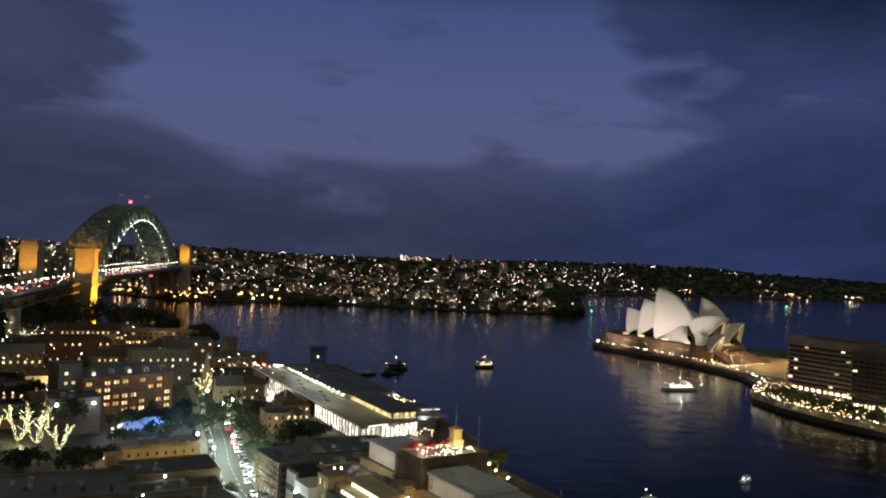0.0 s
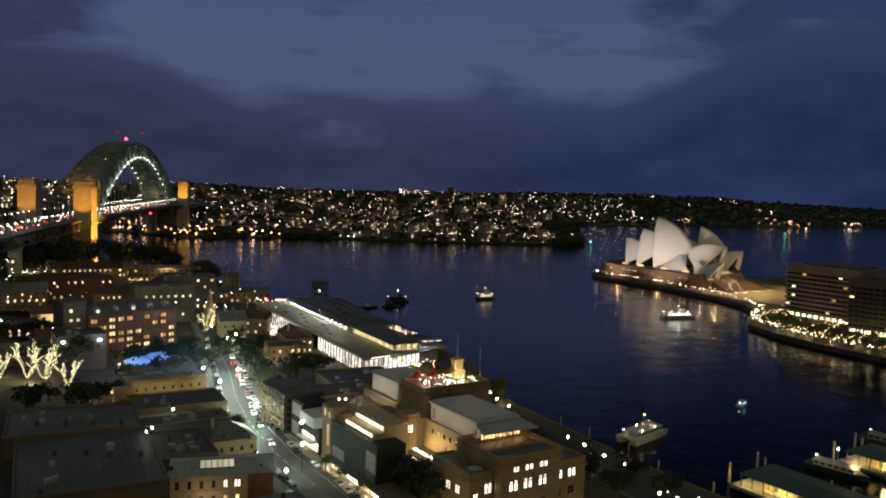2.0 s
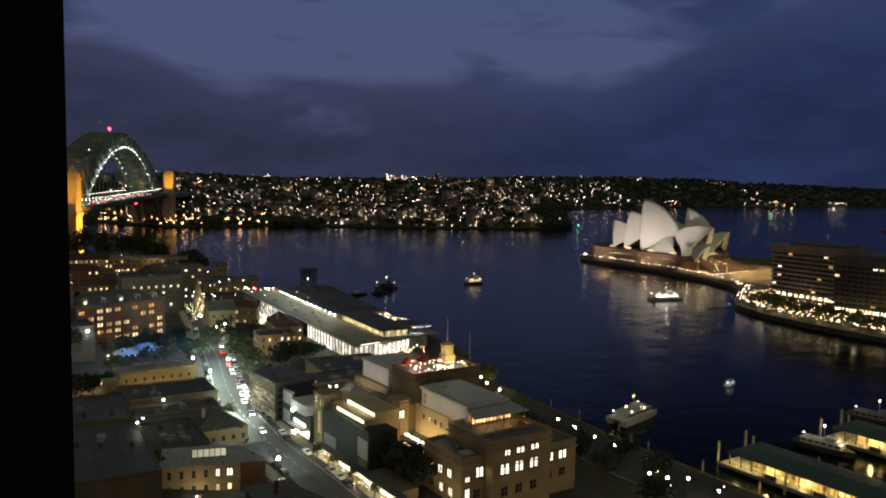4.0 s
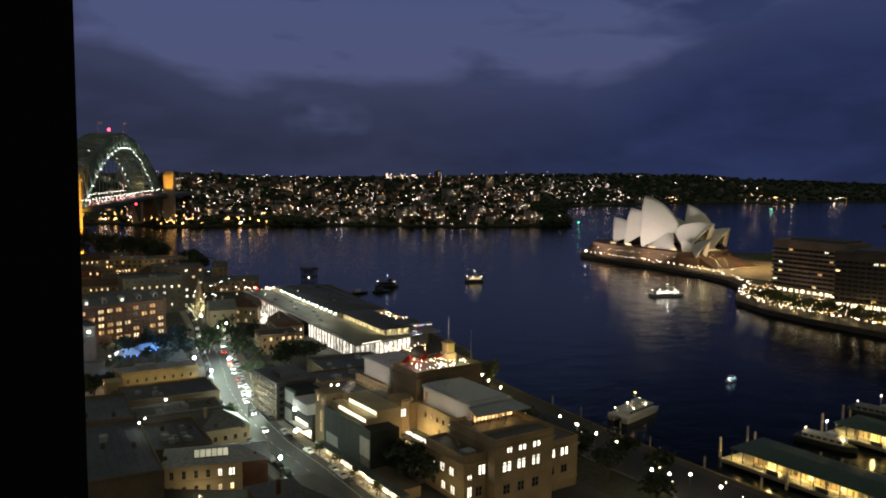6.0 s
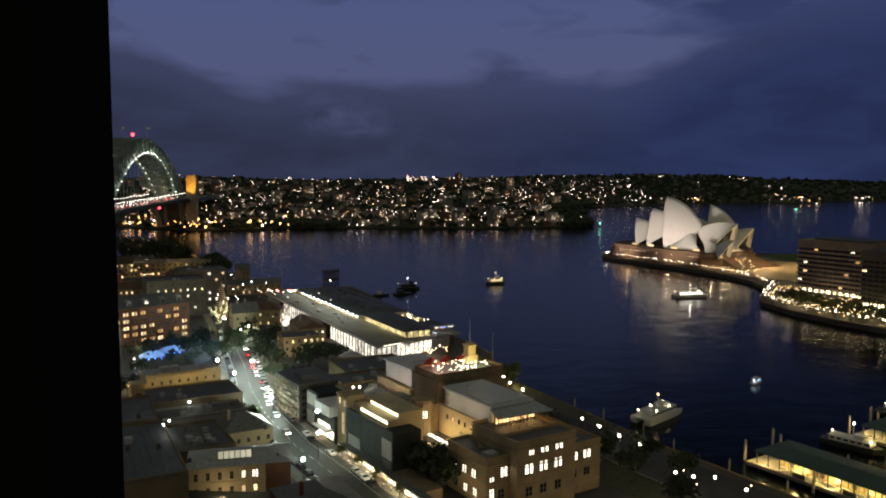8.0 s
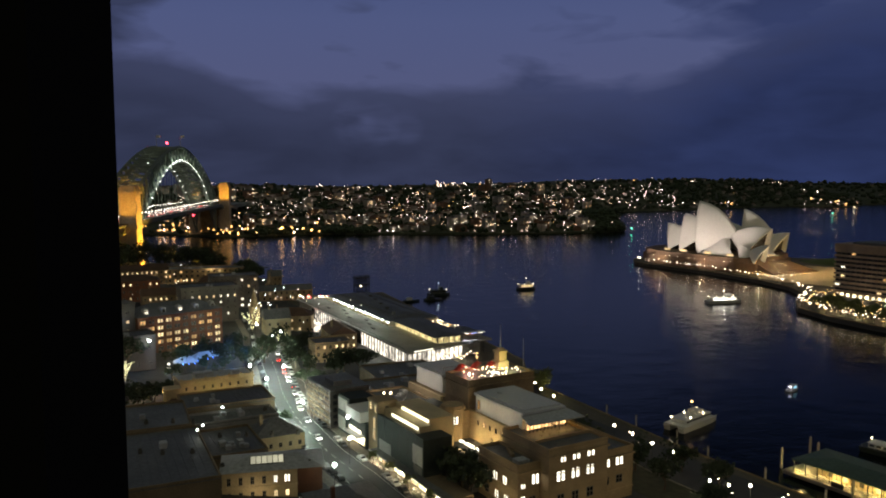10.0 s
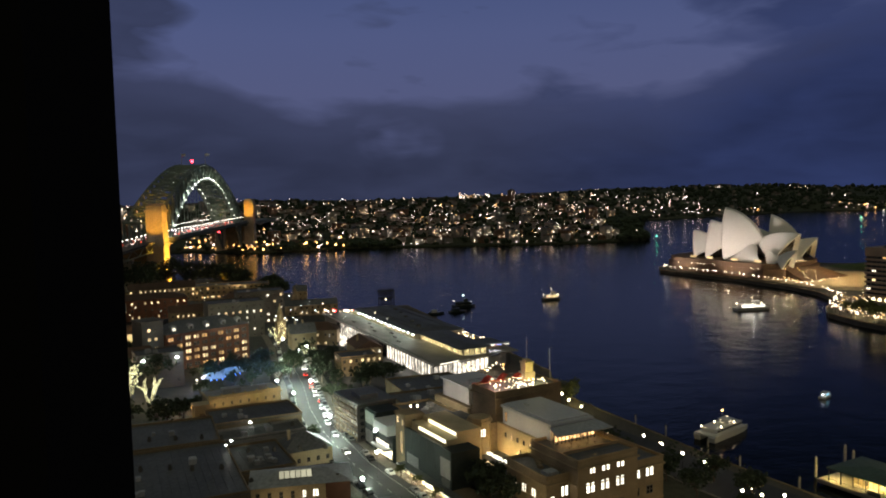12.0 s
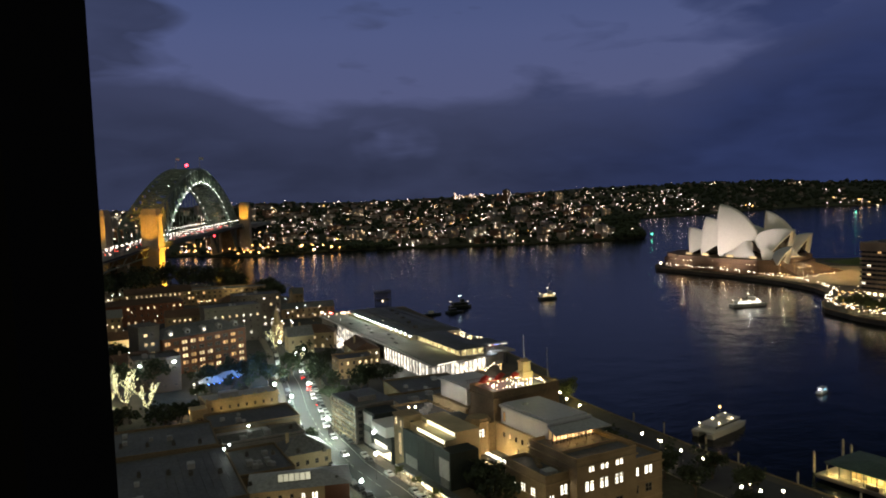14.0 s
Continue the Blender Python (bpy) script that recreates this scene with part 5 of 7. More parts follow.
def ferry(name, label, x, y, heading, L, W, decks, paint, roof_mat, glow, lamp=None, twin=False, lights=6, masthead=BULB, low=False):
    T = thing(name, label, "boat", (x, y, 0), heading)
    m = PLACE[T]
    P = lambda nm, g, mt, lab="": part(nm, g, mt, T, lab)
    if twin:
        for s in (-1, 1):
            P("hull", hull(L, W * 0.3, 1.9, m @ Matrix.Translation((s * W * 0.34, 0, 0))), paint)
        P("bridge_deck", Geo(m).box(-W / 2, -L * 0.48, 1.9, W / 2, L * 0.36, 2.5), paint)
    else:
        P("hull", hull(L, W, 2.0, m), paint)
        P("rubbing_strake", Geo(m).box(-W / 2 - 0.1, -L * 0.49, 1.5, W / 2 + 0.1, L * 0.14, 1.8), HULLD)
    z = 2.5 if twin else 2.0
    hc, hw = (1.5, 1.2) if twin or low else (2.3, 2.2)
    for d in range(decks):
        k = 0.86 - 0.18 * d
        y0, y1 = -L * 0.42 * k, L * 0.34 * k
        P("cabin", Geo(m).box(-W * 0.42 * k, y0, z, W * 0.42 * k, y1, z + hc).box(-W * 0.45 * k, y0 - 0.4, z + hc, W * 0.45 * k, y1 + 0.5, z + hc + 0.2), roof_mat)
        n = max(3, int((y1 - y0) / 2.0))
        for i in range(n):
            yy = y0 + (i + 0.5) * (y1 - y0) / n
            for s in (-1, 1):
                P("cabin_window", Geo(m).box(s * W * 0.42 * k - 0.05, yy - 0.75, z + hc * 0.35, s * W * 0.42 * k + 0.05, yy + 0.75, z + hc * 0.83), glow)
        z += hc + 0.2
    P("wheelhouse", Geo(m).box(-W * 0.2, L * 0.02, z, W * 0.2, L * 0.16, z + hw).box(-W * 0.23, 0, z + hw, W * 0.23, L * 0.18, z + hw + 0.2), roof_mat)
    P("wheelhouse_window", Geo(m).box(-W * 0.19, L * 0.16, z + hw * 0.4, W * 0.19, L * 0.163 + 0.05, z + hw * 0.85), DARKPANE)
    P("mast", Geo(m).tube((0, -L * 0.02, z), 0.12, (0, -L * 0.02, z + 5), 0.06, 6).tube((-1, -L * 0.02, z + 3.6), 0.05, (1, -L * 0.02, z + 3.6), 0.05, 6), WHITE)
    P("masthead_light", Geo(m).ball((0, -L * 0.02, z + 5), 0.4, 0, 4, 6), masthead)
    for i in range(lights):
        yy = -L * 0.4 + i * L * 0.7 / max(1, lights - 1)
        P("deck_light", Geo(m).ball(((W * 0.3) * (1 if i % 2 else -1), yy, z + 0.4), 0.32, 0, 4, 6), BULB)
    for i in range(8):
        for s in (-1, 1):
            P("railing_post", Geo(m).box(s * W * 0.46 - 0.04, -L * 0.45 + i * L * 0.1, 2.0, s * W * 0.46 + 0.04, -L * 0.45 + i * L * 0.1 + 0.08, 3.1), WHITE)
    return T


ferry("catamaran_ferry", "white twin-hulled ferry with deck lamps, under way off the quay", 246, 166.5, 79, 26, 9.0, 1, HULLW, HULLW, DARKPANE, twin=True, lights=5, masthead=BULB_AMBER)
ferry("harbour_ferry", "double-decked harbour ferry with a bright saloon, under way", 501, 362, 112, 29, 8.0, 1, HULLW, HULLW, emit("saloon_light", (1.0, 0.93, 0.78), 5.0, 0.6), lights=7)
point_lamp(497, 358, 7.5, 900, (1.0, 0.95, 0.85), 0.4)
ferry("tug", "small dark workboat with green and white lamps at anchor", 335, 508, 105, 19, 7, 1, HULLD, HULLD, DARKPANE, lights=2, masthead=emit("work_lamp", (0.75, 1.0, 0.92), 16, 0.1))
ferry("tug", "small workboat with bright deck lamps under way", 416, 498, 100, 17, 6, 1, HULLD, HULLW, GLOW_WARM, lights=4, masthead=BULB)
ferry("moored_ferry", "white ferry moored beside the wharf with blue and white lamps", 277, 106, 172, 21, 7, 1, HULLD, HULLW, DARKPANE, lights=2, low=True, masthead=emit("blue_white_lamp", (0.7, 0.8, 1.0), 16, 0.1))
ferry("moored_ferry", "dark-hulled grey ferry moored at a far wharf", 327, 112, 170, 24, 8, 1, HULLD, mat("grey_boat_paint", (0.3, 0.3, 0.3), 0.5), DARKPANE, lights=1, low=True)
t = thing("water_taxi", "small boat lit pale blue crossing the cove", "boat", (324, 178, 0), 75)
part("hull", hull(9, 3.2, 0.9, PLACE[t]), HULLW, t)
part("cabin", Geo(PLACE[t]).box(-1.2, -3, 0.9, 1.2, 1.2, 2.3).box(-1.35, -3.3, 2.3, 1.35, 1.6, 2.45), HULLW, t)
for sx in (-1, 1):
    part("cabin_window", Geo(PLACE[t]).box(sx * 1.22 - 0.03, -2.6, 1.4, sx * 1.22 + 0.03, 0.9, 2.0), emit("pale_blue_cabin_light", (0.35, 0.75, 1.0), 1.6, 0.2), t)
part("stern_light", Geo(PLACE[t]).ball((0, -3.6, 1.9), 0.22, 0, 4, 6), MATS["blue_white_lamp"], t)
t = thing("mooring_dolphin", "dark timber mooring platform standing on piles in the cove", "mooring platform", (296, 572, 0))
part("platform", Geo().box(289, 569, 9.5, 303, 575, 10.6).box(289, 569, 4, 303, 575, 4.5), DARKSTEEL, t)
for i in range(4):
    for yy in (569.6, 574.4):
        part("pile", Geo().tube((290 + i * 4, yy, -3), 0.45, (290 + i * 4, yy, 12.5), 0.4, 8), DARKSTEEL, t)
for i in range(3):
    for yy in (569.6, 574.4):
        part("brace", Geo().beam((290 + i * 4, yy, 1), (294 + i * 4, yy, 9.5), 0.35), DARKSTEEL, t)
        part("brace", Geo().beam((294 + i * 4, yy, 1), (290 + i * 4, yy, 9.5), 0.35), DARKSTEEL, t)
part("work_lamp", Geo().ball((294, 568.8, 3.2), 0.7, 0, 4, 6), BULB, t)
t = thing("moored_barge", "small dark unlit barge in the cove", "boat", (300, 490, 0), 100)
part("hull", hull(13, 5, 1.4, PLACE[t]), HULLD, t)
part("cabin", Geo(PLACE[t]).box(-1.6, -4, 1.4, 1.6, 0, 3.2), HULLW, t)
t = thing("moored_barge", "small dark unlit barge beside the workboat", "boat", (318, 488, 0), 95)
part("hull", hull(15, 5, 1.4, PLACE[t]), HULLD, t)
part("cabin", Geo(PLACE[t]).box(-1.6, -5, 1.4, 1.6, 1, 3.4), HULLD, t)


# ---- the old quarter ----
def road():
    line = [(104, 120), (106, 165), (106, 192), (110, 230), (117, 265), (128, 305), (137, 345), (150, 390), (160, 440)]
    g, w, k = Geo(), 7.5, Geo()
    for (ax, ay), (bx, by) in zip(line, line[1:]):
        d = Vector((bx - ax, by - ay, 0)).normalized()
        r = Vector((d.y, -d.x, 0)) * w
        A, B = Vector((ax, ay, 0)), Vector((bx, by, 0))
        q = [A - r, A + r, B + r, B - r]
        g.add([(p.x, p.y, 7.05) for p in q], [(0, 1, 2, 3)])
        for s in (-1, 1):
            a2, b2 = A + r * s * 1.02, B + r * s * 1.02
            a3, b3 = A + r * s * 1.5, B + r * s * 1.5
            k.add([(a2.x, a2.y, 7.2), (a3.x, a3.y, 7.2), (b3.x, b3.y, 7.2), (b2.x, b2.y, 7.2), (a2.x, a2.y, 6.9), (b2.x, b2.y, 6.9)], [(0, 1, 2, 3), (4, 0, 3, 5)])
    lines = Geo()
    for (ax, ay), (bx, by) in zip(line, line[1:]):
        d = Vector((bx - ax, by - ay, 0))
        r = Vector((d.y, -d.x, 0)).normalized()
        n = int(d.length / 6)
        for i in range(n):
            for off, ln in ((0.0, 0.5), (-4.9, 0.98), (4.9, 0.98)):
                a = Vector((ax, ay, 7.066)) + d * (i / n) + r * off
                b = a + d * (ln / n)
                w2 = r * 0.08
                lines.add([tuple(a - w2), tuple(a + w2), tuple(b + w2), tuple(b - w2)], [(0, 1, 2, 3)])
    solid("road_marking", lines, [mat("road_paint", (0.6, 0.6, 0.56), 0.7, vary=0.3, grain=6)], "worn white lane lines on the asphalt", "road marking", "structure")
    solid("road", g, [ASPHALT], "wet-looking asphalt street lined with parked cars", "road", "structure")
    solid("pavement", k, [PAVING], "paved footways with raised kerbs", "pavement", "structure")
    return line


STREET = road()
for (x, y) in ((122.2, 317.9), (139.8, 344.8), (122.2, 278.1), (109.7, 223.1), (107.6, 178.2), (94.7, 159.6), (109.5, 262.3), (141.3, 319.5), (123.8, 248.0), (116.2, 198.5), (147, 352), (158, 392), (143, 380), (110.3, 286.7)):
    lamp_post("cool", x, y, 7.1, "street lamps")


def car_mesh():
    body = Geo()
    prof = [(-2.1, 0.35), (-2.1, 0.85), (-1.9, 0.95), (-1.2, 1.42), (0.5, 1.42), (1.15, 0.95), (2.0, 0.82), (2.1, 0.35)]
    n = len(prof)
    p = [(s * (0.82 if 1.2 < z else 0.9), y, z) for s in (-1, 1) for y, z in prof]
    body.add(p, [tuple(range(n)), tuple(range(2 * n - 1, n - 1, -1))] + [(i, n + i, n + (i + 1) % n, (i + 1) % n) for i in range(n)])
    glass = [Geo(), Geo(), Geo()]
    for k, s in enumerate((-1, 1)):
        glass[k].add([(s * 0.87, -1.3, 0.98), (s * 0.87, 0.8, 0.98), (s * 0.835, 0.4, 1.36), (s * 0.835, -1.1, 1.36)], [(0, 1, 2, 3)])
    glass[2].add([(-0.78, 1.12, 0.99), (0.78, 1.12, 0.99), (0.74, 0.56, 1.39), (-0.74, 0.56, 1.39)], [(0, 1, 2, 3)])
    wheel = Geo().tube((-0.11, 0, 0), 0.33, (0.11, 0, 0), 0.33, 12)
    return body, [q.mesh("pane", [DARKPANE]) for q in glass], wheel.mesh("wheel", [mat("tyre_rubber", (0.02, 0.02, 0.02), 0.9)])


CAR_BODY, CAR_GLASS, CAR_WHEEL = car_mesh()
PAINTS = {n: CAR_BODY.mesh("body", [mat("car_paint_" + n, c, 0.3, 0.0, 0.05, bump=0)]) for n, c in (("white", (0.7, 0.7, 0.7)), ("silver", (0.35, 0.36, 0.37)), ("dark", (0.03, 0.03, 0.035)), ("red", (0.3, 0.02, 0.02)))}
HEAD = Geo().ball((0, 0, 0), 0.22, 0, 4, 6).mesh("headlight", [emit("headlight_glow", (1.0, 0.97, 0.85), 20, 0.2)])
TAIL = Geo().ball((0, 0, 0), 0.18, 0, 4, 6).mesh("tail_light", [emit("tail_glow", (1.0, 0.05, 0.03), 12, 0.2)])


def car(x, y, z, heading, paint, lit=False):
    t = thing("car", paint + " car " + ("with lit lamps waiting in the street" if lit else "parked along the kerb of the street"), "car", (x, y, z), heading, group="cars in the street")
    m = PLACE[t]
    placed("body", PAINTS[paint], t, m)
    for nm, me in zip(("side_window", "side_window", "windscreen"), CAR_GLASS):
        placed(nm, me, t, m)
    for sx in (-0.82, 0.82):
        for sy in (-1.3, 1.35):
            placed("wheel", CAR_WHEEL, t, m @ Matrix.Translation((sx, sy, 0.33)))
        if lit:
            placed("headlight", HEAD, t, m @ Matrix.Translation((sx * 0.8, 2.08, 0.65)))
            placed("tail_light", TAIL, t, m @ Matrix.Translation((sx * 0.8, -2.08, 0.7)))


rng = random.Random(12)
for (ax, ay), (bx, by) in zip(STREET, STREET[1:]):
    d = Vector((bx - ax, by - ay))
    L, hd = d.length, math.degrees(math.atan2(d.x, d.y))
    for i in range(int(L / 5.6)):
        q = Vector((ax, ay)) + d * ((i + 0.5) * 5.6 / L)
        for s, off in ((-1, 6.2), (1, 6.2)):
            if rng.random() < 0.7:
                r = Vector((d.y, -d.x)).normalized() * off * s
                car(q.x + r.x, q.y + r.y, 7.06, hd if s < 0 else hd + 180, rng.choice(("white", "silver", "dark", "dark", "silver")))
for x, y, hd, c in ((115, 240, 190, "white"), (121, 262, 192, "silver"), (128, 290, 193, "white"), (131, 303, 13, "red"), (124, 272, 13, "dark"), (139, 335, 193, "white"), (143, 355, 193, "silver"), (134, 310, 195, "white"), (112, 225, 188, "silver"), (108, 205, 184, "white"), (118, 250, 192, "white"), (126, 283, 193, "white"), (135, 322, 13, "red"), (129, 297, 13, "silver"), (141, 346, 13, "dark"), (146, 366, 193, "white")):
    car(x, y, 7.06, hd, c, True)

# cafe tables, umbrellas and planters on the footway below the museum
rng = random.Random(71)
for i in range(12):
    x, yy = 113.7 + 0.5 * (i % 2), 133 + i * 3.7 + rng.uniform(-0.5, 0.5)
    if i % 3 == 2:
        t = thing("cafe_umbrella", "cream cafe umbrella over a footway table", "umbrella", (x, yy, 7.2), group="cafe umbrellas")
        part("pole", Geo().tube((x, yy, 7.2), 0.04, (x, yy, 9.5), 0.04, 6), DARKSTEEL, t)
        part("canopy", Geo().tube((x, yy, 9.2), 1.1, (x, yy, 9.8), 0.05, 8), mat("cream_canvas", (0.6, 0.55, 0.42), 0.85), t)
    else:
        t = thing("cafe_table", "small round cafe table with two chairs on the footway", "table", (x, yy, 7.2), group="cafe tables")
        part("top", Geo().tube((x, yy, 7.92), 0.4, (x, yy, 7.96), 0.4, 10), WHITE, t)
        part("stem", Geo().tube((x, yy, 7.2), 0.05, (x, yy, 7.92), 0.05, 6), DARKSTEEL, t)
        for sy in (-1, 1):
            part("chair", Geo().box(x - 0.22, yy + sy * 0.75 - 0.22, 7.2, x + 0.22, yy + sy * 0.75 + 0.22, 7.65).box(x - 0.22, yy + sy * 0.97 - 0.03, 7.65, x + 0.22, yy + sy * 0.97 + 0.03, 8.1), TIMBER, t)
for i, yy in enumerate((139, 151, 163, 174)):
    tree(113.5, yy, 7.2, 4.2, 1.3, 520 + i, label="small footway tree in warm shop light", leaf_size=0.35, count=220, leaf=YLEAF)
for i in range(7):
    x, yy = 95.4 + (i % 2) * 0.7, 128 + i * 5.1
    t = thing("market_umbrella", "pale market umbrella beside the parked cars", "umbrella", (x, yy, 7.2), group="market umbrellas")
    part("pole", Geo().tube((x, yy, 7.2), 0.05, (x, yy, 9.6), 0.05, 6), DARKSTEEL, t)
    part("canopy", Geo().tube((x, yy, 9.2), 1.25, (x, yy, 9.9), 0.06, 8), mat("pale_canvas", (0.55, 0.56, 0.50), 0.85), t)
# foreground roofs
LAMPS = ((81.1, 223.1, 17.6, 0.38), (64.5, 189, 22.0, 0.3), (70.5, 207, 17.4, 0.28))
block("warehouse", "low dark metal-roofed warehouse", "building", 30, 206, 66, 234, 9, 19.5, 8, wall=STONE_DARK, roof=ROOF, seed=3, plant=5)
block("warehouse", "low dark flat-roofed warehouse", "building", 28, 158, 62, 203, 9, 19.5, 6, wall=STONE_DARK, roof=ROOF, seed=4, plant=6)
block("shop_building", "cream shop building with a dark hipped roof", "building", 85, 199.5, 101, 213, 7, 12.5, 2, wall=CREAM, roof=ROOF, shape="hip", rise=4.2, sides="S", cols=5, rows=1, lit=0.0, seed=5)
block("shop_building", "low brown flat-roofed store crowded with plant", "building", 66, 186, 84, 212, 7, 13.5, 4, wall=STONE_DARK, roof=ROOF, seed=58, plant=9)
block("shop_building", "rendered shop building with a low parapet", "building", 69, 214.5, 97, 226, 7, 15, 4, wall=GREY, roof=ROOF, sides="S", cols=6, lit=0.0, seed=6, plant=4)
block("shop_building", "grey shop building with a flat roof", "building", 70, 227, 100, 246, 7, 17, 4, wall=STONE_DARK, roof=ROOF, sides="S", cols=7, lit=0.05, seed=7, plant=5)
block("terrace_house", "dark slate-roofed terrace house", "house", 80, 126, 98, 150, 7, 13, 4, wall=BRICK, roof=ROOF, shape="hip", rise=4, seed=8)
s = thing("skylit_building", "cream building with a grey roof and a glowing rooflight", "building", (65.6, 168.0, 7), 18)
m = PLACE[s] @ Matrix.Translation((0, 0, -7))
part("wall", Geo(m).box(0, 0, 6, 20, 14, 15.5), CREAM, s)
part("roof", Geo(m).hip(0, 0, 27, 14, 15.503, 2.2, 0.7), ROOF_GREY, s)
part("side_wall", Geo(m).box(20.003, 3, 6, 27, 13.5, 15.4), BRICK, s)
for i in range(6):
    x = 7.6 + i * 1.5
    part("rooflight_pane", Geo(m).add([(x, 2.6, 16.75), (x + 1.3, 2.6, 16.75), (x + 1.3, 5.6, 17.65), (x, 5.6, 17.65), (x, 2.6, 16.3), (x + 1.3, 2.6, 16.3), (x + 1.3, 5.6, 17.1), (x, 5.6, 17.1)], [(0, 1, 2, 3), (7, 6, 5, 4), (0, 4, 5, 1), (1, 5, 6, 2), (2, 6, 7, 3), (3, 7, 4, 0)]), emit("rooflight_glow", (1.0, 0.95, 0.66), 0.5, 0.25), s)
part("rooflight_kerb", Geo(m).add([(7.4, 2.4, 16.1), (16.7, 2.4, 16.1), (16.7, 5.8, 17.0), (7.4, 5.8, 17.0), (7.4, 2.4, 16.55), (16.7, 2.4, 16.55), (16.7, 5.8, 17.55), (7.4, 5.8, 17.55)], [(3, 2, 1, 0), (4, 5, 6, 7), (0, 1, 5, 4), (1, 2, 6, 5), (2, 3, 7, 6), (3, 0, 4, 7)]), DARKGREY, s)
part("string_course", Geo(m).box(-0.2, -0.25, 11.0, 20.2, -0.003, 11.3), CREAM, s)
for i, k in enumerate(("dark", "dark", "dark", "dark", "white", "white")):
    q = m @ Vector((1.8 + i * 3.1, 0, 11.8))
    window(s, k, q.x, q.y, q.z, 1.0 + 0.6 * (i == 5), 2.2, -18)
    q = m @ Vector((1.8 + i * 3.1, 0, 8.0))
    window(s, "dark" if i < 4 else "warm", q.x, q.y, q.z, 1.0, 1.8, -18)
q = m @ Vector((-2.5, -3, 9))
point_lamp(q.x, q.y, q.z, 700, (1.0, 0.66, 0.28), 0.3)
q = m @ Vector((9, -5, 9))
point_lamp(q.x, q.y, q.z, 420, (1.0, 0.80, 0.48), 0.3)

for x, yy, z, r in LAMPS:
    t = thing("yard_lamp", "bright white bulkhead lamp on a rooftop post", "lamp", (x, yy, z - 2.2), group="yard lamps")
    part("post", Geo().tube((x, yy, z - 2.2), 0.06, (x, yy, z), 0.06, 6), DARKSTEEL, t)
    part("bulb", Geo().ball((x, yy, z), r, 0, 5, 8), BULB_COOL, t)
    point_lamp(x, yy - 0.8, z + 0.5, 60, (1, 0.95, 0.8), 0.2)
t = thing("brick_chimney_stack", "old brick chimney stack lit orange", "chimney", (68.7, 240, 9))
part("shaft", Geo().box(67.5, 239, 9, 69.9, 241, 17).box(67.3, 238.8, 17, 70.1, 241.2, 17.5), BRICK, t)
for k in range(3):
    part("pot", Geo().tube((68.1 + k * 0.65, 240, 17.5), 0.25, (68.1 + k * 0.65, 240, 18.4), 0.2, 8), TILE, t)
point_lamp(67.5, 236.5, 15.5, 160, (1, 0.5, 0.2), 0.2)
for i in range(26):
    x, yy = 34 + (i * 13.7 % 62), 160 + (i * 23.3 % 90)
    t = thing("rooftop_vent", "small grey rooftop vent cowl", "roof vent", (x, yy, 15.2 if x > 67 else 19.7), group="rooftop vents")
    z = 15.2 if x > 67 else 19.7
    part("duct", Geo().box(x - 0.5, yy - 0.5, z, x + 0.5, yy + 0.5, z + 1.0), DARKGREY, t)
    part("cowl", Geo().tube((x, yy, z + 1.0), 0.35, (x, yy, z + 1.5), 0.5, 8), DARKGREY, t)

# cream parapeted hall with a lit gable
y = thing("parapet_hall", "long cream hall with a lit moulded parapet", "building", (74.3, 253.8, 9), 91)
m = PLACE[y] @ Matrix.Translation((0, 0, -9))
part("wall", Geo(m).box(-12, 0, 7, 0, 27, 19.2).box(0.003, 0, 13.4, 0.35, 27, 14.0), CREAM, y)
part("cornice", Geo(m).box(-12.4, -0.4, 19.2, 0.8, 27.4, 19.8), CREAM, y)
part("roof", Geo(m).box(-11.6, 0.3, 19.803, 0.0, 26.7, 19.95).box(-8, 6, 19.95, -4, 13, 21.6).box(-7, 20, 19.95, -4, 23, 21.2), ROOF_GREY, y)
for k in range(7):
    part("parapet_pier", Geo(m).box(0.0, k * 4.4 - 0.2, 19.803, 0.6, k * 4.4 + 0.5, 21.2), CREAM, y)
part("parapet", Geo(m).box(0.1, 0.503, 19.803, 0.45, 26.6, 20.7), CREAM, y)
part("gable_wall", Geo(m).box(-1, -6, 7, 4, -0.5, 18.5).box(-1.3, -6.3, 18.5, 4.3, -0.45, 19.0), CREAM, y)
for i in range(8):
    q = m @ Vector((0.05, 2 + i * 3.2, 16.6))
    window(y, "dark", q.x, q.y, q.z, 0.8, 1.3, -1)
for k in (4, 14, 24):
    q = m @ Vector((4.0, k, 15.4))
    point_lamp(q.x, q.y, q.z, 260, (1.0, 0.78, 0.40), 0.3)
q = m @ Vector((3, -8, 10))
point_lamp(q.x, q.y, q.z, 450, (1.0, 0.75, 0.4), 0.3)

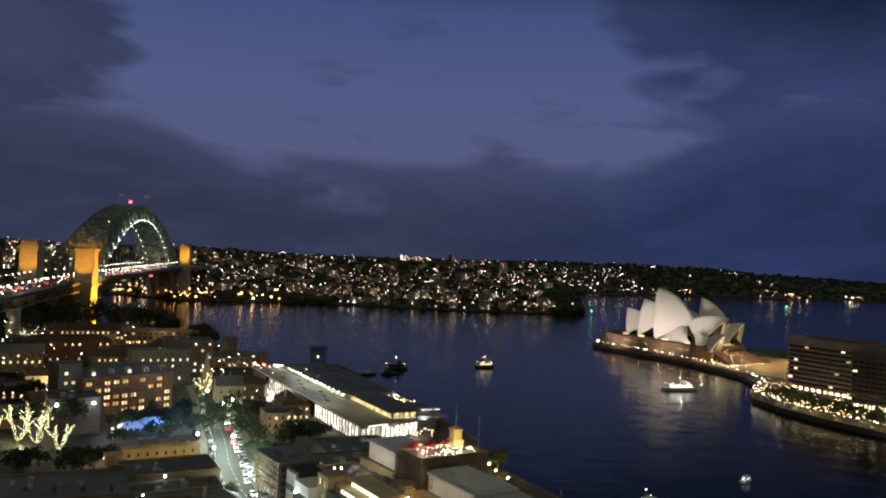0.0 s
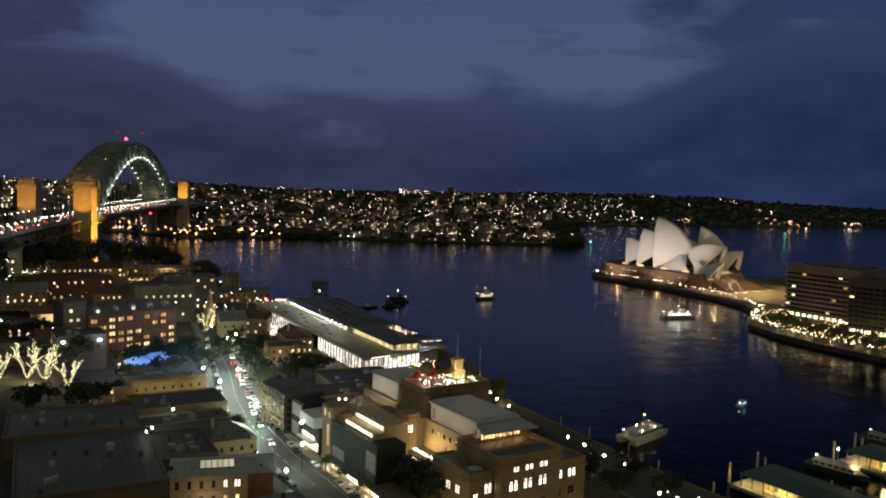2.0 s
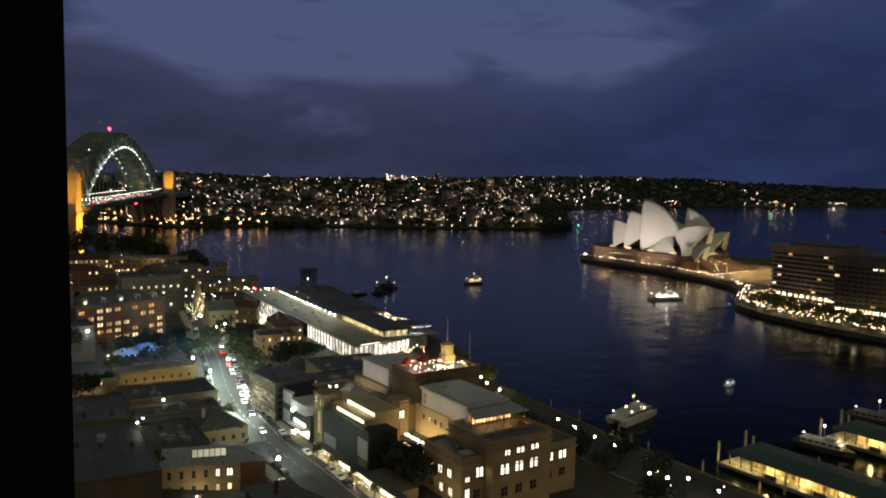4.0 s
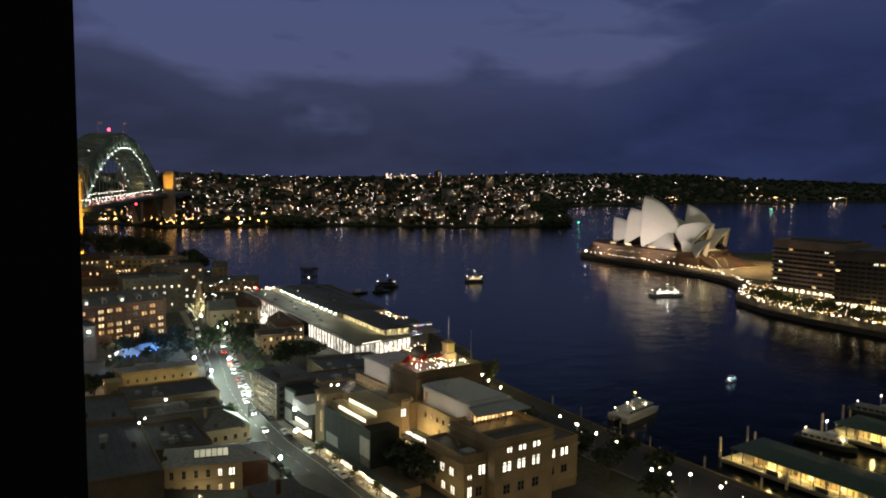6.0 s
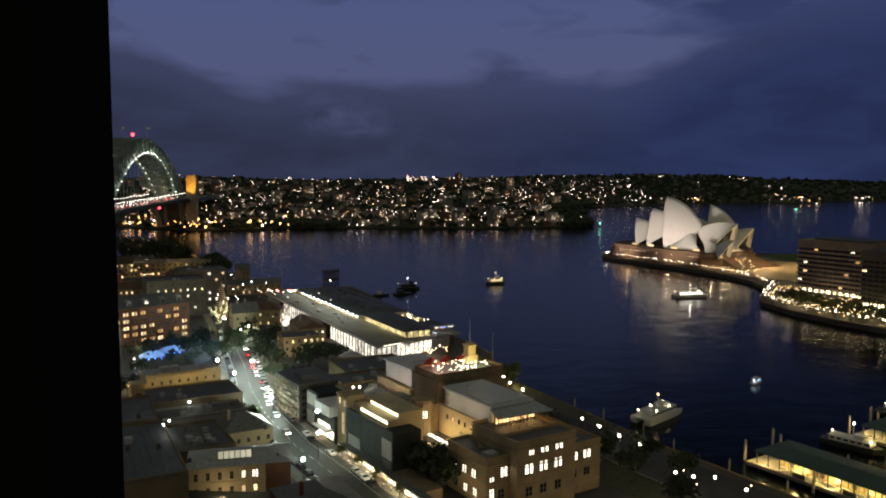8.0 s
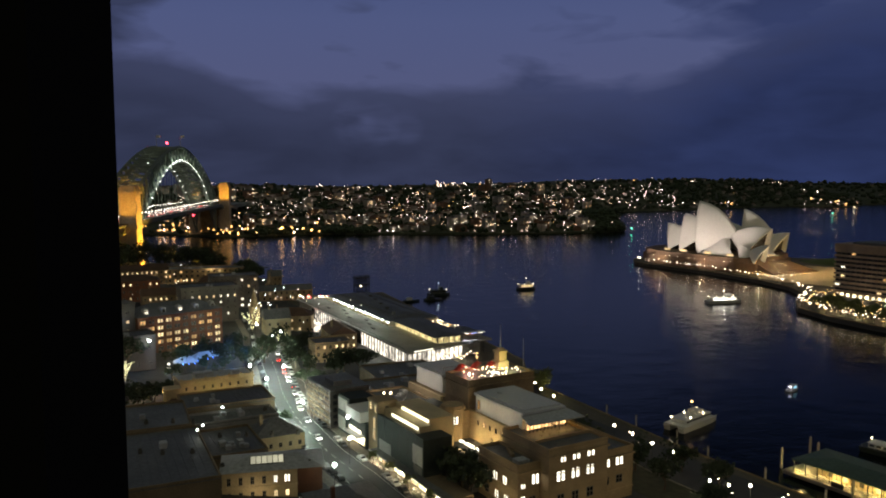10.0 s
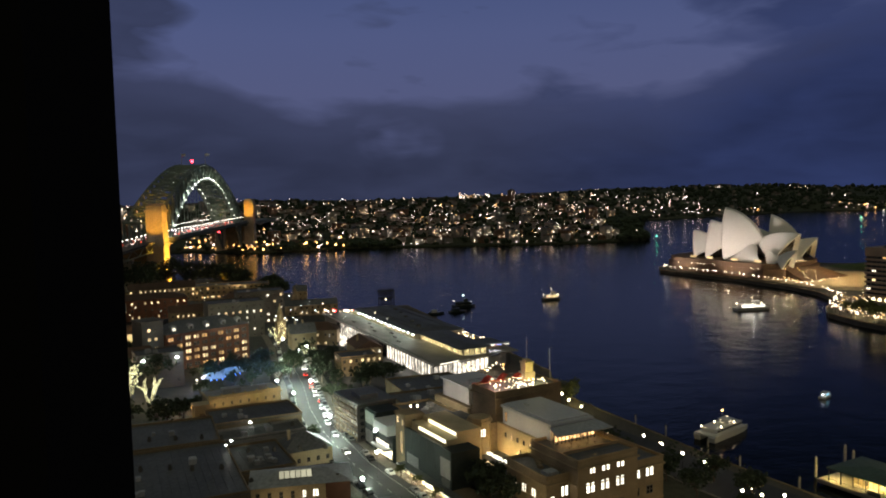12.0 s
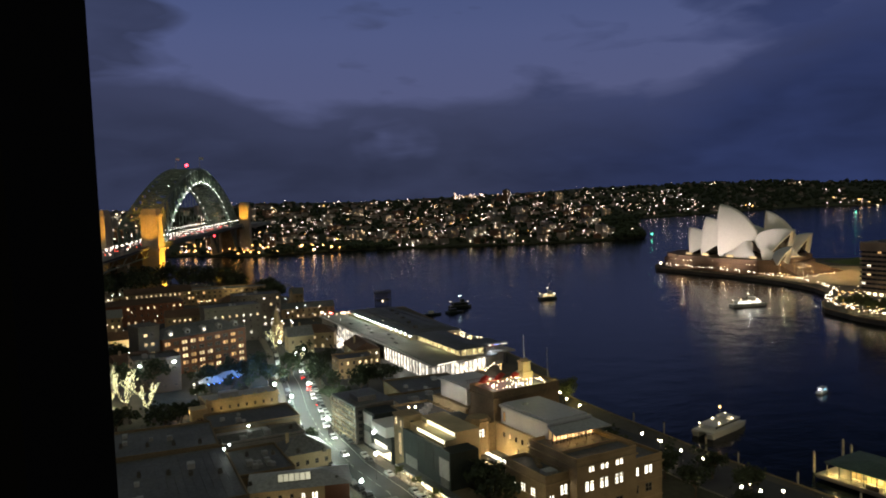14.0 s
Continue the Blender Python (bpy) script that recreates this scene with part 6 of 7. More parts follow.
# a lit beer yard and shop signs in the lane beside the hall
rng = random.Random(45)
for i in range(16):
    x, yy = 70 + rng.uniform(-3.5, 4), 278 + rng.uniform(-4, 4)
    z = rise(x, yy) + rng.uniform(1.8, 3.4)
    t = thing("yard_lantern", "small amber lantern on a post in the beer yard", "lantern", (x, yy, z - 2.2), group="beer yard lanterns")
    part("post", Geo().tube((x, yy, z - 2.2), 0.04, (x, yy, z), 0.04, 6), DARKSTEEL, t)
    part("lantern", Geo().ball((x, yy, z), rng.uniform(0.16, 0.34), 0, 4, 6), BULB_AMBER if i % 3 else BULB, t)
for i in range(5):
    x, yy, z = 82 + 0.5 * i, 313 + 2.6 * i, 9.6 + 1.3 * (i % 3)
    t = thing("shop_sign", "glowing white sign panel on a lane wall", "sign", (x, yy, z - 1.2), group="lane signs")
    part("panel", Geo().box(x, yy, z, x + 0.9, yy + 0.15, z + 0.9), GLOW_WHITE, t)
    part("bracket", Geo().box(x + 0.35, yy, z - 1.2, x + 0.5, yy + 0.15, z - 0.003), DARKSTEEL, t)
point_lamp(71, 277, 14, 900, (1.0, 0.60, 0.25), 0.4)
point_lamp(86, 322, 14, 700, (1.0, 0.95, 0.85), 0.4)
point_lamp(88, 330, 15, 900, (1.0, 0.72, 0.40), 0.4)
for x in (62.5, 77):
    point_lamp(x, 325.2, 22.4, 350, (0.80, 1.0, 0.92), 0.5)

# blue-lit courtyard: a marquee and small trees
def marquee(x0, y0, x1, y1, heading):
    b = thing("marquee", "pale peaked marquee glowing blue in a courtyard", "tent", (x0, y0, 9), heading, group="courtyard marquees")
    m = PLACE[b] @ Matrix.Translation((0, 0, -9))
    w, d = x1 - x0, y1 - y0
    part("canopy", Geo(m).hip(0, 0, w, d, 12.4, 2.4, 0.3), mat("tent_canvas", (0.55, 0.57, 0.62), 0.8), b)
    for x in (0.2, w / 2, w - 0.2):
        for yy in (0.2, d - 0.2):
            part("tent_pole", Geo(m).tube((x, yy, 7), 0.07, (x, yy, 12.4), 0.07, 6), DARKSTEEL, b)
    for i in range(int(w / 2.5)):
        part("blue_lamp", Geo(m).ball((1 + i * 2.5, -0.4, 12.0), 0.2, 0, 4, 6), emit("blue_lamp_glow", (0.08, 0.25, 1.0), 8, 0.3), b)


marquee(86, 318, 96, 324, 8)
marquee(96, 322, 107, 328, -14)
marquee(108, 326, 115, 333, -30)
for i, (x, yy, h) in enumerate(((99, 316, 8), (117, 318, 9), (106, 312, 8), (82, 304, 9), (112, 340, 9))):
    tree(x, yy, 7, h, 3.6, 300 + i, label="courtyard tree lit blue from below", leaf_size=0.5, count=420)
for x, yy, w in ((90, 314, 1700), (101, 318, 2600), (110, 322, 3000), (112, 306, 2600)):
    point_lamp(x, yy, 17.0, w, (0.06, 0.26, 1.0), 0.4)

# red brick bond store, its lit windows in pairs
r = thing("brick_store", "tall red brick store with warm lit paired windows", "building", (79.5, 368, 9), -14)
m = PLACE[r] @ Matrix.Translation((0, 0, -9))
part("wall", Geo(m).box(0, 0, 6, 46, 20, 26), BRICK, r)
part("roof", Geo(m).hip(0, 0, 46, 20, 26.003, 5, 0.6), ROOF, r)
part("stair_tower", Geo(m).box(-11, 2, 6, -0.2, 14, 33).box(-11.4, 1.6, 33, 0.2, 14.4, 33.6), DARKGREY, r)
rng = random.Random(31)
for i in range(10):
    for j in range(5):
        k = rng.random()
        for dx in (-0.75, 0.75):
            q = m @ Vector((2.6 + i * 4.5 + dx, 0, 8.2 + j * 3.5))
            window(r, ("orange" if k < 0.25 else "warm") if k < 0.58 else "dark", q.x, q.y, q.z, 1.15, 1.9, 14)
for j in range(3):
    for i in range(2):
        q = m @ Vector((-7.5 + i * 3.4, 2, 19 + j * 4.6))
        window(r, "warm" if (i + j) % 3 else "dark", q.x, q.y, q.z, 1.6, 1.5, 14)
for i in range(5):
    part("dormer", Geo(m).box(4 + i * 9, 1.5, 26.4, 6.4 + i * 9, 5, 29.2).hip(4 + i * 9, 1.5, 6.4 + i * 9, 5, 29.2, 0.9, 0.2), GREY, r)
    q = m @ Vector((5.2 + i * 9, 1.45, 27))
    window(r, "white" if i in (0, 2) else "dark", q.x, q.y, q.z, 1.5, 1.6, 14)

# sandstone house with arched lamps across the street, and its neighbours
block("stone_house", "sandstone house with a gabled slate roof", "house", 150, 386, 164, 398, 5, 16, 8, wall=CREAM, roof=ROOF, shape="gable", rise=5, sides="SW", cols=3, lit=0.2, seed=20)
block("stone_terrace", "long sandstone terrace with arched lit entries", "building", 157, 408, 184, 422, 4, 14, 28, wall=STONE, roof=TILE, shape="hip", rise=4, sides="S", cols=6, rows=2, lit=0.35, seed=21)
block("corner_pub", "corner pub with rows of warm lit windows", "building", 150, 312, 168, 326, 5, 15, 8, wall=STONE, roof=ROOF, sides="SW", cols=6, rows=3, lit=0.55, seed=22, win=(1.2, 1.7))
block("shed_row", "dark low shed beside the terminal", "building", 150, 240, 180, 272, 4, 12, 8, wall=STONE_DARK, roof=ROOF, seed=23, plant=5)
block("shed_row", "dark flat-roofed store behind the museum", "building", 136, 212, 176, 236, 4, 15.5, 6, wall=STONE_DARK, roof=ROOF, seed=24, plant=6, sides="W", cols=6, lit=0.2)
block("quay_store", "sandstone quay store with a bright doorway", "building", 172, 345, 186, 370, 3.5, 12, 10, wall=STONE, roof=TILE, shape="gable", rise=4, sides="SW", cols=4, lit=0.6, kinds=("white", "warm"), seed=25)
block("apartment_block", "pale apartment block with a tall lit stair", "building", 118, 446, 152, 466, 6, 28, 4, wall=DARKGREY, roof=ROOF, sides="SE", cols=8, rows=6, lit=0.4, kinds=("white", "warm"), seed=26)
block("apartment_block", "grey stepped apartment block with lit top windows", "building", 150, 500, 182, 520, 5, 27, 8, wall=DARKGREY, roof=ROOF, sides="SE", cols=7, rows=5, lit=0.5, kinds=("white", "warm"), seed=27, win=(1.6, 1.6))
block("apartment_block", "long low apartment block with warm windows", "building", 70, 520, 120, 540, 12, 26, 4, wall=BRICK, roof=TILE, shape="hip", sides="S", cols=12, rows=3, lit=0.42, seed=28)
block("hotel_low", "low waterside hotel with a lit top floor", "building", 150, 640, 212, 662, 4, 18, 14, wall=STONE, roof=ROOF, sides="S", cols=14, rows=4, lit=0.55, kinds=("warm", "orange"), seed=29, win=(1.8, 1.7))
block("hotel_low", "low waterside hotel wing with lit rooms", "building", 175, 585, 200, 625, 4, 15, 10, wall=STONE, roof=ROOF, sides="SW", cols=8, rows=3, lit=0.55, seed=30, win=(1.8, 1.7))
block("terrace_row", "row of old terraces with lit upper windows", "building", 92, 590, 140, 604, 14, 25, 6, wall=STONE_DARK, roof=TILE, shape="gable", rise=4, sides="S", cols=14, rows=3, lit=0.45, seed=31)
block("terrace_row", "row of old terraces with a lit frontage", "building", 30, 470, 74, 486, 15, 26, 6, wall=STONE_DARK, roof=ROOF, shape="gable", rise=4, sides="S", cols=12, rows=3, lit=0.5, seed=32)
block("terrace_row", "low brick row with a lit street front", "building", 20, 395, 62, 412, 13, 18.5, 0, wall=BRICK, roof=ROOF, sides="S", cols=11, rows=3, lit=0.45, seed=33)
block("cream_house", "gabled cream house lit yellow behind the brick store", "house", 60, 416, 80, 428, 11, 20.5, 4, wall=CREAM, roof=TILE, shape="gable", rise=4, sides="S", cols=4, rows=1, lit=0.5, seed=57)
point_lamp(70, 404, 18, 5500, (1.0, 0.80, 0.40), 0.4)
point_lamp(74, 409, 16, 1200, (0.85, 0.90, 1.0), 0.4)
g = Geo()
for i in range(26):
    g.dot((69 + i * 0.38, 411 + (i * 7 % 5) * 0.6, 13 + (i * 5 % 9) * 0.6), 0.22)
solid("festoon_lights", g, BULB_COOL, "strings of white festoon bulbs before the cream house", "lights", "stuff")
block("museum_annexe", "cream gabled annexe lit by floodlight", "building", 56, 352, 72, 366, 11, 19, -10, wall=CREAM, roof=TILE, shape="gable", rise=4, sides="S", cols=3, rows=1, lit=0.3, seed=34)
point_lamp(58, 342, 16, 3600, WARM, 0.4)
point_lamp(70, 343, 17, 1100, (0.9, 1, 1), 0.4)
block("stone_house", "small stone house in dark parkland", "house", 225, 604, 236, 612, 3.3, 12, 10, wall=STONE, roof=ROOF, shape="gable", rise=5, sides="S", cols=3, rows=2, lit=0.2, seed=35)
block("boatshed_row", "row of old sandstone stores along the cove", "building", 190, 530, 232, 545, 3.3, 11, 14, wall=STONE, roof=ROOF, shape="gable", rise=3.5, sides="S", cols=10, rows=2, lit=0.5, seed=36)

def spire(x, y, z, h, label):
    """A square stone church tower with a stepped broach spire and finial."""
    t = thing("church_spire", label, "church tower", (x, y, z))
    part("tower", Geo().box(x - 2.6, y - 2.6, z, x + 2.6, y + 2.6, z + h * 0.45).box(x - 2.9, y - 2.9, z + h * 0.45, x + 2.9, y + 2.9, z + h * 0.48), STONE, t)
    part("spire", Geo().tube((x, y, z + h * 0.48), 2.7, (x, y, z + h * 0.96), 0.15, 8), STONE, t)
    part("finial", Geo().box(x - 0.08, y - 0.08, z + h * 0.95, x + 0.08, y + 0.08, z + h + 0.6).box(x - 0.5, y - 0.06, z + h, x + 0.5, y + 0.06, z + h + 0.16), DARKSTEEL, t)
    for k in (0.12, 0.30):
        window(t, "dark", x, y - 2.62, z + h * k, 1.2, h * 0.1, "S")


spire(156, 425, 6, 24, "sandstone church spire faintly lit above the trees")
spire(207, 548, 4, 20, "small dark spire with a lit base by the cove")
point_lamp(207, 541, 8, 500, (1.0, 0.85, 0.45), 0.3)
point_lamp(158, 418, 12, 500, (1.0, 0.85, 0.45), 0.3)
# trees
lit_tree(46.5, 306, 10, 21, 9, 41)
lit_tree(53, 303, 10, 18, 9, 42)
lit_tree(59.5, 294, 9.5, 14, 7, 43)
lit_tree(37, 309, 11, 15, 6, 47)
block("old_courthouse", "dark stone hall with bright lamps at its cornice", "building", 60, 327.5, 80, 343, 9, 24, 0, wall=APART_DARK, roof=ROOF, sides="S", cols=4, rows=2, lit=0.0, seed=50)
for x in (62.5, 77):
    t = thing("cornice_floodlight", "bright white floodlight at the hall's cornice", "floodlight", (x, 326.9, 22.2))
    part("bracket", Geo().box(x - 0.1, 326.9, 22.2, x + 0.1, 327.5, 22.5), DARKSTEEL, t)
    part("lamp", Geo().ball((x, 326.7, 22.4), 0.8, 0, 5, 8, 0.6), BULB_COOL, t)
block("terrace_row", "long low building with a glowing strip at its eaves", "building", 62, 560, 92, 572, 14, 23, 4, wall=STONE_DARK, roof=GREENROOF, sides="S", cols=9, rows=2, lit=0.5, kinds=("white", "warm"), seed=51)
block("terrace_row", "dark old terrace row with a few lit rooms", "building", 100, 470, 122, 482, 9, 22, 4, wall=STONE_DARK, roof=TILE, shape="gable", rise=4, sides="S", cols=7, rows=3, lit=0.45, seed=52)
block("terrace_row", "low stone row with lit attic rooms", "building", 155, 560, 176, 572, 4, 17, 10, wall=STONE, roof=TILE, shape="hip", rise=4, sides="S", cols=7, rows=3, lit=0.6, kinds=("white", "warm"), seed=53)
block("terrace_row", "dark low stores below the bridge approach", "building", 80, 620, 118, 634, 10, 20, 6, wall=STONE_DARK, roof=ROOF, sides="S", cols=9, rows=2, lit=0.5, seed=54)
block("terrace_row", "dark row of houses on the slope", "building", 10, 420, 40, 432, 14, 24, 4, wall=BRICK, roof=ROOF, shape="gable", rise=4, sides="S", cols=9, rows=3, lit=0.4, seed=55)
block("terrace_row", "dark row of houses on the slope", "building", 20, 330, 50, 342, 13, 18, 0, wall=BRICK, roof=ROOF, shape="gable", rise=4, sides="S", cols=9, rows=3, lit=0.35, seed=56)
rng = random.Random(99)
g = [Geo(), Geo()]
for i in range(230):
    x, yy = rng.uniform(5, 225), rng.uniform(390, 690)
    g[i % 2].dot((x, yy, rise(min(x, 205), yy) + rng.uniform(4, 13)), rng.uniform(0.14, 0.40))
solid("lane_lights", g[0], BULB, "scattered warm lights of the old quarter's lanes", "lights", "stuff")
solid("lane_lights", g[1], BULB_COOL, "scattered cool lights of the old quarter's lanes", "lights", "stuff")
lit_tree(146, 398, 7, 15, 4.5, 44)
lit_tree(150, 362, 6, 8, 3, 45)
lit_tree(78, 584, 15, 13, 7, 48)
tree(190, 428, 4, 13, 5, 46, label="street tree wound with red lights", lights=emit("red_fairy_light", (1.0, 0.08, 0.08), 8, 0.4), leafy=False)
point_lamp(47, 300, 15, 2200, (1.0, 0.88, 0.42), 1.0)
point_lamp(40, 312, 13, 2600, (1.0, 0.72, 0.25), 0.6)
point_lamp(70, 292, 13, 900, (1.0, 0.5, 0.2), 0.4)
for i, (x, yy, z, h, sp) in enumerate(((141, 314, 6, 13, 6), (137, 304, 6, 13, 6), (143, 322, 6, 12, 5), (155, 290, 5, 12, 6), (161, 286, 5, 12, 6), (149, 284, 5, 10, 5), (124.5, 143, 6, 11, 4.5), (125.5, 137.5, 6, 12, 4.5), (128, 146, 6, 12, 4.5), (133, 332, 6, 11, 5), (119, 312, 7, 11, 5), (156, 336, 5, 12, 6), (30, 320, 12, 13, 8))):
    tree(x, yy, z, h, sp, 60 + i)
for i, (x, yy, z, h, sp) in enumerate(((108, 316, 9, 10, 6),
                                    (118, 335, 8, 12, 6), (92, 328, 9, 10, 6), (68, 326, 11, 14, 8), (52, 318, 12, 14, 8), (10, 345, 14, 15, 10), (40, 372, 13, 14, 8), (60, 382, 12, 13, 7), (15, 385, 14, 14, 9), (128, 322, 7, 13, 6), (68, 270, 9, 8, 6), (20, 268, 12, 12, 8), (44, 262, 11, 10, 7), (60, 258, 11, 9, 6), (105, 340, 8, 10, 5))):
    tree(x, yy, z, h, sp, 220 + i)
for i, (x, yy, z, h, sp) in enumerate(((118, 690, 5, 24, 14), (140, 700, 5, 24, 14), (160, 716, 5, 22, 13), (178, 705, 5, 20, 12), (100, 700, 6, 24, 14), (82, 640, 10, 22, 13), (196, 720, 4, 18, 11), (60, 660, 12, 22, 14), (40, 560, 16, 20, 12), (20, 600, 16, 22, 14),
                                    (206, 690, 4, 14, 9), (214, 650, 4, 12, 7), (224, 660, 4, 12, 6), (220, 630, 4, 11, 6), (0, 520, 16, 20, 12), (128, 735, 5, 22, 13), (10, 450, 15, 16, 10), (200, 600, 4, 10, 6))):
    tree(x, yy, z + 2, h * 1.25, sp * 1.15, 90 + i, label="dark broad tree on the point below the bridge", leaf_size=1.7, count=620)
for i, (x, yy, h, sp) in enumerate(((216, 232, 9, 4.5), (220, 226, 9, 4.5), (215, 222, 8, 4), (211, 236, 8, 4), (208, 228, 8, 4))):
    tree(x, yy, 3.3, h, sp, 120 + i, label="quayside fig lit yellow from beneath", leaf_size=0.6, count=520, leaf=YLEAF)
for x, yy in ((213, 224), (217, 217), (209, 231)):
    point_lamp(x, yy, 8.0, 700, (1.0, 0.92, 0.35), 0.4)
# plane trees along both kerbs of the street
for i, (x, yy, h, sp) in enumerate(((131, 262, 9, 3.6), (136, 286, 10, 4), (104.5, 226, 5, 2.2), (128, 268, 8, 3.2), (146, 342, 10, 4), (152, 366, 9, 3.6))):
    tree(x, yy, 7, h, sp, 400 + i, label="leafy street tree lit by the cool street lamps", leaf_size=0.55, count=520)
# quayside lawn trees, dark
for i, (x, yy) in enumerate(((182, 120), (186, 136), (184, 150), (188, 165), (190, 180), (180, 100), (196, 112), (198, 128))):
    tree(x, yy, 3.3, 9, 5, 140 + i, label="dark fig on the quayside lawn", leaf_size=0.8, count=380)
for x, yy in ((197.9, 158.1), (196.9, 148.5), (195.6, 138.3), (195.0, 129.1), (186.1, 107.1), (188.0, 102.2), (192.7, 98.7), (192.4, 88.3), (209.5, 217.9), (205.7, 208.7), (203.6, 198.1)):
    lamp_post("tall", x, yy, 3.3, "quayside lamps")
for x, yy in ((192, 97), (196.5, 148), (187, 106), (195.3, 133)):
    point_lamp(x, yy, 9, 260, (1, 0.8, 0.5), 0.4)
# roof terrace: parasols and lamps
for i in range(8):
    x, yy = 144.5 + i * 2.1, 174.5 + (i % 3) * 2.2
    t = thing("parasol", "red parasol lit from below on the roof terrace", "parasol", (x, yy, 30.62), group="terrace parasols")
    part("pole", Geo().tube((x, yy, 30.62), 0.05, (x, yy, 33.2), 0.05, 6), DARKSTEEL, t)
    part("canopy", Geo().tube((x, yy, 32.6), 1.5, (x, yy, 33.4), 0.06, 8), mat("red_canvas", (0.5, 0.06, 0.04), 0.8), t)
rng = random.Random(61)
for i in range(58):
    x, yy = rng.uniform(145.5, 165.5), rng.uniform(165.8, 180.5)
    t = thing("terrace_lamp", "small glowing lamp on the roof terrace", "lamp", (x, yy, 30.62), group="terrace lamps")
    zl = 31.0 + 0.7 * rng.random()
    part("stem", Geo().tube((x, yy, 30.62), 0.04, (x, yy, zl), 0.04, 6), DARKSTEEL, t)
    part("globe", Geo().ball((x, yy, zl + 0.1), rng.uniform(0.1, 0.26), 0, 4, 6), BULB, t)
for x, yy, c in ((147, 170, (1, 0.85, 0.6)), (149, 176, (1, 0.30, 0.22)), (153, 178, (1, 0.35, 0.28)), (157, 172, (0.95, 0.9, 0.9)), (162, 170, (1.0, 0.92, 0.35))):
    point_lamp(x, yy, 32.3, 420, c, 0.3)

# low kerb wall and lamps along the quayside lawn
lawn = [(192, 150), (189, 132), (189, 118), (188.5, 102), (186, 84), (180, 66)]
g = Geo()
for (ax, ay), (bx, by) in zip(lawn, lawn[1:]):
    g.beam((ax, ay, 3.5), (bx, by, 3.5), 0.35)
solid("lawn_kerb", g, CONCRETE, "pale low kerb wall round the quayside lawn", "kerb", "structure")
solid("quayside_lawn", Geo().prism([(174, 60), (180, 66), (186, 84), (188.5, 102), (189, 118), (189, 132), (192, 150), (190, 200), (176, 205), (174, 110)], 3.25, 3.36), EARTH, "dark quayside lawn", "lawn", "structure")
for i in range(14):
    x, yy = 192 + (i * 5.3 % 18), 70 + i * 9.2
    t = thing("bollard_light", "small low promenade bollard with a warm lamp", "bollard", (x, yy, 3.3), group="promenade bollards")
    part("post", Geo().tube((x, yy, 3.3), 0.12, (x, yy, 4.3), 0.12, 8), DARKSTEEL, t)
    part("lamp", Geo().ball((x, yy, 4.45), 0.2, 0, 4, 6), BULB, t)
for i, yy in enumerate((72, 92, 112, 134, 152, 172, 188)):
    t = thing("mooring_pile", "pale timber mooring pile off the sea wall", "pile", (217 + (yy > 150) * 5, yy, -3), group="quay piles")
    part("post", Geo().tube((217 + (yy > 150) * 5, yy, -3), 0.35, (217 + (yy > 150) * 5, yy, 6.0), 0.32, 8), TIMBER, t)
    part("cap", Geo().tube((217 + (yy > 150) * 5, yy, 6.003), 0.4, (217 + (yy > 150) * 5, yy, 6.5), 0.1, 8), DARKSTEEL, t)

# ---- eastern promenade ----
EAST = [(487, 190), (490, 240), (497, 275), (512, 307), (535, 325), (575, 345), (602, 379), (618, 420), (632, 486), (634, 590), (650, 607)]
k = 0
for (ax, ay), (bx, by) in zip(EAST, EAST[1:]):
    L = math.hypot(bx - ax, by - ay)
    nx, ny = (by - ay) / L, -(bx - ax) / L
    for i in range(int(L / 6.5)):
        f = (i + 0.5 + 0.28 * math.sin(i * 2.7 + ax)) * 6.5 / L
        off = 3.4 + 1.6 * math.sin(i * 1.9 + ay)
        lamp_post("warm", ax + (bx - ax) * f + nx * off, ay + (by - ay) * f + ny * off, 3.2, "promenade lamps")
rng = random.Random(8)
g = [Geo(), Geo()]
for i in range(160):
    f = rng.random() ** 0.8
    u = f * 5.2
    j = min(int(u), 5)
    (ax, ay), (bx, by) = EAST[j], EAST[j + 1]
    h = u - j
    inland = rng.uniform(4, 26)
    L = math.hypot(bx - ax, by - ay)
    x, yy = ax + (bx - ax) * h + (by - ay) / L * inland, ay + (by - ay) * h - (bx - ax) / L * inland
    g[i % 2].dot((x, yy, 3.2 + rng.uniform(1.5, 6)), rng.uniform(0.12, 0.32))
for i in range(200):
    u = rng.uniform(0, 3.0)
    j = min(int(u), 2)
    (ax, ay), (bx, by) = EAST[j], EAST[j + 1]
    inland = rng.uniform(5, 58)
    L = math.hypot(bx - ax, by - ay)
    g[i % 2].dot((ax + (bx - ax) * (u - j) + (by - ay) / L * inland, ay + (by - ay) * (u - j) - (bx - ax) / L * inland, 3.2 + rng.uniform(1.5, 7)), rng.uniform(0.14, 0.32))
solid("cafe_lights", g[0], BULB, "strings of warm cafe lights along the promenade", "lights", "stuff")
solid("cafe_lights", g[1], BULB_AMBER, "strings of amber cafe lights along the promenade", "lights", "stuff")
solid("forecourt", Geo().prism([(622, 400), (640, 470), (760, 470), (772, 440), (798, 305), (640, 345)], 3.203, 3.5), mat("forecourt_paving", (0.42, 0.33, 0.20), 0.8, vary=0.2, grain=0.5), "broad warm-lit stone forecourt", "forecourt", "structure")
g = Geo()
for i in range(9):
    for k in range(24):
        a, r = 2 * math.pi * k / 24, i / 8
        g.v.append((812 + 34 * r * math.cos(a), 452 + 62 * r * math.sin(a), 3.1 + 7.5 * (0.5 + 0.5 * math.cos(math.pi * r))))
g.f = [(i * 24 + k, i * 24 + (k + 1) % 24, (i + 1) * 24 + (k + 1) % 24, (i + 1) * 24 + k)[::-1] for i in range(8) for k in range(24)]
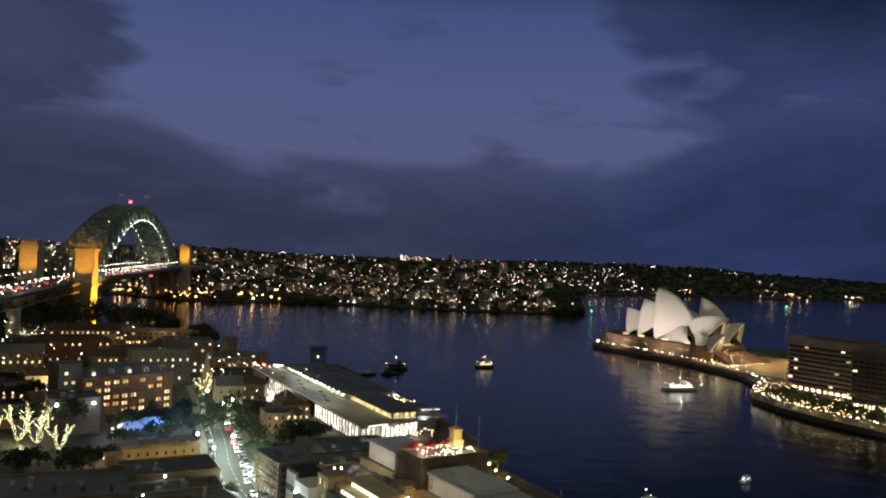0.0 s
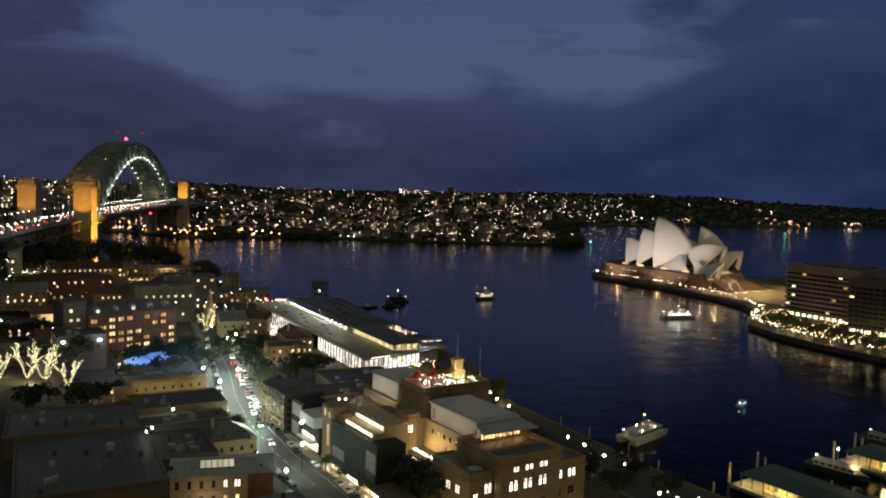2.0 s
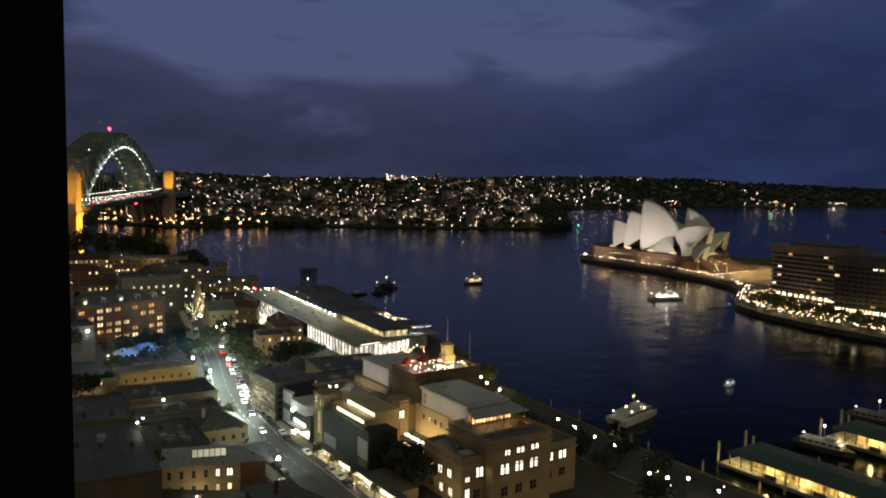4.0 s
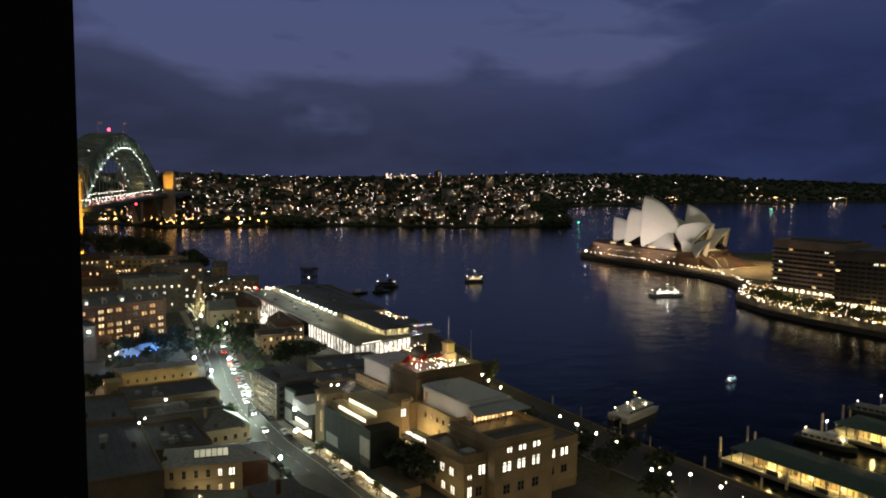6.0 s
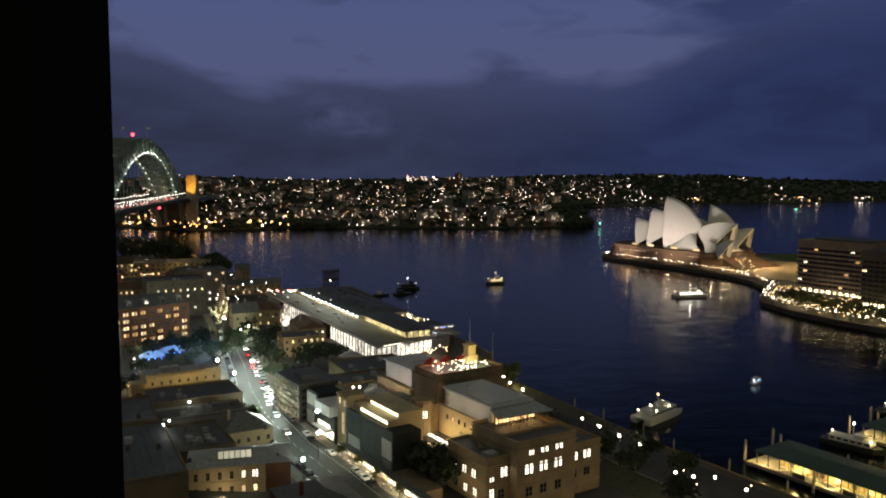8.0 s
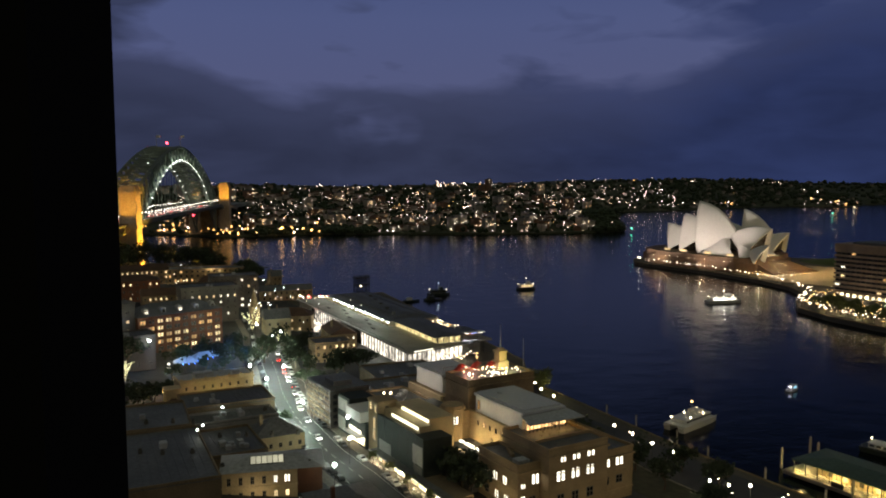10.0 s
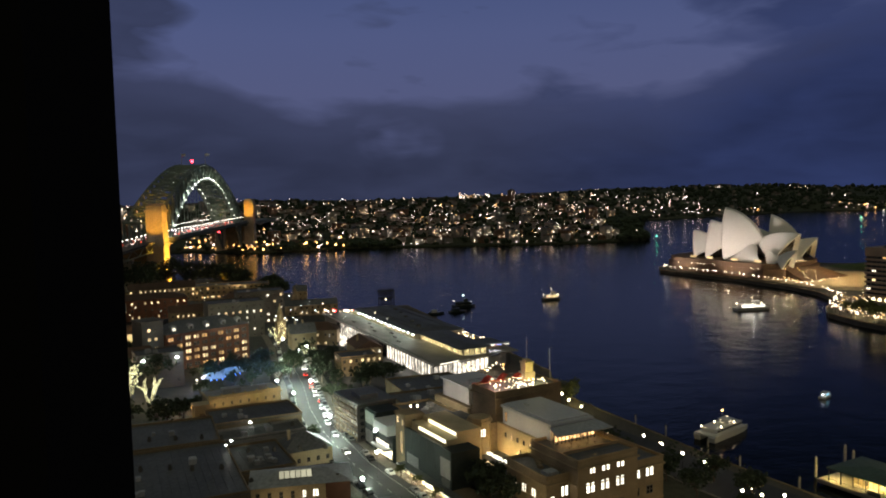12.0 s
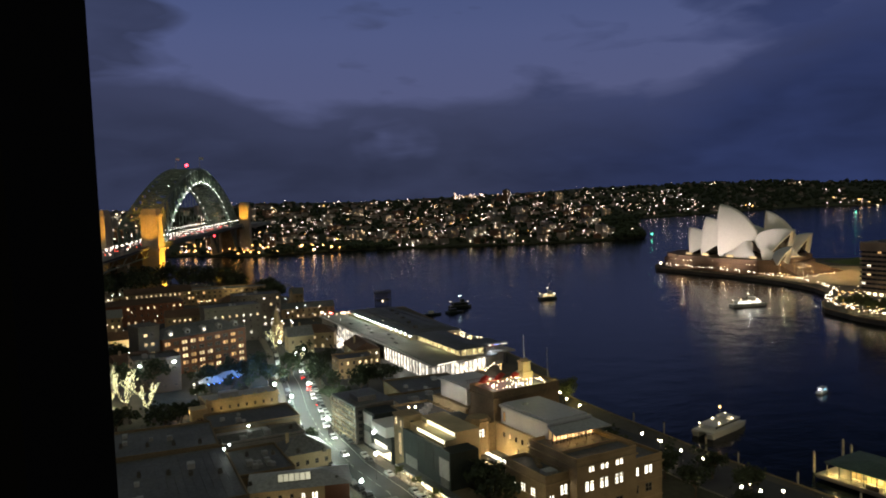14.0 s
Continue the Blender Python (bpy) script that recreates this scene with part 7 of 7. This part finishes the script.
g.s = [0] * len(g.f)
solid("garden_mound", g, [mat("night_lawn", (0.06, 0.085, 0.03), 0.95, vary=0.4, grain=0.6)], "dark grassed garden mound behind the forecourt", "lawn", "structure", smooth=True)
point_lamp(775, 500, 9, 2500, (1.0, 0.85, 0.42), 0.5)
rng = random.Random(18)
for i in range(26):
    u = i / 25 * 3.3
    j = min(int(u), 4)
    (ax, ay), (bx, by) = EAST[j], EAST[j + 1]
    h = u - j
    L = math.hypot(bx - ax, by - ay)
    inland = 12 + (i * 7 % 4) * 5
    x, yy = ax + (bx - ax) * h + (by - ay) / L * inland, ay + (by - ay) * h - (bx - ax) / L * inland
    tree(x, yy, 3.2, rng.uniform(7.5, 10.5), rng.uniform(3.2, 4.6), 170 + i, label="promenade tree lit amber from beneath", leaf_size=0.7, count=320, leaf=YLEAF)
    if i % 2 == 0 and i < 22:
        point_lamp(x - 2.0, yy - 2, 4.4, 560, (1.0, 0.82, 0.36), 0.8)


def quay_apartments(x0, y0, x1, y1, z1, heading, label, seed, rows):
    t = thing("quay_apartments", label, "apartment building", (x0, y0, 3.2), heading)
    m = PLACE[t] @ Matrix.Translation((0, 0, -3.2))
    w, d = x1 - x0, y1 - y0
    part("wall", Geo(m).box(0.8, 0.8, 3.2, w - 0.8, d - 0.8, z1 - 6.6), APART_DARK, t)
    top = z1 - 6.5
    part("roof", Geo(m).box(-0.9, -0.9, top, w + 0.2, d + 0.2, z1), APART if seed == 3 else APART_DARK, t, "blank attic storey")
    part("roof_plant", Geo(m).box(3, 3, z1 + 0.003, w - 6, d - 12, z1 + 1.8), ROOF, t)
    rng = random.Random(seed)
    h = (top - 6.4) / rows
    for j in range(rows):
        part("balcony_front", Geo(m).box(-1.0, -1.0, 6.4 + j * h, w + 0.2, d + 0.2, 6.4 + j * h + h * 0.45), APART if seed == 3 else APART_DARK, t)
    n = int(d / 4)
    for j in range(rows):
        for i in range(n):
            q = m @ Vector((0.78, (i + 0.5) * d / n, 6.5 + j * h + h * 0.45))
            window(t, rng.choice(("warm", "white", "orange")) if rng.random() < 0.07 else "plain", q.x, q.y, q.z, 3.2, h * 0.5, -90 - heading)
        for i in range(int(w / 4)):
            q = m @ Vector(((i + 0.5) * w / int(w / 4), 0.78, 6.5 + j * h + h * 0.45))
            window(t, rng.choice(("warm", "white")) if rng.random() < 0.08 else "plain", q.x, q.y, q.z, 3.2, h * 0.5, -heading)
    for i in range(int(d / 5)):
        part("colonnade_column", Geo(m).tube((-2.6, 2 + i * 5, 3.2), 0.5, (-2.6, 2 + i * 5, 6.4), 0.5, 10), STONE, t)
    part("colonnade_roof", Geo(m).box(-3.4, -0.9, 6.1, -1.003, d, 6.7), STONE, t)
    for i in range(int(d / 5)):
        part("shopfront", Geo(m).box(0.55, 1 + i * 5, 3.4, 0.78, 4.6 + i * 5, 5.9), GLOW_SHOP, t, "glowing cafe front under the colonnade")


quay_apartments(590, 272, 625, 330.5, 44, 0, "bronze balconied apartment block above the colonnade", 3, 9)
quay_apartments(566, 200, 616, 262, 42, -8, "dark balconied apartment block beside the quay", 4, 9)
quay_apartments(548, 120, 600, 195, 48, -6, "dark apartment block with few lit rooms", 5, 10)
point_lamp(580, 296, 6, 1300, WARM, 0.5)
point_lamp(553, 235, 6, 1200, (1, 0.85, 0.4), 0.5)
point_lamp(545, 200, 6, 1200, (1, 0.85, 0.4), 0.5)

# ---- far shore: buildings, woods, lights ----
rng = random.Random(77)
AP_WALL = [mat("far_brick_wall", (0.20, 0.12, 0.08), 0.9, vary=0.2, grain=1), mat("far_render_wall", (0.36, 0.32, 0.27), 0.9, vary=0.2, grain=1), mat("far_concrete_wall", (0.26, 0.24, 0.22), 0.9, vary=0.2, grain=1)]
far_n = 0
for i in range(210):
    near = i < 70
    u, v = (rng.uniform(0.34, 0.93), rng.uniform(16, 95)) if near else (rng.uniform(0.02, 0.97), rng.uniform(60, 620))
    if u > 0.86 and v < 80:
        continue
    x, y, z = hill_a(u, v)
    w, d, h = rng.uniform(12, 22), rng.uniform(10, 16), rng.choice((9, 12, 12, 15, 18, 24)) if near else rng.choice((7, 8, 10, 14, 20, 34 if rng.random() < 0.25 else 12))
    hd = rng.uniform(-25, 35)
    t = thing("apartment_house", rng.choice(("far brick apartment house with a few lit windows", "far rendered apartment house above the harbour", "far flat-block with lit rooms on the ridge")), "apartment building", (x, y, z - 3), hd, group="far shore houses")
    m = PLACE[t]
    wm = rng.choice(AP_WALL)
    part("wall", Geo(m).box(-w / 2, -d / 2, -4, w / 2, d / 2, h), wm, t)
    if h < 16:
        part("roof", Geo(m).hip(-w / 2, -d / 2, w / 2, d / 2, h + 0.003, 3, 0.6), TILE, t)
    else:
        part("roof", Geo(m).box(-w / 2 - 0.3, -d / 2 - 0.3, h + 0.003, w / 2 + 0.3, d / 2 + 0.3, h + 0.8).box(-2, -2, h + 0.8, 3, 2, h + 3.5), ROOF, t)
    nf, nc = int(h / 3), int(w / 3.4)
    kinds = rng.choice((("farwarm",), ("farwarm", "farwhite"), ("farwhite",), ("orange", "farwarm")))
    for a in range(nc):
        for b in range(nf):
            if rng.random() < (0.30 if near else 0.22):
                q = m @ Vector((-w / 2 + (a + 0.5) * w / nc, -d / 2, b * 3 + 0.9))
                window(t, rng.choice(kinds), q.x, q.y, q.z, 1.7, 1.7, -hd)
for i in range(14):
    x, y, w, h = 120 + i * 13 + rng.uniform(-4, 4), 1560 + rng.uniform(0, 130), rng.uniform(14, 20), rng.uniform(30, 62)
    t = thing("apartment_tower", "far pale apartment tower with many lit rooms", "apartment building", (x, y, 18), rng.uniform(-15, 20), group="far shore towers")
    m = PLACE[t]
    part("wall", Geo(m).box(-w / 2, -7, -6, w / 2, 7, h), AP_WALL[1 + i % 2], t)
    part("roof", Geo(m).box(-w / 2 - 0.3, -7.3, h + 0.003, w / 2 + 0.3, 7.3, h + 0.8).box(-2.5, -2, h + 0.8, 3, 2, h + 4), ROOF, t)
    hd = math.degrees(m.to_euler().z)
    for b in range(int(h / 4)):
        for a in range(4):
            if rng.random() < 0.45:
                q = m @ Vector((-w / 2 + (a + 0.5) * w / 4, -7, b * 4 + 1.2))
                window(t, rng.choice(("farwarm", "farwhite", "farwhite")), q.x, q.y, q.z, 2.4, 2.0, hd)
woods = Geo()
for i in range(3600):
    if i < 2300:
        u, v = rng.uniform(0.0, 1.0), rng.uniform(3, 760)
        if i < 420:
            u, v = rng.uniform(0.86, 0.995), rng.uniform(2, 130)
        elif i < 620:
            u, v = rng.uniform(0.41, 0.53), rng.uniform(2, 40)
        x, y, z = hill_a(u, v)
        r = rng.uniform(5, 10)
    else:
        u, v = rng.uniform(0, 1), rng.uniform(2, 560)
        x, y, z = hill_b(u, v)
        r = rng.uniform(6, 13)
    if i < 420:
        z += 16 * step(0, 60, v) * (1 - abs(u - 0.92) * 9) if abs(u - 0.92) < 0.11 else 0
    for k in range(3):
        woods.ball((x + rng.gauss(0, r * 0.5), y + rng.gauss(0, r * 0.5), z + r * rng.uniform(0.1, 0.7)), r * rng.uniform(0.4, 0.75), 0, 3, 5, rng.uniform(0.7, 1.1))
solid("far_woods", woods, LEAF, "dark wooded slopes of the far shore", "woods", "stuff")
houses = Geo()
for i in range(520):
    u, v = rng.random(), rng.uniform(30, 700)
    x, y, z = hill_b(u, v) if i % 3 == 0 else hill_a(u, v)
    w, d, h = rng.uniform(9, 16), rng.uniform(8, 12), rng.uniform(5, 9)
    houses.box(x - w / 2, y - d / 2, z - 4, x + w / 2, y + d / 2, z + h)
    houses.hip(x - w / 2, y - d / 2, x + w / 2, y + d / 2, z + h + 0.003, 3, 0.6, 1)
solid("far_houses", houses, [AP_WALL[1], TILE], "small houses scattered over the far slopes", "houses", "stuff")
lights = [Geo(), Geo(), Geo()]
terraces = [(rng.uniform(0.0, 0.97), 20 + 660 * rng.random() ** 1.3, rng.choice((0, 1, 1, 2))) for _ in range(95)]
for i in range(1900):
    if i < 1300:
        u, v = rng.uniform(0.0, 0.98), 20 + 680 * rng.random() ** 1.25
        if i % 3:
            tu, tv, tk = rng.choice(terraces)
            u, v = min(0.98, max(0.0, tu + rng.gauss(0, 0.011))), max(12, tv + rng.gauss(0, 7))
        x, y, z = hill_a(u, v)
    else:
        u, v = rng.random() ** 5.0 * 0.34, 20 + 560 * rng.random() ** 0.9
        x, y, z = hill_b(u, v)
    k = 2 if rng.random() < (0.5 if u < 0.42 and v < 90 and i < 1300 else 0.10) else rng.choice((0, 1, 1))
    lights[k].dot((x, y, z + rng.uniform(5, 14)), rng.choice((0.5, 0.6, 0.6, 0.8, 1.1)) * (1 if i < 1300 else 1.4))
for i in range(18):
    u = rng.uniform(0.25, 0.97)
    x, y, z = hill_a(u, rng.uniform(1, 8))
    lights[2 if u < 0.45 else rng.choice((0, 1))].dot((x, y, 6), rng.uniform(0.7, 1.3))
for i in range(60):
    x, y, z = hill_a(rng.uniform(0.30, 0.475), rng.uniform(1, 70))
    lights[rng.choice((2, 2, 1))].dot((x, y, z + 5), rng.uniform(0.8, 1.7))
for i in range(32):
    f = rng.random()
    lights[rng.choice((2, 2, 2, 1))].dot((232 + 290 * f + rng.gauss(0, 6), 1348 - 140 * step(0.25, 0.42, f) + rng.gauss(0, 5), rng.uniform(6, 15)), rng.uniform(0.9, 1.9))
for i in range(230):
    x, y, z = hill_b(rng.uniform(0.10, 0.34), 8 + 420 * rng.random() ** 1.3)
    lights[rng.choice((0, 1, 1, 1))].dot((x, y, z + rng.uniform(5, 14)), rng.choice((0.9, 1.2, 1.5, 1.9)))
for cu, cv, n, su, sv in ((0.415, 470, 9, 0.008, 30), (0.47, 330, 3, 0.004, 20), (0.40, 30, 16, 0.012, 14), (0.57, 430, 9, 0.012, 25), (0.60, 250, 6, 0.012, 30), (0.585, 40, 22, 0.022, 35), (0.655, 20, 3, 0.004, 10), (0.74, 10, 8, 0.006, 6)):
    for i in range(n):
        x, y, z = hill_b(cu + rng.gauss(0, su), max(3, cv + rng.gauss(0, sv)))
        lights[rng.choice((0, 1, 1, 2) if cv < 60 else (0, 1, 1))].dot((x, y, z + rng.uniform(7, 12)), rng.uniform(1.0, 2.3))
for geo, mt, lab in zip(lights, (FAR_WARM, FAR_WHITE, FAR_AMBER), ("warm", "white", "amber")):
    solid("far_lights", geo, mt, f"countless tiny {lab} house and street lights of the far shore", "lights", "stuff")
# channel marks, island fort
t = thing("channel_beacon", "green-lit channel beacon on a pile off the point", "beacon", (1018, 990, 0))
part("pile", Geo().tube((1018, 990, -3), 0.8, (1018, 990, 5), 0.7, 8), DARKSTEEL, t)
part("lamp", Geo().ball((1018, 990, 6), 1.3, 0, 4, 6), BULB_GREEN, t)
t = thing("island_fort", "small stone island fort with a round tower", "fort", (1606, 718, 0))
part("rock", Geo().prism([(1570, 700), (1600, 690), (1640, 705), (1650, 735), (1600, 745), (1572, 730)], -2, 4), STONE_DARK, t)
part("round_tower", Geo().tube((1590, 715, 4), 8, (1590, 715, 17), 7.4, 16).tube((1590, 715, 17), 7.9, (1590, 715, 18.5), 7.9, 16), STONE, t)
part("barracks", Geo().box(1600, 710, 4, 1640, 722, 10).hip(1600, 710, 1640, 722, 10.003, 3, 0.5), STONE, t)
part("lamp", Geo().ball((1586, 705, 9), 1.3, 0, 4, 6), BULB_GREEN, t)
for x, y, c in ((2350, 1400, BULB), (2560, 1380, BULB), (1900, 1180, BULB_GREEN)):
    t = thing("far_boat", "small boat with a riding light far down the harbour", "boat", (x, y, 0), 80)
    part("hull", hull(16, 5, 1.6, PLACE[t]), HULLW, t)
    part("cabin", Geo(PLACE[t]).box(-1.8, -4, 1.6, 1.8, 2, 4), HULLW, t)
    part("riding_light", Geo(PLACE[t]).ball((0, 0, 6), 1.3, 0, 4, 6), c, t)
